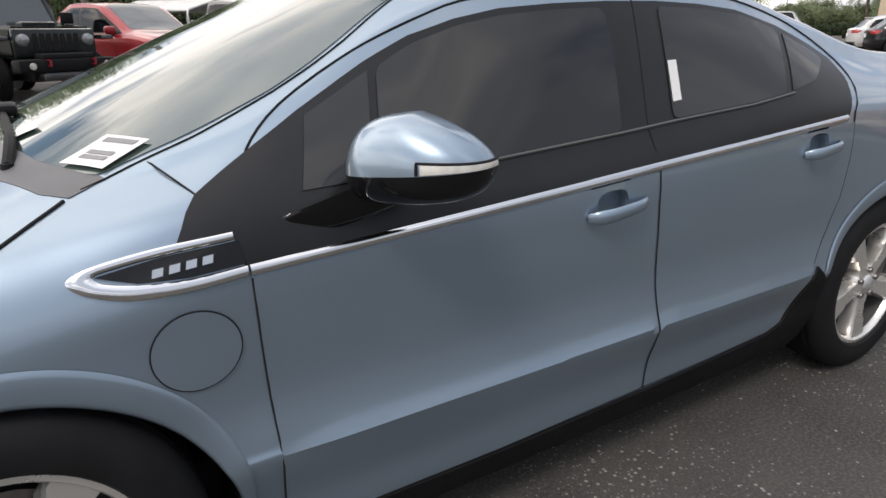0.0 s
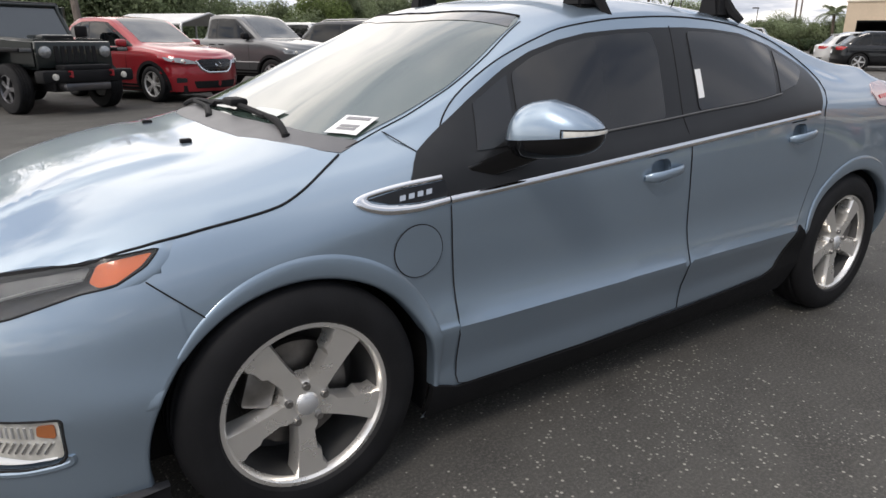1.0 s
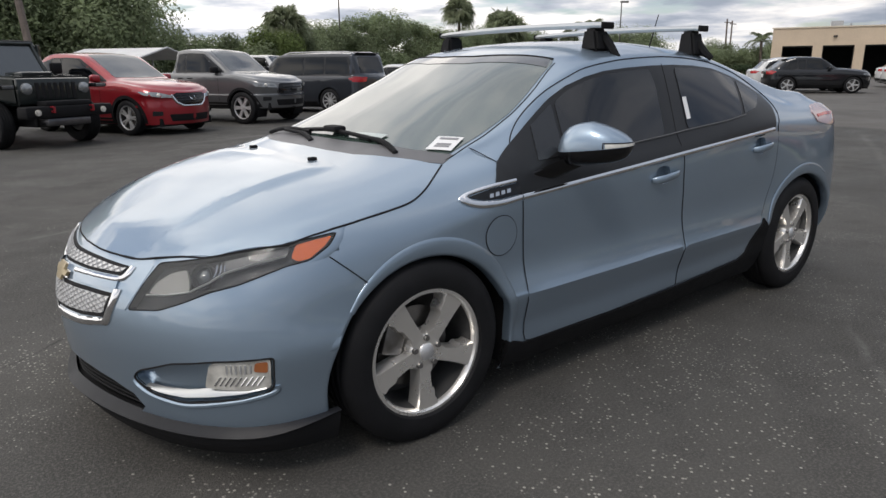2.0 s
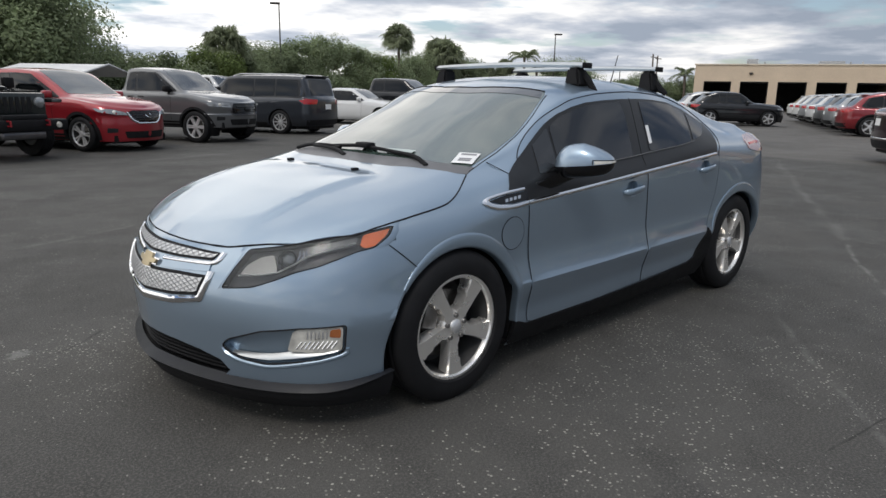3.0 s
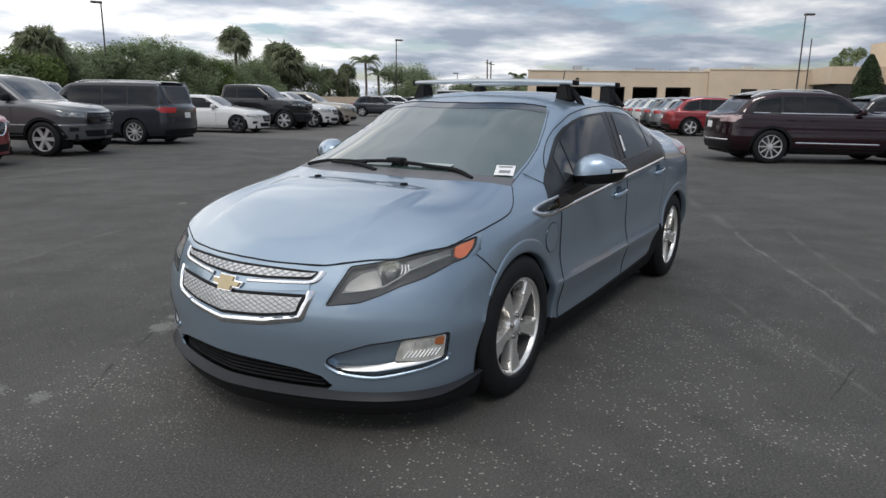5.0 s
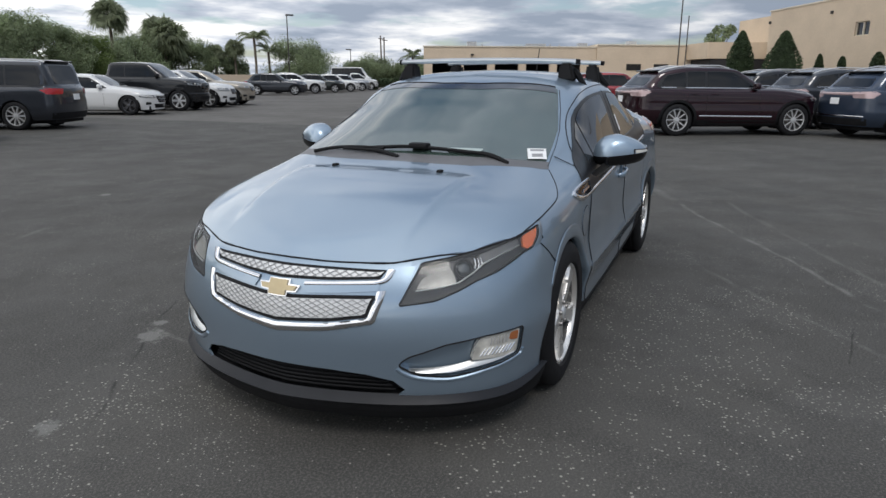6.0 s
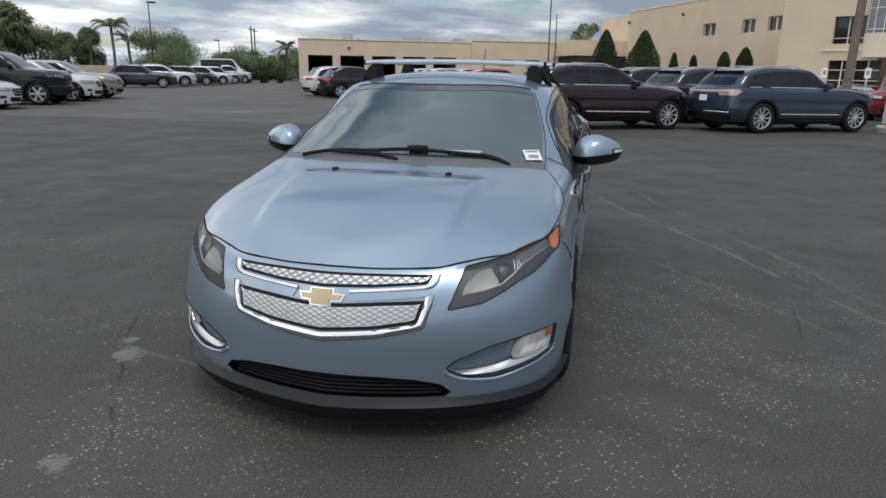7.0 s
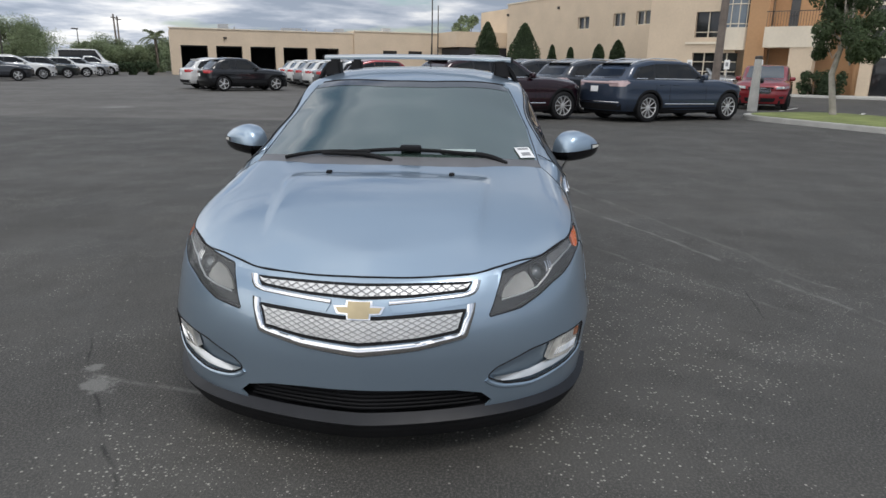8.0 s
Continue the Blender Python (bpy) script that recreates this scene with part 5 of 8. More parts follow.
    part("vent_face", panel(hull, [(0.190, 0.847), (0.25, 0.830), (0.330, 0.827), (0.424, 0.835), (0.418, 0.876), (0.29, 0.865)], view, 0.006, 0.004, cell=0.02), M_GLOSSBLACK, wb_, "gloss black vent face", 40)
    # tail lamp and rear screen edge
    part("tail_light", panel(hull, rounded([(2.80, 1.020), (2.88, 1.052), (3.02, 1.060), (3.16, 1.045), (3.22, 0.97), (3.10, 0.940), (2.94, 0.945), (2.82, 0.965)], 0.012), view, 0.006, 0.01, cell=0.03), M_TAIL, hatch, "pale red and clear tail light", 40)
    part("tail_light_strip", panel(hull, [(2.84, 1.004), (2.94, 1.012), (3.15, 1.010), (3.18, 0.998), (2.94, 0.998), (2.84, 0.990)], view, 0.009, 0.004, cell=0.03), M_RED_LENS, hatch, "red lamp strip", 40)

# model name on the vent, as plain raised slanted bars
def name_bar(u, width, m, parent):
    h, lean, d = 0.0068, 0.0022, 0.0015
    flat = [(u - width / 2 - lean, -h), (u + width / 2 - lean, -h), (u + width / 2 + lean, h), (u - width / 2 + lean, h)]
    vs = [m @ Vector((x, y, z)) for z in (-d, d) for x, y in flat]
    return part("name_bar", raw(vs, [[3, 2, 1, 0], [4, 5, 6, 7], [0, 1, 5, 4], [1, 2, 6, 5], [2, 3, 7, 6], [3, 0, 4, 7]]), M_CHROME, parent, "raised silver bar")


for sgn, view in SIDE.items():
    p, nr = hull.cast(0.322, 0.8470, view)
    q = hull.cast(0.362, 0.8515, view)[0]
    xa = (q - p).normalized() * (1 if sgn > 0 else -1)
    za = nr
    ya = za.cross(xa).normalized()
    mm = Matrix((xa, ya, xa.cross(ya))).transposed().to_4x4()
    for u in (-0.0405, -0.0135, 0.0135, 0.0405):
        name_bar(u, 0.0175, Matrix.Translation(p + nr * 0.009) @ mm, hatch)

# label in the rear door window
p = [hull.cast(x, z, SIDE[1])[0] + Y * -0.0105 for x, z in ((1.580, 1.142), (1.612, 1.144), (1.596, 1.046), (1.564, 1.043))]
part("window_label", raw([*p, *[q + Y * 0.001 for q in p]], [[0, 1, 2, 3], [7, 6, 5, 4], [0, 4, 5, 1], [1, 5, 6, 2], [2, 6, 7, 3], [3, 7, 4, 0]]), M_WHITE, hatch, "narrow white paper label on the rear door glass")

# door mirrors
for sgn in (1, -1):
    mr = new("door_mirror")
    mr.parent = hatch
    tagged(mr, "blue door mirror with black foot and clear indicator")

    def egg(a, e, top, out=0.0):
        """A point of the housing: round ahead and nearly flat behind, its crown towards the car."""
        ca, sa = math.cos(a), math.sin(a)
        ex = lambda c: math.copysign(abs(c) ** 0.80, c)
        r, h = math.cos(e) ** (0.55 if top else 0.40), math.sin(e)
        blunt = abs(sa) ** 0.55 if sa > 0 else -abs(sa) ** 0.95
        x, y = ex(ca) * r * ((0.105 if ca < 0 else 0.045) + out), blunt * r * ((0.128 if sa > 0 else 0.152) + out)
        z = h * (0.100 + out) * (1 - 0.55 * max(0.0, -sa) * r) if top else -h * 0.060
        c, s = math.cos(radians(30)), math.sin(radians(30))
        return Vector((0.735 + x * c - y * s, -0.922 + x * s + y * c, 0.985 - 0.10 * y + z))

    def egg_patch(top, a0, a1, e0, e1, nu, nv, out=0.0):
        vs = [egg(a0 + (a1 - a0) * i / nu, e0 + (e1 - e0) * j / nv, top, out) for i in range(nu + 1) for j in range(nv + 1)]
        b = raw(vs, [[i * (nv + 1) + j, (i + 1) * (nv + 1) + j, (i + 1) * (nv + 1) + j + 1, i * (nv + 1) + j + 1] for i in range(nu) for j in range(nv)])
        bmesh.ops.remove_doubles(b, verts=b.verts, dist=1e-4)
        bmesh.ops.recalc_face_normals(b, faces=b.faces)
        return b

    fixm = (lambda b: b) if sgn > 0 else mirrored
    part("mirror_cap", fixm(egg_patch(True, 0, 2 * math.pi, 0, math.pi / 2, 44, 12)), M_BLUE, mr, "ice-blue mirror cap", 60)
    part("mirror_base", fixm(egg_patch(False, 0, 2 * math.pi, 0, math.pi / 2, 44, 8)), M_GLOSSBLACK, mr, "gloss black mirror underside", 60)
    part("mirror_indicator", fixm(egg_patch(True, math.pi * 1.12, math.pi * 1.62, 0.03, 0.24, 16, 3, 0.003)), M_CLEAR_LENS, mr, "clear indicator strip", 50)
    part("indicator_edge", fixm(tube([egg(math.pi * 1.105, 0.02 + 0.25 * k / 3, True, 0.002) for k in range(3)] + [egg(math.pi * (1.105 + 0.52 * k / 16), 0.27, True, 0.002) for k in range(17)], 0.0028, 6)), M_SEAM, mr)
    vs, nn = [], 14
    for (x, y, z), ha, hb in (((0.485, -0.800, 0.873), 0.060, 0.020), ((0.540, -0.835, 0.884), 0.085, 0.026), ((0.600, -0.862, 0.905), 0.090, 0.030), ((0.670, -0.890, 0.935), 0.080, 0.030), ((0.735, -0.925, 0.962), 0.070, 0.024)):
        for k in range(nn):
            a = 2 * math.pi * k / nn
            vs.append((x + 0.94 * ha * math.cos(a), y - 0.02 * math.cos(a) - 0.3 * hb * math.sin(a), z + 0.10 * ha * math.cos(a) + hb * math.sin(a)))
    foot = raw(vs, [[i * nn + k, i * nn + (k + 1) % nn, (i + 1) * nn + (k + 1) % nn, (i + 1) * nn + k] for i in range(4) for k in range(nn)] + [list(range(nn))[::-1], [4 * nn + k for k in range(nn)]])
    bmesh.ops.recalc_face_normals(foot, faces=foot.faces)
    part("mirror_foot", fixm(foot), M_GLOSSBLACK, mr, "gloss black mirror foot", 60)
    part("mirror_glass", fixm(box(-0.004, -0.080, -0.030, 0.004, 0.085, 0.030, 0.003, Matrix.Translation((0.735 + 0.040 * 0.866, -0.922 + 0.040 * 0.5, 0.998)) @ Matrix.Rotation(radians(30), 4, "Z"))), M_MIRROR, mr, "mirror glass")

# roof bars
for bx, bz in ((1.215, 1.455), (1.985, 1.462)):
    rb = tagged(new("roof_bar"), "silver aluminium roof bar on black clamp feet", "roof rack", "roof bars")
    prof = [(-0.040, 0.004), (-0.030, 0.014), (0.0, 0.020), (0.028, 0.015), (0.040, 0.006), (0.034, -0.006), (0.0, -0.010), (-0.034, -0.006)]
    n_ = len(prof)
    vs = [(bx + a, y, bz + b + 0.012 * (1 - (y / 0.6) ** 2)) for y in np.linspace(-0.575, 0.575, 13) for a, b in prof]
    part("bar", raw(vs, [[i * n_ + j, i * n_ + (j + 1) % n_, (i + 1) * n_ + (j + 1) % n_, (i + 1) * n_ + j] for i in range(12) for j in range(n_)] + [list(range(n_)), [12 * n_ + j for j in range(n_)][::-1]]), M_BARALU, rb, smooth=50)
    for sgn in (1, -1):
        part("end_cap", box(-0.040, -0.007, -0.010, 0.040, 0.007, 0.020, 0.005, Matrix.Translation((bx, -sgn * 0.581, bz))), M_BLACK, rb, smooth=40)
        zr = hull.cast(bx, -sgn * 0.50, TOP)[0].z
        f = box(-0.5, -0.5, 0, 0.5, 0.5, 1, 0.0)
        for v in f.verts:
            t = v.co.z
            w, d = (0.118, 0.105) if t < 0.5 else (0.088, 0.068)
            v.co = Vector((bx + v.co.x * w, -sgn * (0.525 - 0.012 * t) + v.co.y * d, zr - 0.018 + t * (bz - zr + 0.012)))
        bmesh.ops.bevel(f, geom=f.edges[:], offset=0.012, segments=2, affect="EDGES")
        part("foot", f, M_BLACK, rb, "black plastic foot", 40)
        l1 = hull.cast(bx + 0.02, -sgn * 0.59, TOP)[0]
        part("clamp", tube([(bx + 0.01, -sgn * 0.555, zr + 0.05), (bx + 0.015, -sgn * 0.585, l1.z + 0.035), (bx + 0.03, -sgn * 0.625, 1.318)], [0.018, 0.020, 0.014], 6), M_BLACK, rb, "steel door-frame clamp", 40)
part("roof_antenna", tube([hull.cast(2.32, 0.0, TOP)[0], hull.cast(2.32, 0.0, TOP)[0] + Vector((0.05, 0, 0.10)), hull.cast(2.32, 0.0, TOP)[0] + Vector((0.11, 0, 0.26))], [0.012, 0.004, 0.003], 6), M_BLACK, hatch, smooth=40)
part("underbody", box(-0.62, -0.60, 0.14, 3.2, 0.60, 0.30, 0.02), M_BLACK, hatch)


# wheels: five broad stepped spokes
def stepped_spokes(r, w):
    out = [lathe([(0.001, -w * 0.82), (0.022, -w * 0.82), (0.030, -w * 0.79), (0.034, -w * 0.74)], 24, "y")]
    hubr = lathe([(0.030, -w * 0.74), (0.062, -w * 0.72), (0.072, -w * 0.60), (0.074, -w * 0.2), (0.03, -w * 0.2)], 30, "y")
    out.append(hubr)
    for i in range(5):
        a = radians(-90 + 72 * i)
        u, v = Vector((math.cos(a), 0, math.sin(a))), Vector((-math.sin(a), 0, math.cos(a)))
        # outline: radius, then sideways; the counter-clockwise edge is stepped
        ol = [(0.040, -0.030), (0.10, -0.031), (0.16, -0.036), (r - 0.008, -0.044), (r - 0.008, 0.046), (r - 0.030, 0.045), (r - 0.045, 0.036), (0.150, 0.034), (0.138, 0.022), (0.085, 0.018), (0.070, 0.028), (0.040, 0.030)]
        top = lambda rr: -w * (0.70 + 0.10 * (rr / r))
        n = len(ol)
        vs = [u * rr + v * s * 0.93 + Y * top(rr) for rr, s in ol] + [u * rr + v * s * 1.08 + Y * (top(rr) + 0.012) for rr, s in ol] + [u * rr + v * s * 1.12 + Y * (-w * 0.25) for rr, s in ol]
        fs = [list(range(n))]
        for k in range(2):
            fs += [[k * n + j, (k + 1) * n + j, (k + 1) * n + (j + 1) % n, k * n + (j + 1) % n] for j in range(n)]
        b = raw(vs, fs)
        bmesh.ops.recalc_face_normals(b, faces=b.faces)
        out.append(b)
    return out


for sgn in (1, -1):
    for ax in (0.0, 2.685):
        wh = wheel("wheel", hatch, (ax - 0.014, -sgn * 0.766, FZ), 0.333, 0.215, 0.226, stepped_spokes, M_ALLOY, -sgn, 64)
        tagged(wh, "polished five-spoke alloy wheel with low tyre")
        for i in range(5):
            a = radians(-54 + 72 * i)
            part("wheel_nut", lathe([(0.001, -0.012), (0.009, -0.012), (0.011, -0.008), (0.011, 0.01), (0.017, 0.012)], 12, "y"), M_STEEL, wh, smooth=40, at=Matrix.Translation((0.052 * math.cos(a), -0.215 / 2 * 0.72, 0.052 * math.sin(a))))
        part("centre_cap", lathe([(0.001, -0.004), (0.024, -0.003), (0.030, 0.004)], 24, "y"), M_SILVERALLOY, wh, smooth=True, at=Matrix.Translation((0, -0.215 / 2 * 0.82, 0)))
        part("brake_caliper", box(-0.045, -0.04, -0.075, 0.045, 0.03, 0.075, 0.018, Matrix.Rotation(0.3, 4, "Y") @ Matrix.Translation((-0.125 if ax == 0 else 0.125, -0.015, 0.045))), M_STEEL, wh, smooth=40)



# ---- other vehicles ----
def vehicle(name, label, category, paint_mat, at, heading, L=4.6, hw=0.92, H=1.66, wb=2.75, fo=0.9, hood=0.95, cowl=1.10, belt=1.0, cx=0.45, rx0=1.25, rx1=3.4, tail=0.35, tailz=None, wr=0.36, gc=0.26, kind="suv", wheel_style=(5, 0.07, False), rim_mat=None, group="cars in the parking lot", rails=False, black_clad=True, bright=False, face=""):
    """A parked car, van or pickup; at is the ground under the middle of its front axle, heading the way it faces."""
    car = tagged(new(name), label, category, group)
    xr = L - fo
    tz = tailz or belt + 0.05
    x1, x2 = rx1, rx1 + tail
    drop = 0.02 if kind in ("truck", "van") else 0.12
    zf = lambda nose, cw, mid, end: spl((-fo, nose - 0.10), (-fo * 0.55, nose + 0.01), (cx * 0.3, nose + (cw - nose) * 0.75), (cx, cw), (cx + (rx0 - cx) * 0.5, cw + (mid - 0.03 - cw) * 0.52), (rx0, mid - 0.035), (rx0 + 0.45, mid), ((rx0 + rx1) / 2 + 0.2, mid + 0.005), (x1, mid - drop), (x2, end), (max(xr, x2 + 0.02), end - 0.01))
    wf = lambda f, m, r=None: spl((-fo, hw * f), (cx, hw * f), (rx0, hw * m), (rx1, hw * m), (xr, hw * (r or m)))
    const = lambda z, up=0.0: spl((-fo, z), (wb * 0.5, z), (xr, z + up))
    rows = [
        Row(-fo + 0.06, xr - 0.06, const(hw * 0.90), const(gc, 0.06)),
        Row(-fo + 0.012, xr - 0.015, const(hw * 0.975), const(gc + 0.12, 0.08), 3.2, 0.72),
        Row(-fo, xr, const(hw), const(gc + 0.30, 0.05), 3.2, 0.72),
        Row(-fo + 0.01, xr, const(hw * 0.995), const(0.72, 0.02), 3.2, 0.72),
        Row(-fo + 0.035, xr - 0.02, const(hw * 0.985), spl((-fo, hood - 0.24), (cx, belt - 0.10), (wb, belt - 0.06), (xr, belt - 0.02))),
        Row(-fo + 0.075, xr - 0.05, wf(0.93, 0.935, 0.93), spl((-fo, hood - 0.14), (cx, (cowl + belt) / 2 - 0.02), (rx0, belt), (wb, belt + 0.03), (xr, tz - 0.04))),
        Row(-fo + 0.13, xr - 0.08, wf(0.84, 0.90, 0.86), zf(hood - 0.03, cowl - 0.04, belt + 0.09, tz)),
        Row(-fo + 0.20, xr - 0.12, wf(0.74, 0.80, 0.78), zf(hood + 0.01, cowl, H - 0.12, tz + 0.01)),
        Row(-fo + 0.27, xr - 0.14, wf(0.55, 0.66, 0.64), zf(hood + 0.025, cowl + 0.02, H - 0.03, tz + 0.02)),
        Row(-fo + 0.32, xr - 0.16, wf(0.0, 0.0), zf(hood + 0.04, cowl + 0.03, H, tz + 0.02)),
    ]
    arches = [(0.0, wr - 0.01, wr + 0.055), (wb, wr - 0.01, wr + 0.055)]
    sh = Shell(rows, 0.05, xr - 0.55, nf=12, nm=60, nr=8, sub=4, arches=arches, arch_in=hw * 0.62)
    part("body_shell", sh.bm(), paint_mat, car, smooth=True)
    top, bot = H - 0.14, belt + 0.045
    end = x1 + (0.0 if kind != "sedan" else 0.15)
    for sgn, view in SIDE.items():
        a = (end - rx0) / (2 if kind in ("truck", "sedan") else 3)
        xs = [rx0 - 0.18] + [rx0 + a * (i + 1) for i in range(2 if kind in ("truck", "sedan") else 3)]
        xs[1] += 0.12
        part("window_surround", panel(sh, rounded([(cx + 0.20, bot - 0.01), (rx0 - 0.02, top + 0.005), (rx0 + 0.4, top + 0.025), ((rx0 + end) / 2 + 0.2, top + 0.02), (end - 0.06, top + 0.02 - drop * 0.8), (end + (0.16 if kind != "truck" else 0.02), bot + 0.05), (end, bot - 0.015)], 0.05), view, 0.003, 0.01, 0.12), M_SATIN, car, smooth=40)
        for i in range(len(xs) - 1):
            p, q = xs[i] + 0.03, xs[i + 1] - 0.03
            if i == 0:
                ol = [(cx + 0.38, bot + 0.01), (rx0 + 0.04, top - 0.015), (rx0 + 0.4, top), (q, top), (q, bot + 0.01)]
            elif i == len(xs) - 2:
                ol = [(p, bot + 0.01), (p, top), (q - 0.10, top - drop * 0.8), (q + 0.04, bot + 0.11), (q - 0.03, bot + 0.03)]
            else:
                ol = [(p, bot + 0.01), (p, top), (q, top), (q, bot + 0.01)]
            part("side_window", panel(sh, rounded(ol, 0.03), view, 0.006, 0.004, 0.12), M_CARGLASS, car, smooth=40)
        cells = [xs[1], xs[2] if kind != "truck" else end]
        for i, xx in enumerate([cx + 0.30] + [c for c in cells]):
            part("door_gap", seam(sh, [(xx, bot - 0.02), (xx, 0.6), (xx, gc + 0.16)], view, 0.004, cell=0.12), M_SEAM, car)
            if i:
                lx = xx - 0.20
                part("door_handle", box(lx - 0.09, -0.02, -0.014, lx + 0.09, 0.02, 0.014, 0.008, Matrix.Translation((0, sh.cast(lx, belt - 0.10, view)[0].y, belt - 0.10))), paint_mat if kind != "truck" else M_BLACK, car, smooth=40)
        if black_clad:
            part("lower_cladding", panel(sh, [(wr + 0.02, gc + 0.01), (wr + 0.05, gc + 0.13), (wb - wr - 0.05, gc + 0.14), (wb - wr - 0.02, gc + 0.02)], view, 0.006, 0.01, 0.15), M_BLACK, car)
        if rails:
            ys = -sgn * hw * 0.60
            part("roof_rail", tube([(rx0 + 0.05, ys, H - 0.05), (rx0 + 0.3, ys, H + 0.012), ((rx0 + rx1) / 2 + 0.2, ys, H + 0.02), (rx1 - 0.2, ys, H - drop * 0.7 + 0.02), (rx1 + 0.02, ys, H - drop - 0.03)], 0.016, 8), M_SILVERALLOY, car, smooth=40)
        if bright:
            la = [(cx + 0.42, bot - 0.012), (rx0 + 0.4, bot - 0.006), (end + 0.02, bot + 0.004)]
            part("window_chrome", ribbon(sh, resample(la, 24), [p + Vector((0, 0.022)) for p in resample(la, 24)], view, CROWN), M_CHROME, car, smooth=40)
            lo_ = [(wr + 0.22, gc + 0.20), (wb - wr - 0.15, gc + 0.22)]
            part("door_chrome", ribbon(sh, resample(lo_, 16), [p + Vector((0, 0.035)) for p in resample(lo_, 16)], view, CROWN), M_CHROME, car, smooth=40)
        mz = belt + 0.10
        my = sh.cast(cx + 0.42, mz, view)[0].y
        part("door_mirror", join(box(-0.07, -0.10, -0.075, 0.07, 0.10, 0.075, 0.045, Matrix.Translation((cx + 0.40, my - sgn * 0.14, mz)), 3), box(-0.03, -0.09, -0.02, 0.03, 0.09, 0.02, 0.01, Matrix.Translation((cx + 0.44, my - sgn * 0.05, mz - 0.06)))), paint_mat if kind != "truck" else M_BLACK, car, smooth=40)
        for ax, az, ar in arches:
            lin = []
            for g in np.linspace(-0.5, math.pi + 0.5, 22):
                lin += [(ax + ar * 0.99 * math.cos(g), -sgn * hw * 0.93, az + ar * 0.99 * math.sin(g)), (ax + ar * 0.99 * math.cos(g), -sgn * hw * 0.55, az + ar * 0.99 * math.sin(g))]
            part("wheel_arch_liner", raw(lin, [[2 * j, 2 * j + 1, 2 * j + 3, 2 * j + 2] for j in range(21)] + [[2 * j + 1 for j in range(22)]]), M_BLACK, car)
            o = [(ax + (ar - 0.012) * math.cos(g), az + (ar - 0.012) * math.sin(g)) for g in np.linspace(-0.25, math.pi + 0.25, 26)]
            o += [(ax + (ar + 0.05) * math.cos(g), az + (ar + 0.05) * math.sin(g)) for g in np.linspace(math.pi + 0.22, -0.22, 26)]
            part("wheel_arch_lip", panel(sh, o, view, 0.006, 0.03, 0.06), M_BLACK if kind == "truck" or (black_clad and kind == "suv") else paint_mat, car, smooth=50)
            wheel("wheel", car, (ax, -sgn * (hw - 0.125), wr), wr, 0.23, wr * 0.68, plain_spokes(wheel_style[0], wheel_style[1], 0.7, wheel_style[2]), rim_mat or M_SILVERALLOY, -sgn, 28)
    # glass ahead and behind
    wy = hw * 0.70
    part("windscreen", panel(sh, rounded([(cx + 0.10, -wy), (cx + 0.02, 0), (cx + 0.10, wy), (rx0 - 0.04, wy * 0.88), (rx0 + 0.0, 0), (rx0 - 0.04, -wy * 0.88)], 0.06), TOP, 0.004, 0.006, 0.12), M_GREY_GLASS, car, smooth=40)
    by = hw * 0.66
    if kind in ("suv", "van"):
        part("rear_window", panel(sh, rounded([(-by, belt + 0.10), (-by * 0.86, H - 0.13), (by * 0.86, H - 0.13), (by, belt + 0.10)], 0.06), BACK, 0.004, 0.006, 0.12), M_CARGLASS, car, smooth=40)
        part("rear_spoiler", box(-0.10, -hw * 0.60, -0.018, 0.14, hw * 0.60, 0.018, 0.014, Matrix.Translation((x1 - 0.02, 0, sh.cast(x1 - 0.06, 0.0, TOP)[0].z - 0.012))), paint_mat if kind == "suv" and not bright else M_GLOSSBLACK, car, smooth=40)
    elif kind == "sedan":
        part("rear_window", panel(sh, rounded([(x1 + 0.02, -by * 0.85), (x1 + 0.02, by * 0.85), (x2 - 0.08, by), (x2 - 0.08, -by)], 0.06), TOP, 0.004, 0.006, 0.12), M_CARGLASS, car, smooth=40)
    # lamps, grille, bumpers
    for s in (1, -1):
        hz = hood - 0.17
        if face == "wide":
            lens = [(s * hw * 0.47, hz - 0.055), (s * hw * 0.50, hz - 0.005), (s * hw * 0.72, hz + 0.055), (s * hw * 0.955, hz + 0.075), (s * hw * 0.93, hz + 0.005), (s * hw * 0.70, hz - 0.045)]
        else:
            lens = [(s * hw * 0.52, hz - 0.05), (s * hw * 0.55, hz + 0.045), (s * hw * 0.88, hz + 0.06), (s * hw * 0.955, hz + 0.055), (s * hw * 0.94, hz - 0.02)]
        hl = part("headlight", panel(sh, rounded(lens, 0.02), FRONT, 0.005, 0.01, 0.06), M_HEADLENS, car, smooth=40)
        c = sum((Vector(q) for q in lens), Vector((0, 0))) / len(lens)
        eye, nrm = sh.cast(c.x, c.y, FRONT)
        part("lamp_eye", lathe([(0.001, 0.012), (0.022, 0.010), (0.036, 0.0)], 14), M_CLEAR_LENS, hl, smooth=True, at=Matrix.Translation(eye + nrm * 0.004) @ nrm.to_track_quat("Z", "Y").to_matrix().to_4x4())
        part("fog_lamp", panel(sh, rounded([(s * hw * 0.66, gc + 0.18), (s * hw * 0.66, gc + 0.26), (s * hw * 0.82, gc + 0.27), (s * hw * 0.82, gc + 0.17)], 0.02), FRONT, 0.005, 0.01, 0.06), M_SATIN, car)
        tl = [(s * hw * 0.62, belt - 0.15), (s * hw * 0.60, belt - 0.03), (s * hw * 0.88, belt + 0.0), (s * hw * 0.965, belt - 0.02), (s * hw * 0.96, belt - 0.15)]
        part("tail_light", panel(sh, rounded(tl, 0.03), BACK, 0.006, 0.012, 0.06), M_TAIL if bright else M_RED_LENS, car, smooth=40)
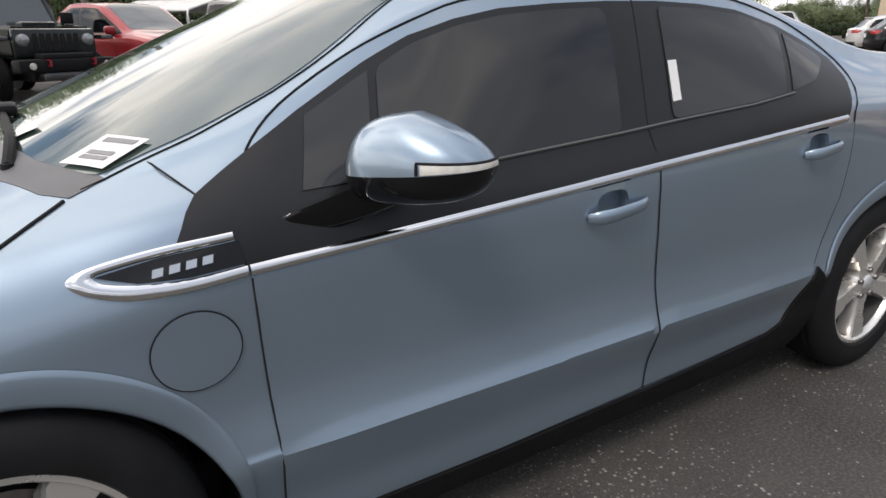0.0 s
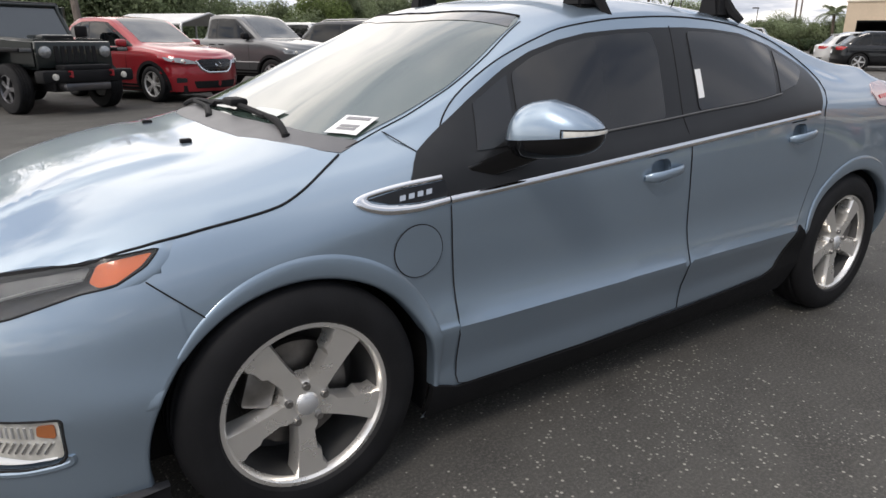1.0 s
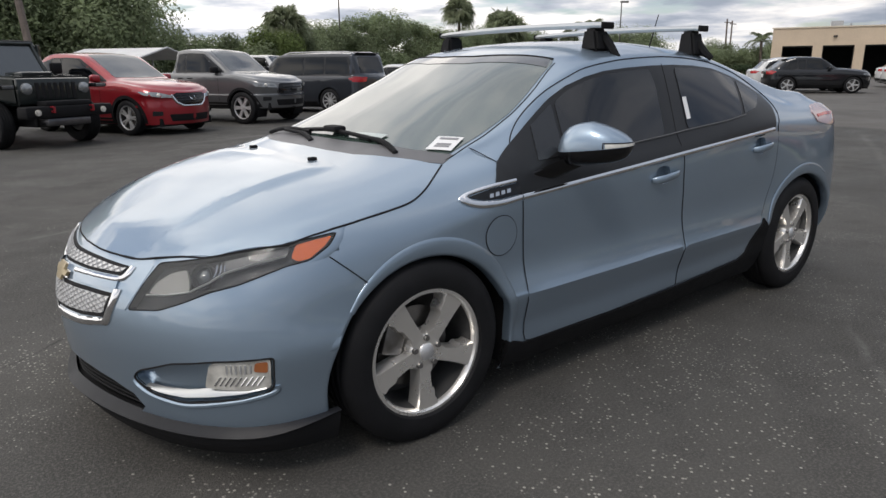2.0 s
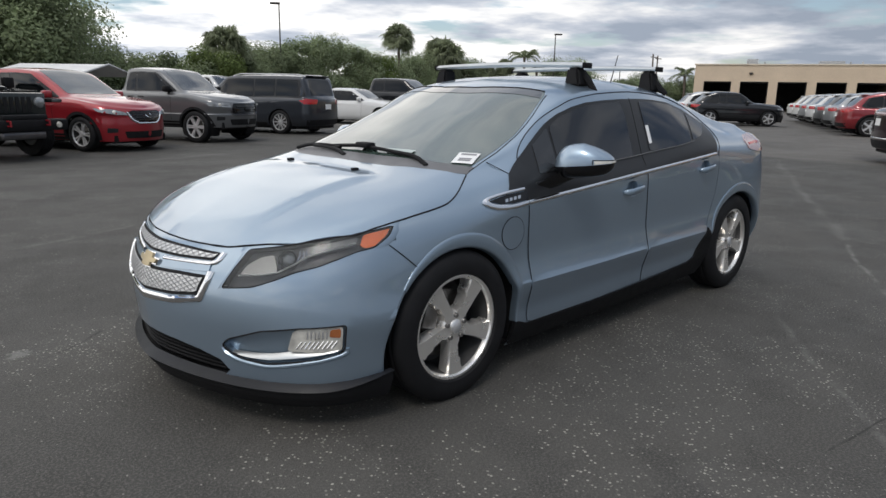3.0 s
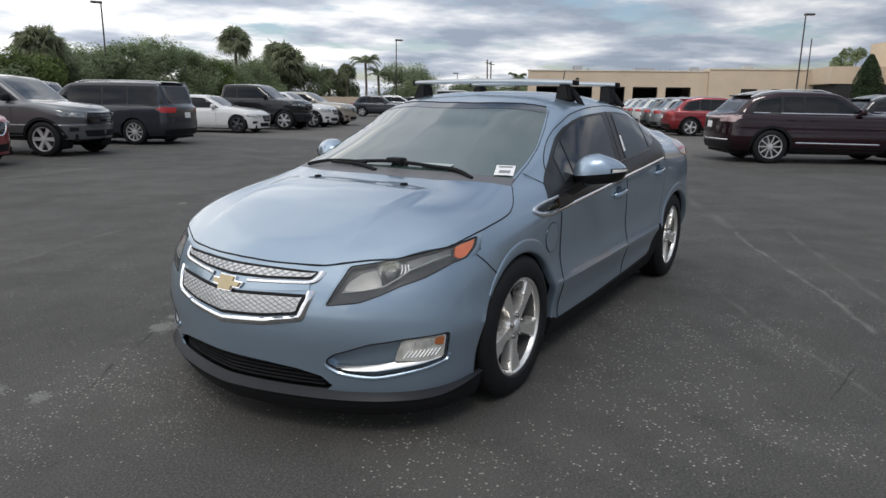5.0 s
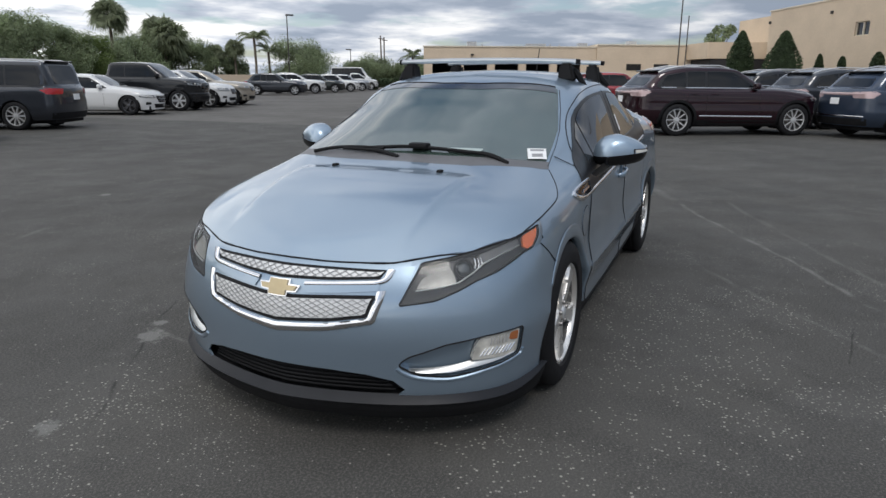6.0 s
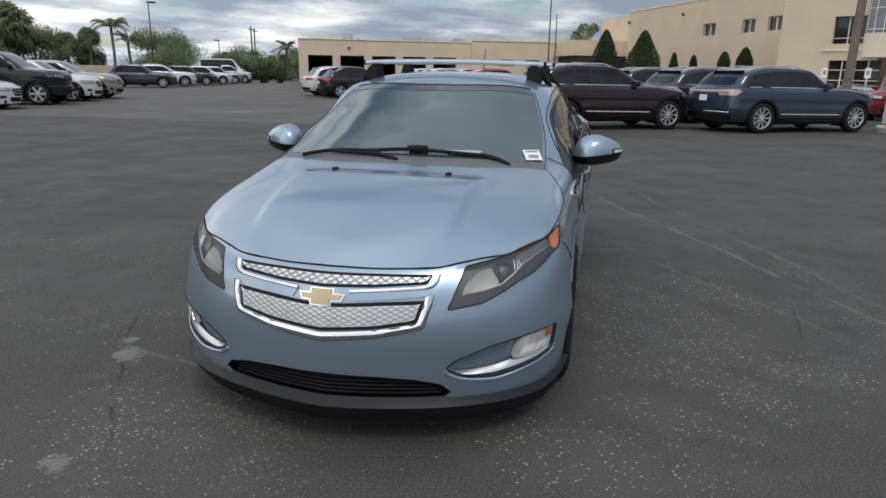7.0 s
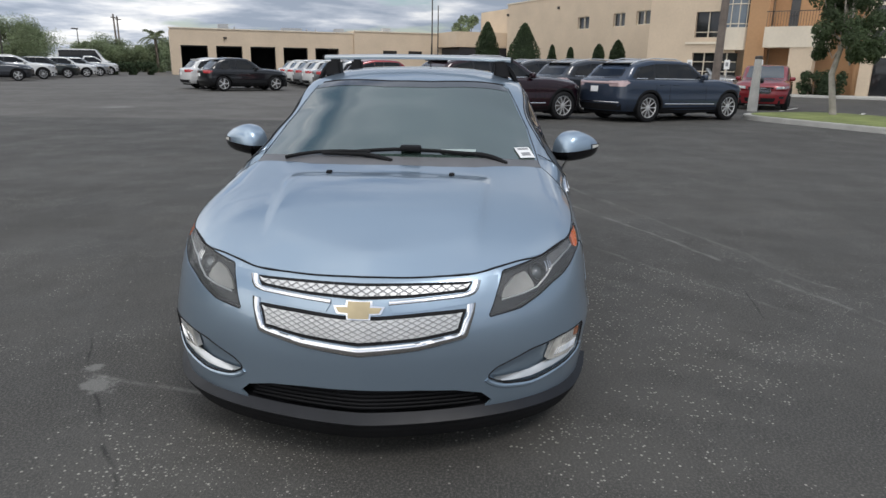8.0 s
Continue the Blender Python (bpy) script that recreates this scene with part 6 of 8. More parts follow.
        part("side_tail_light", panel(sh, rounded([(xr - 0.42, belt - 0.05), (xr - 0.30, belt + 0.01), (xr - 0.07, belt - 0.01), (xr - 0.07, belt - 0.15), (xr - 0.25, belt - 0.14)], 0.02), SIDE[-s], 0.006, 0.012, 0.06), M_RED_LENS if not bright else M_TAIL, car, smooth=40)
    if bright:
        part("tail_lamp_bar", ribbon(sh, resample([(-hw * 0.8, belt - 0.085), (hw * 0.8, belt - 0.085)], 20), resample([(-hw * 0.8, belt - 0.025), (hw * 0.8, belt - 0.025)], 20), BACK, CROWN), M_TAIL, car, "full-width red lamp bar", 40)
        part("bumper_chrome", ribbon(sh, resample([(-hw * 0.85, gc + 0.27), (hw * 0.85, gc + 0.27)], 20), resample([(-hw * 0.85, gc + 0.30), (hw * 0.85, gc + 0.30)], 20), BACK, CROWN), M_CHROME, car, "chrome bumper strip", 40)
    if face == "wide":
        ol = [(-hw * 0.50, hood - 0.185), (-hw * 0.40, hood - 0.33), (-hw * 0.26, hood - 0.40), (hw * 0.26, hood - 0.40), (hw * 0.40, hood - 0.33), (hw * 0.50, hood - 0.185)]
        part("grille", panel(sh, rounded([*ol, (hw * 0.36, hood - 0.135), (-hw * 0.36, hood - 0.135)], 0.03), FRONT, 0.006, 0.01, 0.06), M_GLOSSBLACK, car, "black mesh grille", 40)
        inner = [(y * 0.93, z + 0.028) for y, z in ol]
        part("grille_chrome", ribbon(sh, resample(ol, 30), resample(inner, 30), FRONT, [(0, -0.004), (0, 0.012), (0.5, 0.022), (1, 0.012), (1, -0.004)]), M_CHROME, car, "chrome grille wing", 40)
        eye, nrm = sh.cast(0.0, hood - 0.235, FRONT)
        part("badge", lathe([(0.070, 0.004), (0.078, 0.016), (0.086, 0.004)], 24), M_CHROME, car, "oval chrome badge", 40, at=Matrix.Translation(eye + nrm * 0.008) @ nrm.to_track_quat("Z", "Y").to_matrix().to_4x4() @ Matrix.Diagonal((0.78, 1, 1, 1)))
        bars, lo_z, pitch = 4, hood - 0.17, 0.05
    elif kind == "truck":
        ol = rounded([(-hw * 0.47, hood - 0.40), (-hw * 0.52, hood - 0.27), (-hw * 0.47, hood - 0.13), (hw * 0.47, hood - 0.13), (hw * 0.52, hood - 0.27), (hw * 0.47, hood - 0.40)], 0.05)
        part("grille", panel(sh, ol, FRONT, 0.006, 0.01, 0.08), M_GLOSSBLACK, car, "black grille", 40)
        part("grille_frame", seam(sh, ol, FRONT, 0.014, 0.010, closed=True, cell=0.08), M_DARKALLOY, car, smooth=40)
        part("badge", lathe([(0.001, 0.012), (0.10, 0.010), (0.115, 0.0)], 24), M_SATIN, car, "dark oval badge", 40, at=Matrix.Translation(sh.cast(0, hood - 0.265, FRONT)[0] - X * 0.018) @ Matrix.Rotation(radians(-90), 4, "Y") @ Matrix.Diagonal((0.42, 1, 1, 1)))
        bars, lo_z, pitch = 2, hood - 0.21, 0.11
    else:
        part("grille", panel(sh, rounded([(-hw * 0.34, hood - 0.38), (-hw * 0.46, hood - 0.15), (hw * 0.46, hood - 0.15), (hw * 0.34, hood - 0.38)], 0.04), FRONT, 0.006, 0.01, 0.08), M_GLOSSBLACK, car, smooth=40)
        bars, lo_z, pitch = 3, hood - 0.20, 0.055
    for i in range(bars):
        z = lo_z - pitch * i
        part("grille_bar", seam(sh, [(-hw * 0.36, z), (hw * 0.36, z)], FRONT, 0.006 if kind != "truck" else 0.018, 0.008, cell=0.15), M_SATIN if kind == "truck" or face else M_CHROME, car, smooth=40)
    part("lower_intake", panel(sh, rounded([(-hw * 0.5, gc + 0.06), (-hw * 0.55, gc + 0.20), (hw * 0.55, gc + 0.20), (hw * 0.5, gc + 0.06)], 0.03), FRONT, 0.004, 0.01, 0.1), M_BLACK, car)
    part("rear_bumper_trim", panel(sh, [(-hw * 0.86, gc + 0.08), (-hw * 0.9, gc + 0.24), (hw * 0.9, gc + 0.24), (hw * 0.86, gc + 0.08)], BACK, 0.008, 0.012, 0.12), M_BLACK, car)
    part("number_plate", panel(sh, [(-0.15, belt - 0.30), (-0.15, belt - 0.15), (0.15, belt - 0.15), (0.15, belt - 0.30)], BACK, 0.012, 0.012, 0.1), M_WHITE, car)
    part("underbody", box(-fo + 0.25, -hw * 0.72, gc - 0.04, xr - 0.25, hw * 0.72, gc + 0.12), M_BLACK, car)
    car.matrix_basis = Matrix.Translation((at[0], at[1], 0)) @ Matrix.Rotation(radians(heading + 180), 4, "Z")
    return car


def from_rear_right(p, heading, wb, hw=0.95):
    """The front axle's middle, from where the outer face of the rear right wheel stands."""
    h = radians(heading)
    f, l = Vector((math.cos(h), math.sin(h))), Vector((-math.sin(h), math.cos(h)))
    q = Vector(p) + f * wb + l * (hw - 0.02)
    return (q.x, q.y)


def from_front_right(p, heading, hw=0.95):
    h = radians(heading)
    q = Vector(p) + Vector((-math.sin(h), math.cos(h))) * (hw - 0.02)
    return (q.x, q.y)


P_RED = paint("deep_red_paint", (0.30, 0.012, 0.020), 0.35)
P_GREEN = paint("dark_grey_green_paint", (0.020, 0.025, 0.024), 0.2)
P_GREY = paint("magnetic_grey_paint", (0.120, 0.124, 0.128), 0.45)
P_SLATE = paint("dark_slate_paint", (0.034, 0.038, 0.046), 0.4)
P_WHITE = paint("pearl_white_paint", (0.62, 0.62, 0.61), 0.0)
P_BLACK = paint("black_paint", (0.012, 0.013, 0.015), 0.1)
P_BEIGE = paint("champagne_beige_paint", (0.32, 0.29, 0.24), 0.35)
P_BURGUNDY = paint("burgundy_paint", (0.017, 0.0035, 0.0075), 0.3)
P_NAVY = paint("navy_blue_paint", (0.032, 0.046, 0.074), 0.4)
P_SILVER = paint("silver_paint", (0.30, 0.31, 0.32), 0.6)
P_CRIMSON = paint("crimson_paint", (0.22, 0.010, 0.016), 0.3)
HEAD = -65.0

AVI = dict(L=5.06, hw=1.0, H=1.67, wb=3.02, fo=0.92, hood=1.04, cowl=1.15, belt=1.10, cx=0.66, rx0=1.58, rx1=3.42, tail=0.46, wr=0.39, gc=0.25, wheel_style=(10, 0.026, False), rails=True, bright=True)
NAUT = dict(L=4.82, hw=0.96, H=1.64, wb=2.85, fo=0.95, hood=0.98, cowl=1.10, belt=1.02, cx=0.62, rx0=1.42, rx1=3.05, tail=0.52, wr=0.37, gc=0.25, rails=False)
PICK = dict(hw=0.93, H=1.80, wb=3.22, fo=0.90, L=5.35, hood=1.08, cowl=1.20, belt=1.18, cx=0.40, rx0=1.26, rx1=2.15, tail=0.22, tailz=1.20, wr=0.385, gc=0.38, kind="truck", wheel_style=(6, 0.085, False))



def off_roader(at, heading):
    """A boxy off-road car: upright slotted grille, round lamps, flat wings and a steel bumper."""
    car = tagged(new("off_road_car"), "dark grey-green boxy off-road car with black steel bumper", "car", "cars in the parking lot")
    hw = 0.78
    part("tub", box(0.55, -0.80, 0.55, 3.45, 0.80, 1.22, 0.04), P_GREEN, car, smooth=40)
    h = box(-0.52, -0.5, 0.72, 0.75, 0.5, 1.20, 0.0)
    for v in h.verts:
        t = (v.co.x + 0.52) / 1.27
        v.co.y *= 1.30 + 0.24 * t
        v.co.z += 0.06 * t if v.co.z > 1 else 0.0
    bmesh.ops.bevel(h, geom=h.edges[:], offset=0.05, segments=3, affect="EDGES")
    part("bonnet", h, P_GREEN, car, smooth=40)
    part("bonnet_scoop", box(-0.15, -0.28, 1.20, 0.35, 0.28, 1.275, 0.03), P_GREEN, car, smooth=40)
    part("scoop_mouth", box(-0.158, -0.24, 1.215, -0.12, 0.24, 1.255, 0.008), M_SEAM, car)
    g = part("grille", box(-0.58, -0.66, 0.74, -0.50, 0.66, 1.17, 0.03), P_GREEN, car, "upright body-colour grille", 40)
    for i in range(7):
        y = -0.33 + 0.11 * i
        part("slot", box(-0.590, y - 0.034, 0.82, -0.575, y + 0.034, 1.10, 0.012), M_SEAM, g)
    for s in (-1, 1):
        hl = part("headlight", lathe([(0.001, -0.04), (0.06, -0.035), (0.095, -0.01), (0.10, 0.02), (0.115, 0.025), (0.115, 0.05)], 20), M_HEADLENS, car, "round headlight", 40, at=Matrix.Translation((-0.60, s * 0.52, 1.0)) @ Matrix.Rotation(radians(90), 4, "Y"))
        part("wing", box(-0.62, s * 0.84 - 0.13, 1.0, 0.58, s * 0.84 + 0.13, 1.07, 0.025), M_BLACK, car, "flat black wing", 40)
        part("wing_drop", box(0.42, s * 0.84 - 0.13, 0.62, 0.55, s * 0.84 + 0.13, 1.02, 0.03), M_BLACK, car, smooth=40)
        part("rear_wing", box(2.05, s * 0.84 - 0.13, 0.98, 3.0, s * 0.84 + 0.13, 1.05, 0.025), M_BLACK, car, smooth=40)
        part("wing_lamp", box(-0.64, s * 0.84 - 0.09, 1.01, -0.60, s * 0.84 + 0.09, 1.06, 0.01), M_SMOKE, car)
        part("door_gap", tube([(0.80, s * 0.803, 1.2), (0.80, s * 0.803, 0.62)], 0.006, 6), M_SEAM, car)
        part("door_gap", tube([(1.85, s * 0.803, 1.2), (1.85, s * 0.803, 0.62)], 0.006, 6), M_SEAM, car)
        part("side_window", box(0.95, s * 0.745 - 0.012, 1.27, 1.75, s * 0.745 + 0.012, 1.72, 0.01), M_CARGLASS, car)
        part("side_window", box(1.90, s * 0.745 - 0.012, 1.27, 3.2, s * 0.745 + 0.012, 1.72, 0.01), M_CARGLASS, car)
        part("door_mirror", box(0.72, s * 0.98 - 0.10, 1.24, 0.84, s * 0.98 + 0.10, 1.44, 0.03), M_BLACK, car, smooth=40)
        part("tow_hook", tube([(-0.92, s * 0.36, 0.70), (-1.0, s * 0.36, 0.70), (-1.0, s * 0.36, 0.62), (-0.92, s * 0.36, 0.62)], 0.02, 6), P_RED, car, "red recovery hook", 40)
        for ax in (0.0, 2.46):
            wheel("wheel", car, (ax, s * 0.80, 0.41), 0.41, 0.26, 0.225, plain_spokes(5, 0.09), M_DARKALLOY, s, 28)
    part("roof", box(0.95, -0.74, 1.74, 3.35, 0.74, 1.84, 0.05), M_BLACK, car, "black hard top", 40)
    for x in (0.90, 1.82, 3.27):
        for s in (-1, 1):
            part("pillar", box(x - 0.05, s * 0.745 - 0.03, 1.2, x + 0.05, s * 0.745 + 0.03, 1.76, 0.01), P_GREEN, car)
    w = raw([(0.72, -0.72, 1.24), (0.72, 0.72, 1.24), (0.98, 0.66, 1.76), (0.98, -0.66, 1.76), (0.76, -0.72, 1.24), (0.76, 0.72, 1.24), (1.02, 0.66, 1.76), (1.02, -0.66, 1.76)], [[3, 2, 1, 0], [4, 5, 6, 7], [0, 1, 5, 4], [2, 3, 7, 6], [1, 2, 6, 5], [3, 0, 4, 7]])
    part("windscreen", w, M_GREY_GLASS, car)
    part("screen_frame", join(*[tube(p, 0.035, 8) for p in ([(0.71, -0.74, 1.22), (0.71, 0.74, 1.22)], [(0.97, -0.68, 1.78), (0.97, 0.68, 1.78)], [(0.71, -0.74, 1.22), (0.97, -0.68, 1.78)], [(0.71, 0.74, 1.22), (0.97, 0.68, 1.78)])]), P_GREEN, car, smooth=50)
    part("front_bumper", box(-0.93, -0.80, 0.52, -0.66, 0.80, 0.72, 0.04), M_BLACK, car, "black steel bumper", 40)
    part("winch_tray", box(-0.90, -0.42, 0.70, -0.62, 0.42, 0.80, 0.03), M_BLACK, car, smooth=40)
    for s in (-1, 1):
        part("fog_lamp", lathe([(0.001, -0.02), (0.05, -0.015), (0.06, 0.02)], 14), M_CLEAR_LENS, car, smooth=40, at=Matrix.Translation((-0.93, s * 0.60, 0.62)) @ Matrix.Rotation(radians(90), 4, "Y"))
    part("skid_plate", box(-0.85, -0.40, 0.38, -0.55, 0.40, 0.52, 0.03), M_DARKALLOY, car, smooth=40)
    part("chassis", box(-0.6, -0.45, 0.36, 3.3, 0.45, 0.62, 0.02), M_BLACK, car)
    part("axle", tube([(0, -0.7, 0.41), (0, 0.7, 0.41)], 0.05, 8), M_BLACK, car)
    car.matrix_basis = Matrix.Translation((at[0], at[1], 0)) @ Matrix.Rotation(radians(heading + 180), 4, "Z")
    return car


off_roader((0.55, 11.4), HEAD)
vehicle("red_suv", "bright red compact SUV with mesh grille", "car", P_RED, (3.0, 12.5), HEAD, L=4.54, hw=0.92, H=1.67, wb=2.70, fo=0.93, hood=0.97, cowl=1.10, belt=1.03, cx=0.42, rx0=1.45, rx1=2.75, tail=0.60, wr=0.355, gc=0.22, wheel_style=(5, 0.03, True), face="wide")
vehicle("pickup_truck", "grey double-cab pickup truck with black grille", "pickup truck", P_GREY, (5.9, 13.7), HEAD, **PICK)
vehicle("minivan", "dark slate minivan parked tail out", "minivan", P_SLATE, (8.2, 18.6), HEAD + 180, L=5.11, hw=0.99, H=1.75, wb=3.06, fo=0.93, hood=0.98, cowl=1.10, belt=1.05, cx=0.2, rx0=1.10, rx1=3.75, tail=0.30, wr=0.36, gc=0.2, kind="van", wheel_style=(10, 0.035, False), rails=True)
vehicle("white_sedan", "white sports sedan with dark spindle grille", "car", P_WHITE, from_front_right((14.9, 18.5), HEAD, 0.92), HEAD, L=4.85, hw=0.92, H=1.44, wb=2.85, fo=0.92, hood=0.82, cowl=0.98, belt=0.90, cx=0.55, rx0=1.4, rx1=2.55, tail=0.65, tailz=1.04, wr=0.345, gc=0.19, kind="sedan", wheel_style=(5, 0.05, True), rim_mat=M_DARKALLOY, black_clad=False)
vehicle("black_pickup", "black full-size pickup truck", "pickup truck", P_BLACK, from_front_right((18.1, 19.3), HEAD, 1.02), HEAD, **{**PICK, "hw": 1.02, "H": 1.92, "wb": 3.74, "L": 5.88, "hood": 1.22, "cowl": 1.30, "belt": 1.28, "rx1": 2.7, "tailz": 1.3, "wr": 0.41})
vehicle("white_suv", "white mid-size SUV between two others", "car", P_WHITE, from_front_right((20.9, 20.3), HEAD), HEAD, **NAUT)
vehicle("beige_suv", "champagne beige full-size SUV", "car", P_BEIGE, from_front_right((23.4, 21.2), HEAD), HEAD, **{**AVI, "wheel_style": (5, 0.09, False), "rails": False})
# the row further off
for i, (nm, lb, pm, spec, px, py) in enumerate([
    ("slate_suv", "dark slate SUV", P_SLATE, NAUT, 41.4, 30.4), ("white_suv", "white full-size SUV", P_WHITE, AVI, 46.2, 31.8), ("dark_suv", "dark green-grey SUV", P_GREEN, NAUT, 50.5, 32.6),
    ("white_suv", "white mid-size SUV", P_WHITE, NAUT, 54.5, 33.4), ("silver_suv", "silver SUV", P_SILVER, NAUT, 58.5, 34.5), ("white_pickup", "white pickup truck", P_WHITE, PICK, 63, 36)]):
    vehicle(nm, lb + " parked in the far row", "car", pm, (px, py), HEAD + 8, group="far row of parked cars", **spec)
# the row across the lane
vehicle("black_suv", "black mid-size SUV standing in the lane", "car", P_BLACK, from_rear_right((30.7, 12.4), -52, 2.72, 0.94), -52, **{**NAUT, "wb": 2.72, "L": 4.6, "rx1": 2.8, "tail": 0.6})
vehicle("white_suv", "white SUV half hidden behind a black one", "car", P_WHITE, from_rear_right((32.85, 14.05), -52, 2.72, 0.94), -52, **NAUT)
vehicle("red_suv", "crimson SUV seen from its tail", "car", P_CRIMSON, from_rear_right((26.9, 4.5), HEAD, 2.85), HEAD, **NAUT)
for i, pm in enumerate((P_SILVER, P_GREY, P_WHITE, P_SILVER, P_WHITE, P_WHITE)):
    vehicle("parked_suv", "parked SUV seen from its tail", "car", pm, from_rear_right((29.7 + 2.75 * i, 5.8 + 1.28 * i), HEAD, 2.85), HEAD, group="row of parked SUVs", **NAUT)
vehicle("burgundy_suv", "burgundy three-row SUV with chrome sill strip", "car", P_BURGUNDY, from_rear_right((14.6, -0.1), HEAD + 4, 3.02, 1.0), HEAD + 4, **AVI)
vehicle("grey_suv", "grey three-row SUV parked beside a navy one", "car", P_SLATE, from_rear_right((18.9, -3.8), HEAD + 4, 3.02, 1.0), HEAD + 4, **AVI)
vehicle("black_suv", "black three-row SUV mostly hidden behind others", "car", P_BLACK, from_rear_right((22.0, -2.4), HEAD + 4, 3.02, 1.0), HEAD + 4, **AVI)
vehicle("navy_suv", "navy blue three-row SUV with full-width tail lamp", "car", P_NAVY, from_rear_right((15.7, -5.0), HEAD + 4, 3.02, 1.0), HEAD + 4, **AVI)
vehicle("red_crossover", "small red crossover beyond the grass strip", "car", P_CRIMSON, (23.3, -11.0), 155, **{**NAUT, "L": 4.4, "wb": 2.6, "rx1": 2.7})
vehicle("silver_suv", "silver SUV parked near the building", "car", P_SILVER, (41.5, -16.2), 200, **NAUT)



# ---- ground, kerb, lawn ----
ROW = Vector((0.906, 0.423))      # the way the parking rows run
FWD = Vector((0.423, -0.906))     # the way the parked cars face


def lot(s, f, z=0.0, o=(17.9, -8.07)):
    """A place from metres along the rows and across them."""
    p = Vector(o) + ROW * s + FWD * f
    return (p.x, p.y, z)


g = bmesh.new()
bmesh.ops.create_grid(g, x_segments=60, y_segments=60, size=700)
tagged(part("ground", g, M_ASPHALT), "dark weathered asphalt parking lot", "ground", kind="structure")


def prism(outline, z0, z1, bevel=0.0):
    n = len(outline)
    bm = raw([(*p[:2], z0) for p in outline] + [(*p[:2], z1) for p in outline], [list(range(n))[::-1], list(range(n, 2 * n))] + [[i, (i + 1) % n, n + (i + 1) % n, n + i] for i in range(n)])
    bmesh.ops.recalc_face_normals(bm, faces=bm.faces)
    if bevel:
        bmesh.ops.bevel(bm, geom=[e for e in bm.edges if all(abs(v.co.z - z1) < 1e-5 for v in e.verts)], offset=bevel, segments=2, affect="EDGES")
    return bm


isl = rounded([lot(0.4, 0)[:2], lot(-40, 0)[:2], lot(-40, 4.2)[:2], lot(0.4, 4.2)[:2]], [1.6, 0.1, 0.1, 1.6], 8)
tagged(part("kerb", prism(isl, -0.05, 0.14, 0.02), M_CONCRETE, smooth=40), "pale concrete kerb round a grass strip", "kerb", kind="structure")
isl2 = rounded([lot(0.22, 0.18)[:2], lot(-40, 0.18)[:2], lot(-40, 4.02)[:2], lot(0.22, 4.02)[:2]], [1.5, 0.1, 0.1, 1.5], 8)
tagged(part("lawn", prism(isl2, 0.10, 0.155), M_GRASS), "strip of short green grass", "grass", kind="structure")

# ---- buildings ----
gar = tagged(new("service_building"), "long single-storey beige stucco building with dark open service bays", "building", kind="structure")


def bl(s, f, z=0.0):
    """A place from metres along the service building's front and behind it."""
    p = Vector((69.5, 32.6)) + FWD * s + ROW * f
    return (p.x, p.y, z)


def bbox(s0, f0, z0, s1, f1, z1, fn=bl):
    vs = [fn(s, f, z) for z in (z0, z1) for s, f in ((s0, f0), (s1, f0), (s1, f1), (s0, f1))]
    bm = raw(vs, [[3, 2, 1, 0], [4, 5, 6, 7], [0, 1, 5, 4], [1, 2, 6, 5], [2, 3, 7, 6], [3, 0, 4, 7]])
    bmesh.ops.recalc_face_normals(bm, faces=bm.faces)
    return bm


HG = 4.80
xs = [0.0]
for i in range(5):
    xs += [1.0 + 3.62 * i, 1.0 + 3.62 * i + 2.75]
xs.append(20.0)
for i in range(0, 12, 2):
    part("wall_pier", bbox(xs[i], 0, 0, xs[i + 1], 0.5, 3.1), M_STUCCO, gar)
for i in range(1, 10, 2):
    part("bay_door_frame", join(bbox(xs[i], 0.40, 0, xs[i] + 0.08, 0.52, 3.1), bbox(xs[i + 1] - 0.08, 0.40, 0, xs[i + 1], 0.52, 3.1), bbox(xs[i] + 0.08, 0.40, 2.95, xs[i + 1] - 0.08, 0.52, 3.1)), M_SATIN, gar)
part("wall_top", bbox(0, -0.003, 3.1, 20.0, 0.5, HG), M_STUCCO, gar)
part("parapet_cap", bbox(-0.1, -0.1, HG, 20.1, 0.6, HG + 0.12), M_STUCCO_PALE, gar)
# back wall and roof slab carry the bays' shade in their colour
part("back_wall", bbox(0.4, 12, 0, 20.0, 12.4, HG - 0.4), M_INSHADE, gar)
part("side_wall", bbox(0, 0.5, 0, 0.4, 12, HG), M_STUCCO, gar)
part("side_wall", bbox(19.6, 0.5, 0, 20.0, 12, HG), M_STUCCO, gar)
part("roof_slab", bbox(0.4, 0.5, HG - 0.5, 19.6, 12, HG - 0.3), M_INSHADE, gar)
for s, w, h in ((5.2, 1.1, 0.75), (12.3, 2.3, 0.55), (18.6, 1.0, 0.65)):
    part("roof_unit", bbox(s, 3, HG - 0.3, s + w, 4.4, HG + h), M_ROOFMETAL, gar)
for s in (7.0, 15.2, 16.3):
    part("roof_vent", tube([bl(s, 3.5, HG - 0.4), bl(s, 3.5, HG + 0.5)], 0.08, 8), M_ROOFMETAL, gar)
part("wall_lamp", box(-0.15, -0.15, -0.1, 0.15, 0.15, 0.1, 0.03, Matrix.Translation(bl(5.6, -0.12, 3.95))), M_POLE, gar)

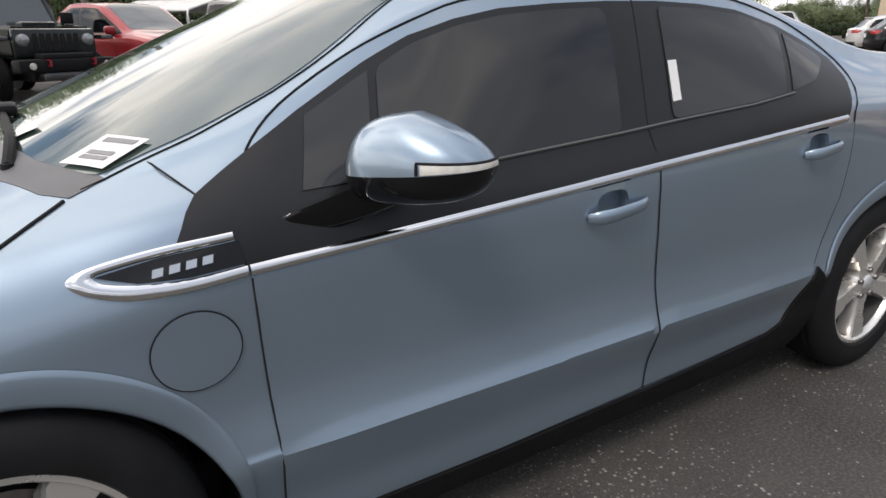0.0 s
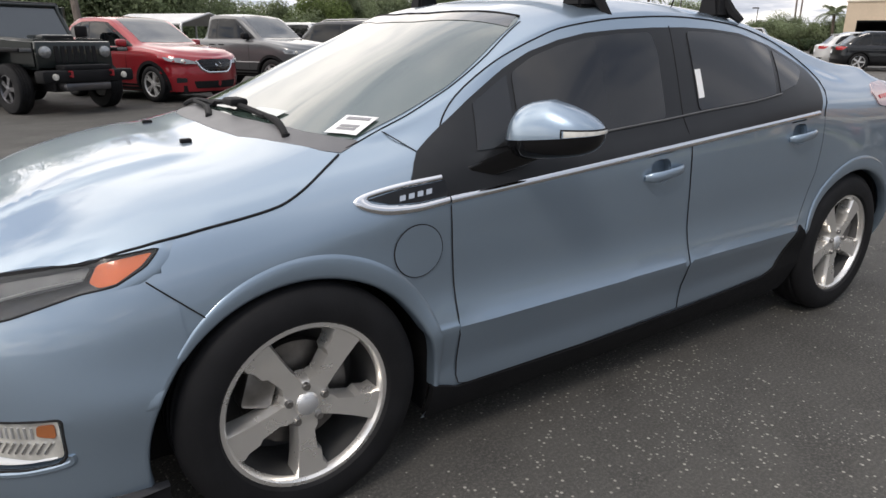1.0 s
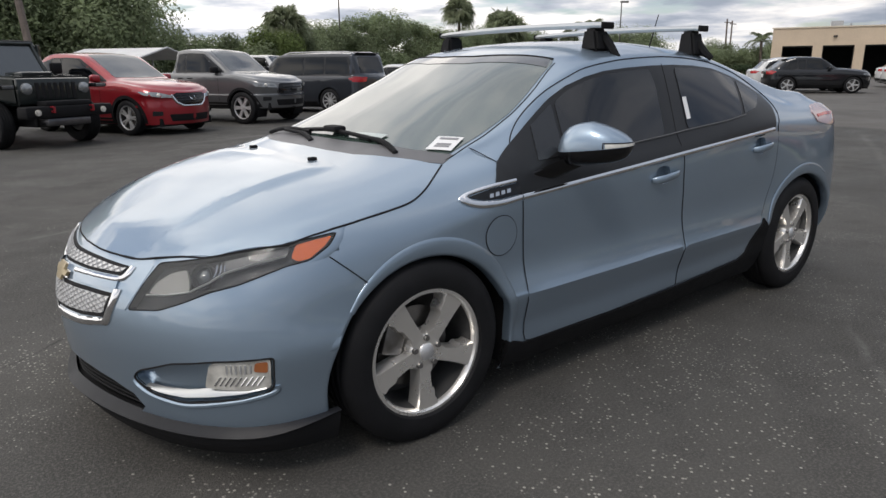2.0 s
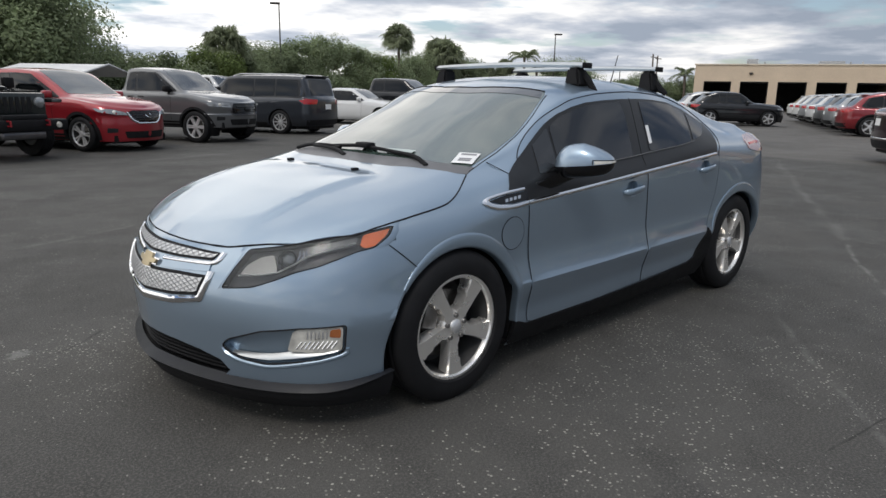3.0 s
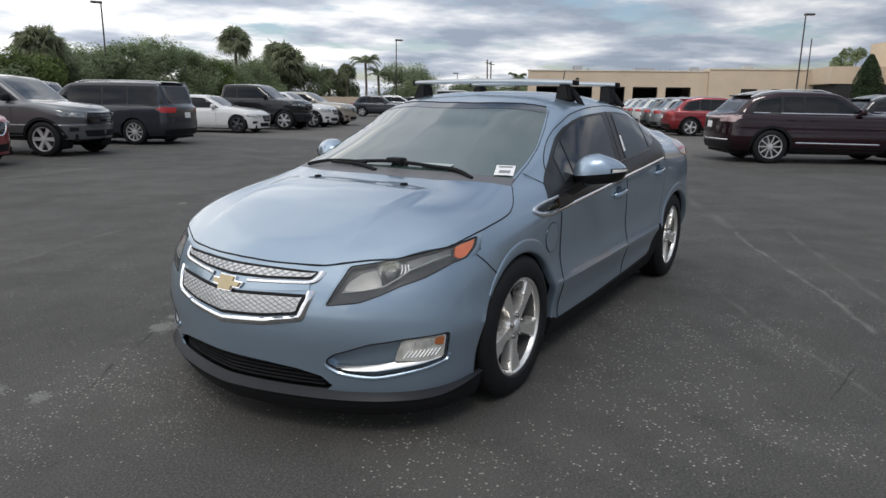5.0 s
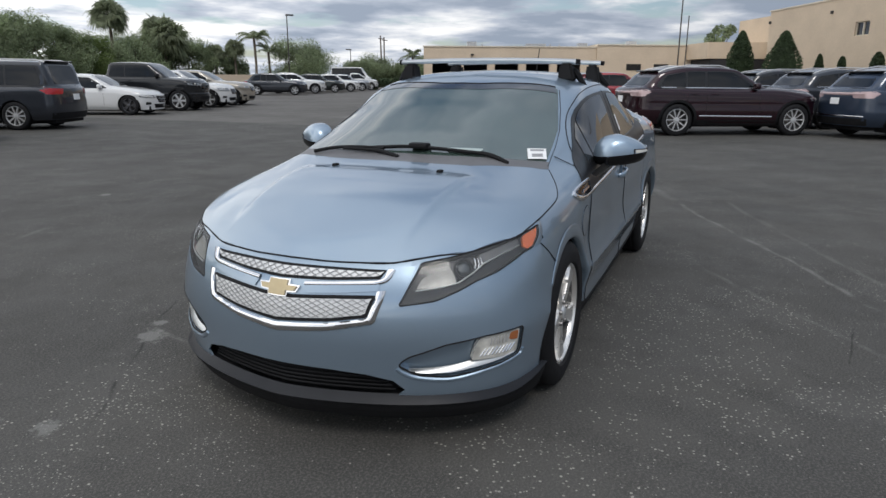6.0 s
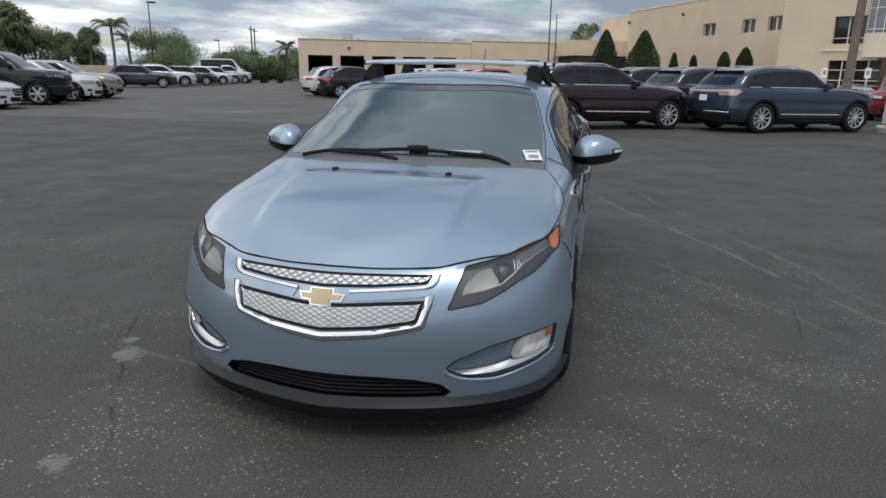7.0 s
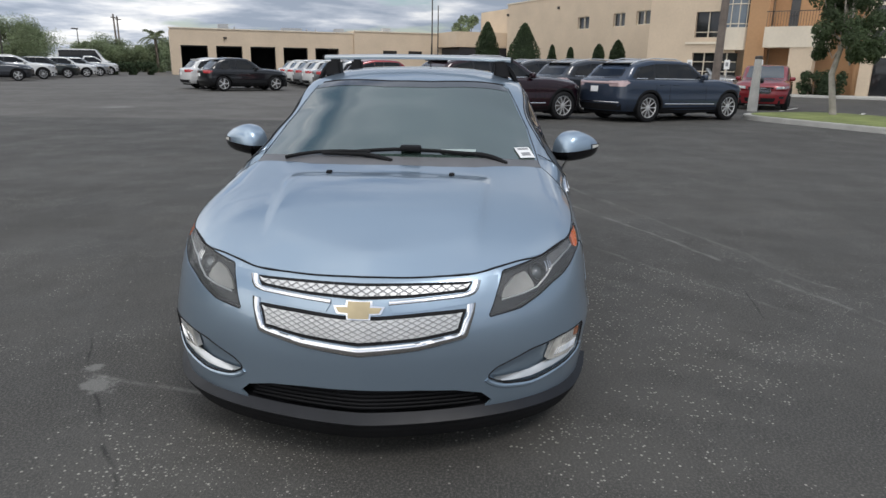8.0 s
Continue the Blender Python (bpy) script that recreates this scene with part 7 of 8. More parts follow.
wing = tagged(new("office_building"), "two-storey beige stucco office building with cypresses along it", "building", kind="structure")
part("low_wall", bbox(20.0, -0.3, 0, 40.0, 6.0, 5.05), M_STUCCO, wing)
part("wall_cap", bbox(20.0, -0.4, 5.05, 40.0, 6.0, 5.18), M_STUCCO_PALE, wing)
part("canopy", bbox(30.5, -6.0, 3.5, 42.5, -0.3, 5.2), M_STUCCO, wing)
# solid dark block added in place of the shade under the canopy
part("canopy_shade_block", bbox(31.0, -5.9, 0.0, 42.0, -0.35, 3.45), M_INSHADE, wing)
for i in range(2):
    part("ribbon_window", bbox(23.5 + 3.2 * i, -0.36, 2.3, 25.2 + 3.2 * i, -0.2, 3.0), M_TINT, wing)
part("roof_unit", bbox(24.5, 3, 5.0, 25.5, 4, 5.7), M_ROOFMETAL, wing)


def wl_(s, f, z=0.0):
    """A place from metres along the office's long wall, and behind it."""
    p = Vector((73.0, -4.5)) + Vector((-0.906, -0.423)) * s + Vector((0.423, -0.906)) * f
    return (p.x, p.y, z)


HW = 7.95
SEGS = [(-2.8, 11.4), (13.25, 16.9), (18.5, 20.0), (21.75, 22.6)]
for s0, s1 in SEGS:
    part("wall_segment", bbox(s0, 0, 4.80, s1, 0.4, 5.90, wl_), M_STUCCO, wing)
part("wall_lower", bbox(-2.8, 0, 0, 22.6, 0.4, 4.80, wl_), M_STUCCO, wing)
part("wall_upper", bbox(-2.8, 0, 5.90, 22.6, 0.4, HW, wl_), M_STUCCO, wing)
part("end_wall", bbox(-2.8, 0.4, 0, -2.4, 14, HW, wl_), M_STUCCO, wing)
part("end_block", bbox(-14.5, 2.2, 0, -2.8, 14, HW, wl_), M_STUCCO, wing)
part("parapet_cap", bbox(-2.9, -0.08, HW, 22.7, 0.5, HW + 0.12, wl_), M_STUCCO_PALE, wing)
part("flat_roof", bbox(-2.4, 0.4, HW - 0.5, 22.6, 14, HW - 0.3, wl_), M_ROOFMETAL, wing)
part("inner_wall", bbox(22.2, 0.4, 0, 22.6, 14, HW, wl_), M_STUCCO, wing)
for s0, s1 in ((11.4, 13.25), (16.9, 18.5), (20.0, 21.75)):
    w = new("window")
    w.parent = wing
    mid = (s0 + s1) / 2
    for a_, b_ in ((s0, mid - 0.06), (mid + 0.06, s1)):
        part("pane", bbox(a_ + 0.06, 0.20, 4.86, b_ - 0.06, 0.24, 5.84, wl_), M_TINT, w)
    part("frame", join(bbox(s0, 0.12, 4.80, s0 + 0.06, 0.28, 5.90, wl_), bbox(s1 - 0.06, 0.12, 4.80, s1, 0.28, 5.90, wl_), bbox(mid - 0.06, 0.12, 4.80, mid + 0.06, 0.28, 5.90, wl_), bbox(s0 + 0.06, 0.12, 4.80, s1 - 0.06, 0.28, 4.86, wl_), bbox(s0 + 0.06, 0.12, 5.84, s1 - 0.06, 0.28, 5.90, wl_)), M_STUCCO_PALE, w)
part("side_window", bbox(-4.3, 2.12, 5.2, -3.3, 2.25, 6.4, wl_), M_TINT, wing)
part("ground_window", bbox(19.4, -0.03, 1.55, 21.4, 0.1, 2.05, wl_), M_TINT, wing)
part("wall_light", box(-0.12, -0.12, -0.12, 0.12, 0.12, 0.12, 0.03, Matrix.Translation(wl_(8.0, -0.1, 6.95))), M_POLE, wing)
part("wall_light", box(-0.12, -0.12, -0.12, 0.12, 0.12, 0.12, 0.03, Matrix.Translation(wl_(-2.6, -0.1, 6.9))), M_POLE, wing)

ent = tagged(new("entrance_building"), "office entrance block with ochre stucco columns, balcony and dark glazing", "building", kind="structure")


def en(s, f, z=0.0):
    """A place from metres along the entrance front, and behind it."""
    p = Vector((39.1, -19.6)) + Vector((-0.555, -0.832)) * s + Vector((0.832, -0.555)) * f
    return (p.x, p.y, z)


def eb(name, s0, s1, z0, z1, f0=0.0, f1=0.5, m=None, parent=None):
    return part(name, bbox(s0, f0, z0, s1, f1, z1, en), m or M_STUCCO, parent or ent)


HE = 8.2
# left wall with its two windows
eb("wall", -9.6, -6.6, 0, HE)
eb("wall", -6.6, -3.9, 0, 0.75), eb("wall", -6.6, -4.0, 2.45, 3.40), eb("wall", -6.6, -4.6, 4.95, HE)
eb("ledge", -7.1, -4.9, 2.98, 3.12, -0.10, 0.0, M_STUCCO_PALE)
eb("window_back", -6.6, -3.9, 0.75, 2.45, 0.30, 0.34, M_TINT), eb("window_back", -6.6, -4.7, 3.40, 4.95, 0.30, 0.34, M_TINT)
for s_ in (-5.9, -5.2, -4.5):
    eb("mullion", s_ - 0.03, s_ + 0.03, 0.75, 2.45, 0.2, 0.3, M_STUCCO_PALE)
for z_ in (1.3, 1.9):
    eb("mullion", -6.6, -3.9, z_ - 0.025, z_ + 0.025, 0.2, 0.29, M_STUCCO_PALE)
eb("mullion", -5.85, -5.79, 3.40, 4.95, 0.2, 0.3, M_STUCCO_PALE), eb("mullion", -6.6, -4.7, 3.70, 3.75, 0.2, 0.29, M_STUCCO_PALE)
# rounded glass bay above a pale drum
bay = [en(-4.1 + 0.85 * math.cos(a), 0.2 - 0.75 * math.sin(a)) for a in np.linspace(0, math.pi, 14)]
part("bay_drum", prism(bay, 2.62, 3.95), M_STUCCO_PALE, ent, smooth=30)
bay2 = [en(-4.1 + 0.80 * math.cos(a), 0.2 - 0.70 * math.sin(a)) for a in np.linspace(0, math.pi, 14)]
part("bay_glass", prism(bay2, 3.95, HE), M_BAYGLASS, ent, smooth=30)
for a in np.linspace(0.1, math.pi - 0.1, 6):
    part("bay_mullion", tube([en(-4.1 + 0.81 * math.cos(a), 0.2 - 0.71 * math.sin(a), 3.95), en(-4.1 + 0.81 * math.cos(a), 0.2 - 0.71 * math.sin(a), HE)], 0.03, 6), M_STUCCO_PALE, ent)
for z_ in (4.15, 5.3, 6.4):
    part("bay_mullion", tube([en(-4.1 + 0.82 * math.cos(a), 0.2 - 0.72 * math.sin(a), z_) for a in np.linspace(0, math.pi, 12)], 0.03, 6), M_STUCCO_PALE, ent)
# ochre column, recess, balcony
eb("column", -3.35, -2.25, 0, HE, -0.35, 0.6, M_STUCCO_ORANGE)
eb("recess_wall", -2.25, 2.6, 0, HE, 1.2, 1.5, M_STUCCO_ORANGE)
eb("recess_side", 2.6, 2.9, 0, HE, 0.0, 1.5, M_STUCCO_ORANGE)
eb("balcony_door", -1.35, -0.85, 3.95, 6.3, 1.12, 1.2, M_TINT)
eb("balcony", -2.25, 1.1, 2.75, 3.92, -0.9, 1.2, M_STUCCO_PALE)
for k in range(22):
    eb("baluster", -2.2 + 0.15 * k, -2.18 + 0.15 * k, 3.92, 4.75, -0.86, -0.84, M_POLE)
eb("rail", -2.25, 1.1, 4.75, 4.80, -0.87, -0.83, M_POLE)
eb("pier", -0.75, 0.55, 0, 2.75, -0.85, 0.2)
eb("wall_right", 2.9, 3.5, 0, 2.1, -0.5, 0.2)
eb("wall_right", 2.9, 3.2, 2.1, HE, -0.2, 0.2)
eb("glazing", 3.2, 12, 0, HE, 0.1, 0.2, M_TINT)
for z_ in (2.2, 2.8, 3.7, 5.0):
    eb("band", 3.2, 12, z_, z_ + 0.16, -0.02, 0.1, M_STUCCO_PALE)
for s_ in (4.4, 6, 8, 10):
    eb("mullion", s_, s_ + 0.08, 0, HE, -0.01, 0.1, M_STUCCO_PALE)
eb("body", -9.6, 12, 0, HE - 0.1, 1.5, 14)
tagged(part("pavement", bbox(-9, -3.2, 0, 14, 0.2, 0.10, en), M_CONCRETE), "pale concrete pavement along the entrance front", "pavement", kind="structure")

# parking signs before the office
for i, (s, f) in enumerate(((-8.0, -1.5), (-6.2, -1.6), (-3.9, -1.8), (-2.0, -2.0))):
    sg = tagged(new("parking_sign"), "small white parking sign on a thin post", "sign", "parking signs")
    p = en(s, f)
    part("post", tube([(p[0], p[1], 0), (p[0], p[1], 2.0)], 0.03, 6), M_ROOFMETAL, sg)
    part("plate", bbox(s - 0.16, f - 0.045, 1.45, s + 0.16, f - 0.03, 2.0, en), M_WHITE, sg)
    part("print_bar", bbox(s - 0.08, f - 0.050, 1.62, s + 0.08, f - 0.046, 1.85, en), M_INK, sg)

# ---- trees ----
def leaves(pts, size, rnd, flat=0.35, nors=None):
    """Many small leaf quads at points, as one mesh."""
    rs = np.random.RandomState(rnd.randrange(10 ** 6))
    p = np.array([tuple(q) for q in pts])
    n = len(p)
    u = rs.normal(size=(n, 3)) * (1, 1, flat)
    u /= np.linalg.norm(u, axis=1)[:, None] + 1e-9
    if nors is not None:
        # most leaves turn their faces outwards and up to the light
        d = np.array([tuple(q) for q in nors]) + (0, 0, 0.55) + rs.normal(size=(n, 3)) * 0.45
        u = np.cross(d, rs.normal(size=(n, 3)))
        u /= np.linalg.norm(u, axis=1)[:, None] + 1e-9
        v = np.cross(d, u)
    else:
        v = np.cross(u, rs.normal(size=(n, 3)))
    v /= np.linalg.norm(v, axis=1)[:, None] + 1e-9
    s = (size * rs.uniform(0.6, 1.4, n))[:, None]
    vs = np.stack([p - u * s, p + v * s * 0.45, p + u * s, p - v * s * 0.45], 1).reshape(-1, 3)
    me = bpy.data.meshes.new("crown")
    me.from_pydata(vs.tolist(), [], np.arange(4 * n).reshape(-1, 4).tolist())
    return me


def crown(me, material, parent):
    me.materials.append(material)
    ob = new("crown", me)
    ob.parent = parent
    return ob


def broadleaf(name, label, at, h, spread, seed, leaf=M_LEAF, clumps=26, per=120, size=0.28, low=0.25, group="", trunk=1.0, limb=0.22, bark=M_BARK):
    rnd = random.Random(seed)
    t = tagged(new(name), label, "tree", group)
    t.matrix_basis = Matrix.Translation((at[0], at[1], 0))
    stems = [tube([(0, 0, -0.1), (0.05 * h * rnd.uniform(-1, 1), 0.03 * h, h * 0.25), (0.04 * h * rnd.uniform(-1, 1), 0, h * 0.55)], [h * 0.028 * trunk, h * 0.022 * trunk, h * 0.012 * trunk], 8)]
    pts, nors = [], []
    for i in range(clumps):
        a, r, z = rnd.uniform(0, 2 * math.pi), spread * math.sqrt(rnd.uniform(0.02, 1)), rnd.uniform(low, 1.0)
        r *= math.sqrt(max(0.05, 1 - abs(z - 0.55) ** 2 / 0.30))
        c = Vector((r * math.cos(a), r * math.sin(a), z * h * 0.9))
        if i % 3 == 0:
            stems.append(tube([(0, 0, h * limb), tuple(c * 0.55 + Vector((0, 0, h * 0.1))), tuple(c)], [h * 0.012 * trunk, h * 0.007 * trunk, h * 0.003 * trunk], 5))
        cr = spread * rnd.uniform(0.22, 0.42)
        for _ in range(per):
            d = Vector((rnd.gauss(0, 1), rnd.gauss(0, 1), rnd.gauss(0, 0.8))).normalized()
            nors.append(d)
            pts.append(c + d * cr * (1.05 - 0.5 * rnd.random() ** 2))
    part("trunk", join(*stems), bark, t, smooth=50)
    crown(leaves(pts, size, rnd, 0.35, nors), leaf, t)
    return t


def fan_palm(name, label, at, h, seed, crown=1.5, feather=False, group=""):
    rnd = random.Random(seed)
    t = tagged(new(name), label, "palm tree", group)
    t.matrix_basis = Matrix.Translation((at[0], at[1], 0))
    part("trunk", tube([(0, 0, -0.1), (0.1, 0, h * 0.5), (0.02, 0.06, h)], [0.20, 0.16, 0.17], 10), M_BARK, t, smooth=50)
    vs, fs = [], []
    for i in range(180 if not feather else 18):
        a, e = rnd.uniform(0, 2 * math.pi), rnd.uniform(-0.9, 1.3) if not feather else rnd.uniform(0.0, 1.1)
        d = Vector((math.cos(a) * math.cos(e), math.sin(a) * math.cos(e), math.sin(e)))
        w = Vector((-math.sin(a), math.cos(a), 0))
        L = crown * (rnd.uniform(0.75, 1.3) if feather else rnd.uniform(0.55, 1.12) * (1.0 - 0.16 * max(0.0, math.sin(e))))
        o = Vector((0, 0, h))
        if feather:
            n = 16
            for k in range(1, n):
                f = k / n
                q = o + d * L * f + Vector((0, 0, -0.55 * L * f * f))
                for s in (-1, 1):
                    b = len(vs)
                    tip = q + (w * s * 0.9 + d * 0.5) * L * 0.24 * math.sin(math.pi * min(1, f + 0.15)) + Vector((0, 0, -0.10 * L))
                    vs += [q, q + d * 0.07 * L, tip]
                    fs.append([b, b + 1, b + 2])
        else:
            q = o + d * L * 0.42
            up = w.cross(d)
            roll = rnd.uniform(-1.2, 1.2)
            w, up = w * math.cos(roll) + up * math.sin(roll), up * math.cos(roll) - w * math.sin(roll)
            for k in range(17):
                th = -1.5 + 3.0 * k / 16 + rnd.uniform(-0.06, 0.06)
                ray = (d * math.cos(th) + w * math.sin(th)) * L * rnd.uniform(0.40, 0.56) * (1 - 0.18 * abs(th))
                side = (w * math.cos(th) - d * math.sin(th)) * 0.026 * L
                m_ = q + ray * 0.6
                tip = q + ray + Vector((0, 0, -L * rnd.uniform(0.08, 0.30)))
                b = len(vs)
                vs += [q, m_ + side, tip, m_ - side]
                fs.append([b, b + 1, b + 2, b + 3])
            b = len(vs)
            vs += [o, o + up * 0.02, q]
            fs.append([b, b + 1, b + 2])
    part("crown", raw(vs, fs), M_PALMLEAF, t)
    return t


def cone_tree(at, h, r, seed):
    """A clipped cone-shaped cypress."""
    rnd = random.Random(seed)
    t = tagged(new("cypress"), "clipped cone-shaped dark green cypress by a wall", "tree", "cypresses by the office")
    t.matrix_basis = Matrix.Translation((at[0], at[1], 0))
    part("trunk", tube([(0, 0, -0.1), (0, 0, h * 0.3)], 0.09, 8), M_BARK, t, smooth=50)
    pts = []
    for _ in range(int(5200 * max(0.4, h / 5))):
        z = rnd.random() ** 1.4
        rr = r * 1.22 * (1 - z) ** 0.55 * (0.80 + 0.25 * rnd.random()) * (1 + 0.12 * math.sin(9 * z + seed) )
        if z < 0.12:
            rr *= 0.75 + 2 * z
        a = rnd.uniform(0, 2 * math.pi)
        pts.append(Vector((rr * math.cos(a), rr * math.sin(a), 0.25 + z * (h - 0.25))))
    crown(leaves(pts, 0.10, rnd, 1.0), M_CYPRESS, t)
    part("core", lathe([(0.001, h * 0.95)] + [(r * 0.98 * (1 - z) ** 0.55, 0.3 + z * (h * 0.95 - 0.3)) for z in np.linspace(0.95, 0, 8)], 12), M_CYPRESS, t)
    return t


for i, (x, y, h, r) in enumerate(((62.9, -1.0, 5.4, 1.25), (56.8, -4.1, 4.95, 1.45), (62.6, -7.1, 3.4, 0.58), (59.4, -8.4, 3.1, 0.55), (54.1, -10.0, 3.25, 0.72), (50.9, -10.9, 3.45, 0.80))):
    cone_tree((x, y), h, r, 90 + i)

broadleaf("oak_tree", "tall spreading dark green oak behind parked cars", (6.2, 42.0), 7.6, 5.6, 1, clumps=95, per=900, size=0.12, low=0.12)
broadleaf("oak_tree", "tall spreading dark green oak behind parked cars", (0.0, 40.0), 8.0, 5.5, 2, clumps=75, per=850, size=0.12, low=0.12)
broadleaf("oak_tree", "dark green oak behind an off-road car", (-7.0, 34.0), 7.5, 5.0, 3, clumps=26, per=800, size=0.10, low=0.12)
for i, (x, y, h, r, m_) in enumerate(((13.5, 45.5, 3.9, 3.0, 0), (17.8, 46.0, 3.5, 2.9, 0), (20.6, 47.0, 4.1, 2.9, 1), (25.4, 50, 4.0, 2.8, 0), (28.6, 51, 4.9, 3.0, 0), (32.3, 52.3, 5.7, 2.9, 0), (35.8, 53.9, 6.2, 3.2, 0), (40.8, 56.2, 6.3, 3.1, 0), (44.2, 56.8, 5.2, 2.8, 1), (48, 60, 5.6, 3.2, 0), (55.3, 63, 5.8, 3.8, 0), (59, 66, 6.3, 3.5, 0), (65.3, 63.9, 6.4, 3.0, 0), (70, 62, 4.0, 2.6, 0), (75, 52.9, 6.0, 4.4, 0), (77.2, 54.5, 5.4, 3.0, 0), (80.5, 48.2, 3.6, 2.4, 0), (82.5, 45.6, 3.5, 2.8, 0), (84.0, 42.8, 3.4, 2.4, 0), (92, 52, 4.2, 3.4, 0), (98, 46, 4.2, 3.6, 0))):
    broadleaf("tree", "dense tree of the boundary hedge" if not m_ else "bright green shrub of the boundary hedge", (x, y), h, r, 10 + i, M_SHRUB if m_ else M_LEAF, clumps=34, per=600, size=0.11, low=0.10, group="boundary trees")
broadleaf("tree", "dark tree showing above the low wall", (88, 1.5), 8.2, 1.7, 60, clumps=10, per=120, size=0.2, low=0.75)
for i, (x, y, h, c) in enumerate(((23.0, 47.9, 4.6, 1.9), (51.7, 61.4, 7.7, 2.0), (61.0, 63.4, 6.0, 3.0), (63.8, 65.5, 5.4, 2.6), (67.9, 61.9, 4.2, 1.5), (69.5, 60.0, 5.0, 1.3))):
    fan_palm("cabbage_palm", "cabbage palm with a round crown of fan fronds", (x, y), h, 40 + i, c * 1.3)
for i, (x, y, h, c) in enumerate(((71.2, 58.0, 6.3, 2.8), (72.6, 56.9, 4.6, 2.4), (83.2, 40.7, 4.2, 2.4))):
    fan_palm("feather_palm", "slim palm with drooping feather fronds", (x, y), h, 50 + i, c, feather=True)
# young street tree on the grass strip
broadleaf("young_tree", "young broadleaf tree with a slim pale trunk on the grass strip", (18.2, -11.2), 5.4, 0.95, 70, M_DARKLEAF, clumps=46, per=420, size=0.055, low=0.36, trunk=0.75, limb=0.42, bark=M_PALEBARK)
for i, (s_, f_) in enumerate(((0.9, -1.3), (1.7, -1.0))):
    p = en(s_, f_)
    broadleaf("shrub", "dark green clipped shrub by the entrance", (p[0], p[1]), 1.45, 0.85, 75 + i, M_CYPRESS, clumps=16, per=110, size=0.09, low=0.15, group="entrance shrubs")
for i in range(3):
    p = bl(-2.4 - 1.5 * i, -2.5)
    broadleaf("shrub", "low clipped shrub beside the service building", (p[0], p[1]), 1.3, 1.0, 80 + i, M_CYPRESS, clumps=12, per=90, size=0.12, low=0.1, group="shrubs by the service building")

# ---- lamp posts ----
def lamp_post(at, h, head):
    t = tagged(new("street_lamp"), "dark bronze parking-lot lamp post with a flat box head", "street lamp", "lamp posts")
    t.matrix_basis = Matrix.Translation((at[0], at[1], 0)) @ Matrix.Rotation(radians(head), 4, "Z")
    part("base", lathe([(0.001, 0.5), (0.24, 0.5), (0.26, 0.46), (0.26, -0.05)], 20), M_CONCRETE, t, smooth=40)
    part("pole", tube([(0, 0, 0.4), (0, 0, h)], [0.075, 0.055], 10), M_POLE, t, smooth=40)
    part("head", box(-0.10, -0.18, -0.10, 0.75, 0.18, 0.06, 0.03, Matrix.Translation((0, 0, h))), M_POLE, t, smooth=40)
    return t


lamp_post((29.3, 50.5), 8.5, 150)
lamp_post((61.4, 45.5), 8.0, -30)
lamp_post((92.0, 56.0), 5.6, 150)
lamp_post((66.9, 4.5), 9.2, -60)
for x, y, h, r in ((71.7, 4.2, 7.5, 0.07),):
    pl = tagged(new("flag_pole"), "tall dark slim pole before the low wall", "pole", "slim poles")
    pl.matrix_basis = Matrix.Translation((x, y, 0))
    part("pole", tube([(0, 0, -0.1), (0, 0, h)], [r, r * 0.7], 8), M_POLE, pl, smooth=40)
    part("base_collar", lathe([(0.001, 0.3), (r * 2, 0.28), (r * 2.2, -0.05)], 12), M_POLE, pl, smooth=40)
for x, y, h, lean in ((102.6, 55.7, 8.0, 0.0), (93.9, 51.4, 7.7, -0.4), (3.1, 29.1, 7.0, -0.5)):
    pl = tagged(new("utility_pole"), "weathered wooden utility pole with a cross arm", "pole", "utility poles")
    pl.matrix_basis = Matrix.Translation((x, y, 0))
    part("pole", tube([(0, 0, -0.1), (lean, 0, h)], [0.16, 0.11], 8), M_WOODPOLE, pl, smooth=40)
    part("cross_arm", box(-0.9, -0.06, -0.06, 0.9, 0.06, 0.06, 0.01, Matrix.Translation((lean * 0.95, -0.16, h - 0.5))), M_WOODPOLE, pl)
# leaning trunk-like pole behind the navy car
pl = tagged(new("timber_post"), "grey-brown timber lamp post beyond the grass strip", "pole")
pl.matrix_basis = Matrix.Translation((22.5, -8.95, 0))
part("pole", tube([(0, 0, -0.1), (0.0, -0.06, 4.0), (0.02, -0.12, 7.0)], [0.15, 0.13, 0.11], 12), M_WOODPOLE, pl, smooth=40)
part("base_collar", lathe([(0.001, 0.25), (0.22, 0.24), (0.24, -0.05)], 14), M_CONCRETE, pl, smooth=40)
# pale bollard light on the grass strip
bo = tagged(new("bollard"), "pale tapered concrete bollard with a dark cap on grass", "bollard")
bo.matrix_basis = Matrix.Translation((21.3, -9.95, 0.13))
part("shaft", lathe([(0.17, -0.1), (0.165, 0.3), (0.12, 1.68)], 18), M_CONCRETE, bo, smooth=40)
part("cap", lathe([(0.125, 1.66), (0.13, 1.70), (0.12, 1.76), (0.001, 1.78)], 18), M_POLE, bo, smooth=40)
part("lamp_eye", lathe([(0.001, -0.10), (0.09, -0.10), (0.10, -0.04), (0.06, 0.10)], 14, "y"), M_SATIN, bo, smooth=40, at=Matrix.Translation((0.0, -0.14, 0.95)))
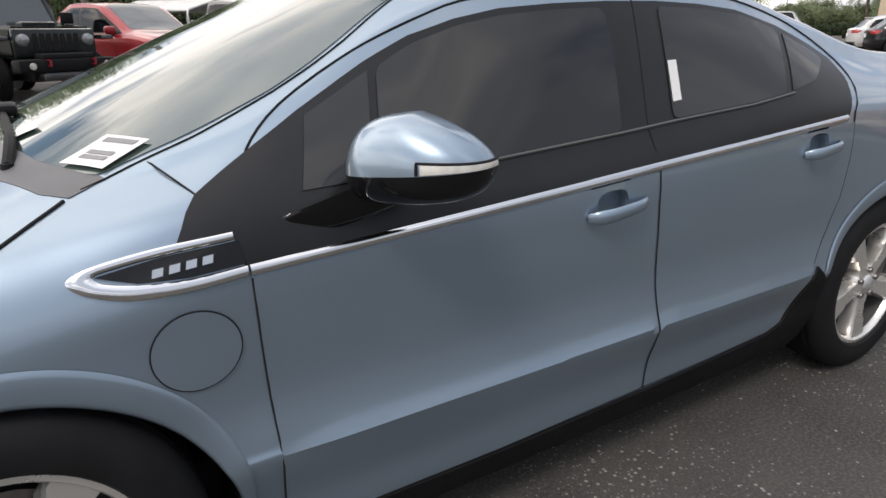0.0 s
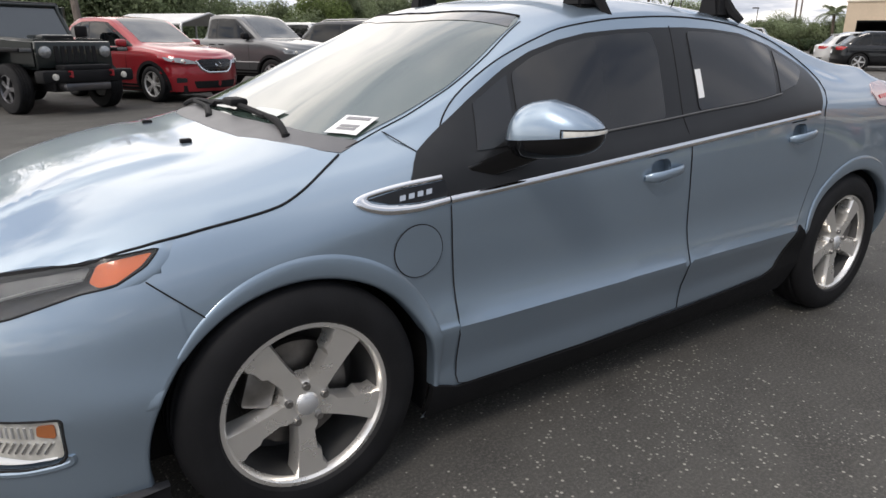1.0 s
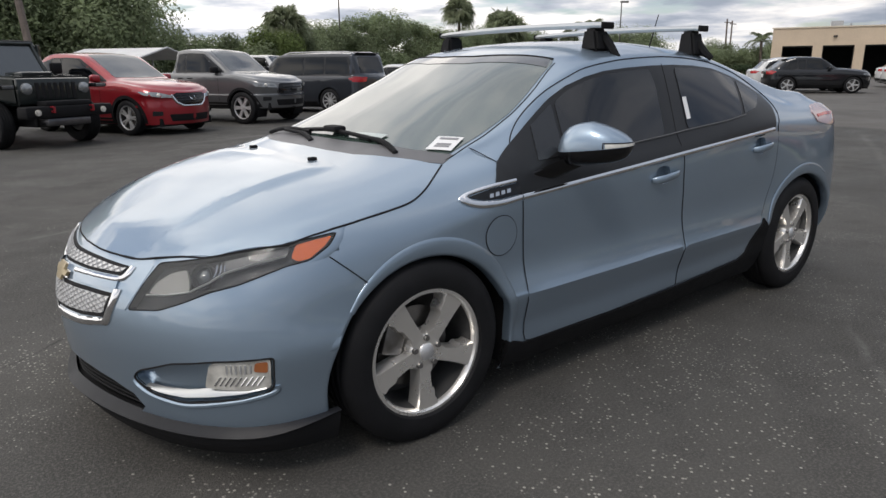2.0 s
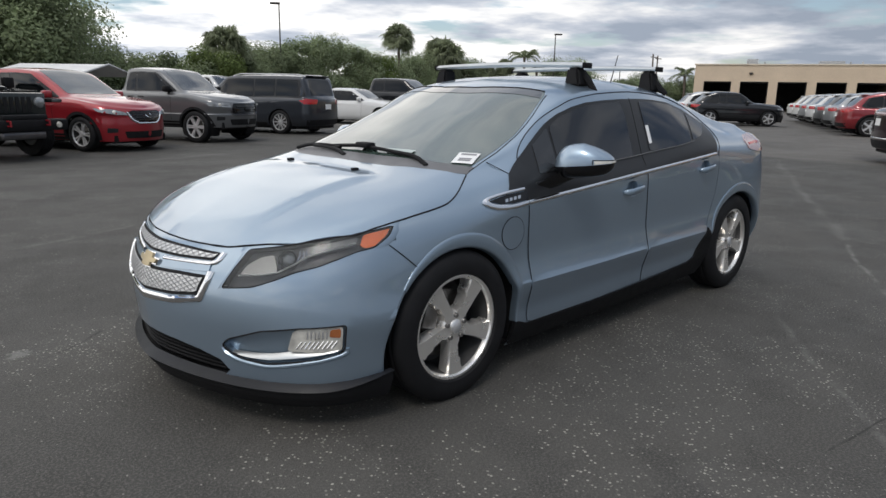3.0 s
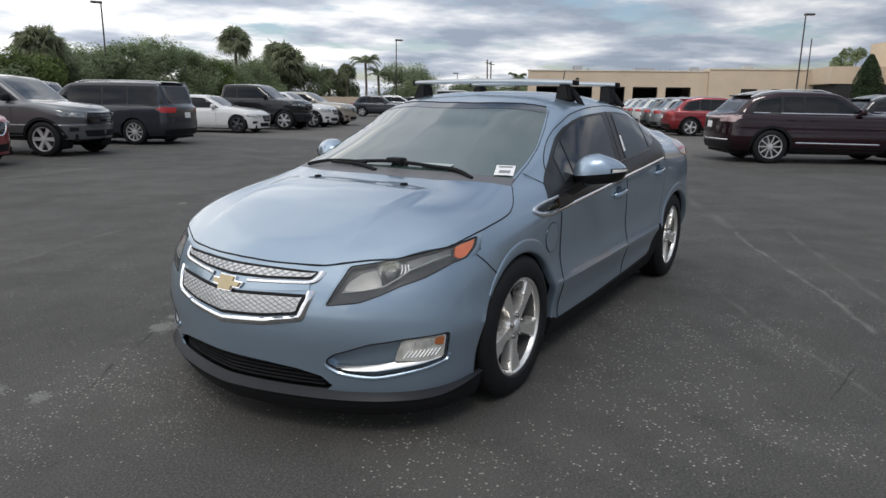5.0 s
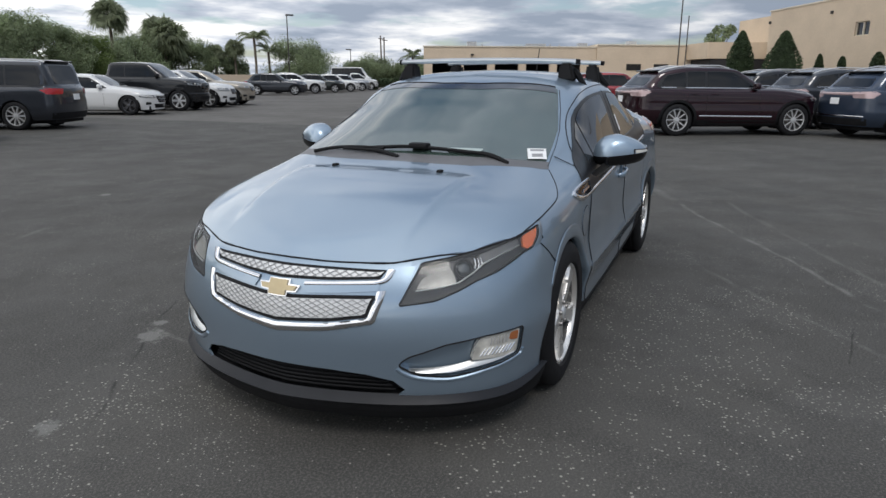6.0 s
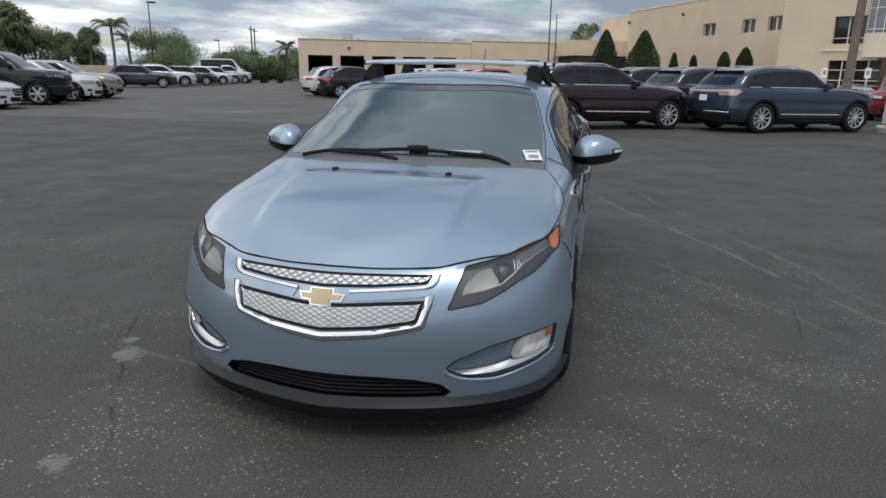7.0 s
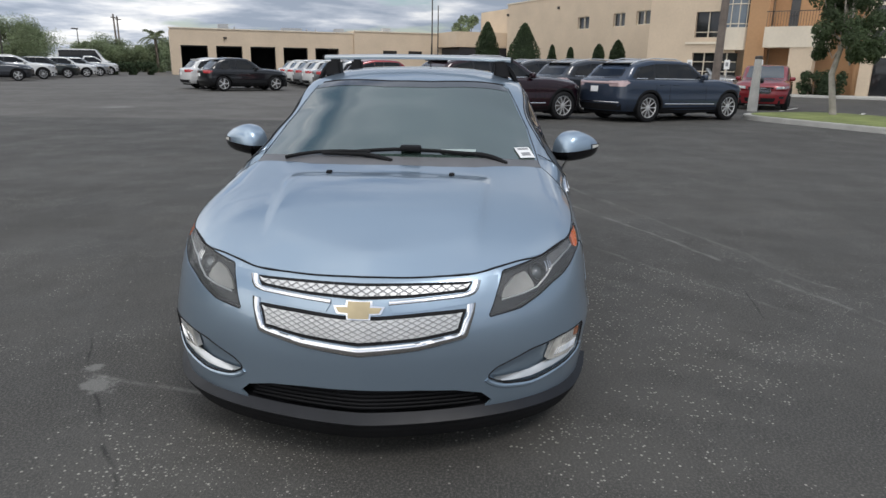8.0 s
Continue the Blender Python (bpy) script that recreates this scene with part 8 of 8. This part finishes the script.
# metal carport behind the red car
cp_ = tagged(new("carport"), "grey metal carport with a shallow gable roof", "carport")
cp_.matrix_basis = Matrix.Translation((6.0, 27.2, 0)) @ Matrix.Rotation(radians(38), 4, "Z")
for s in (-1, 1):
    part("roof_panel", raw([(s * 1.7, -1.9, 1.74), (0, -1.9, 2.14), (0, 1.9, 2.14), (s * 1.7, 1.9, 1.74), (s * 1.7, -1.9, 1.69), (0, -1.9, 2.09), (0, 1.9, 2.09), (s * 1.7, 1.9, 1.69)], [[0, 1, 2, 3], [7, 6, 5, 4], [0, 4, 5, 1], [2, 6, 7, 3], [0, 3, 7, 4]]), M_PALEROOF, cp_, "pale sheet-metal roof")
    part("verge_trim", tube([(s * 1.72, -1.92, 1.2), (s * 1.72, -1.92, 1.68), (s * 1.66, -1.92, 1.75), (0, -1.92, 2.14)], 0.04, 8), M_ROOFMETAL, cp_, smooth=40)
    for y in (-1.8, 0, 1.8):
        part("post", tube([(s * 1.62, y, -0.05), (s * 1.62, y, 1.72)], 0.04, 8), M_ROOFMETAL, cp_)
# added dark sheet that stands in for the deep shade under the roof
part("back_shade_sheet", raw([(-1.6, 1.8, 0.0), (1.6, 1.8, 0.0), (1.6, 1.8, 1.70), (0, 1.8, 2.08), (-1.6, 1.8, 1.70), (-1.6, 1.84, 0.0), (1.6, 1.84, 0.0), (1.6, 1.84, 1.70), (0, 1.84, 2.08), (-1.6, 1.84, 1.70)], [[0, 1, 2, 3, 4], [9, 8, 7, 6, 5], [0, 5, 6, 1], [1, 6, 7, 2], [2, 7, 8, 3], [3, 8, 9, 4], [4, 9, 5, 0]]), M_GREYTRIM, cp_, "dark sheet added at the back in place of deep shade")
# white van and trailer roof beyond the far row
vehicle("white_van", "white delivery van behind the far row", "van", P_WHITE, (68, 39), HEAD, L=5.6, hw=1.0, H=2.5, wb=3.4, fo=0.9, hood=1.2, cowl=1.5, belt=1.3, cx=0.1, rx0=0.9, rx1=4.3, tail=0.1, kind="van", wr=0.36)
vehicle("utility_van", "small white utility van behind a grey pickup", "van", P_WHITE, (12.75, 26.6), HEAD, L=4.4, hw=0.88, H=1.92, wb=2.9, fo=0.75, hood=1.1, cowl=1.25, belt=1.15, cx=0.1, rx0=0.75, rx1=3.3, tail=0.1, kind="van", wr=0.32)
# white bay lines beyond the grass strip
for i in range(-2, 3):
    a, b_ = Vector((19.44 + 2.77 * i, -12.39 + 1.1 * i, 0.004)), Vector((21.76 + 2.77 * i, -14.05 + 1.1 * i, 0.004))
    n_ = Vector(((b_ - a).y, -(b_ - a).x, 0)).normalized() * 0.055
    tagged(part("bay_line", raw([a + n_, a - n_, b_ - n_, b_ + n_], [[0, 1, 2, 3]]), M_LINE), "worn white parking bay line on asphalt", "road marking", "bay lines", kind="structure")
# boundary wall behind the hedge
tagged(part("wall_boundary", prism([(60, 62), (85, 51), (85.3, 51.4), (60.3, 62.4)], -0.1, 1.6), M_STUCCO), "low boundary wall behind the far row", "wall", kind="structure")
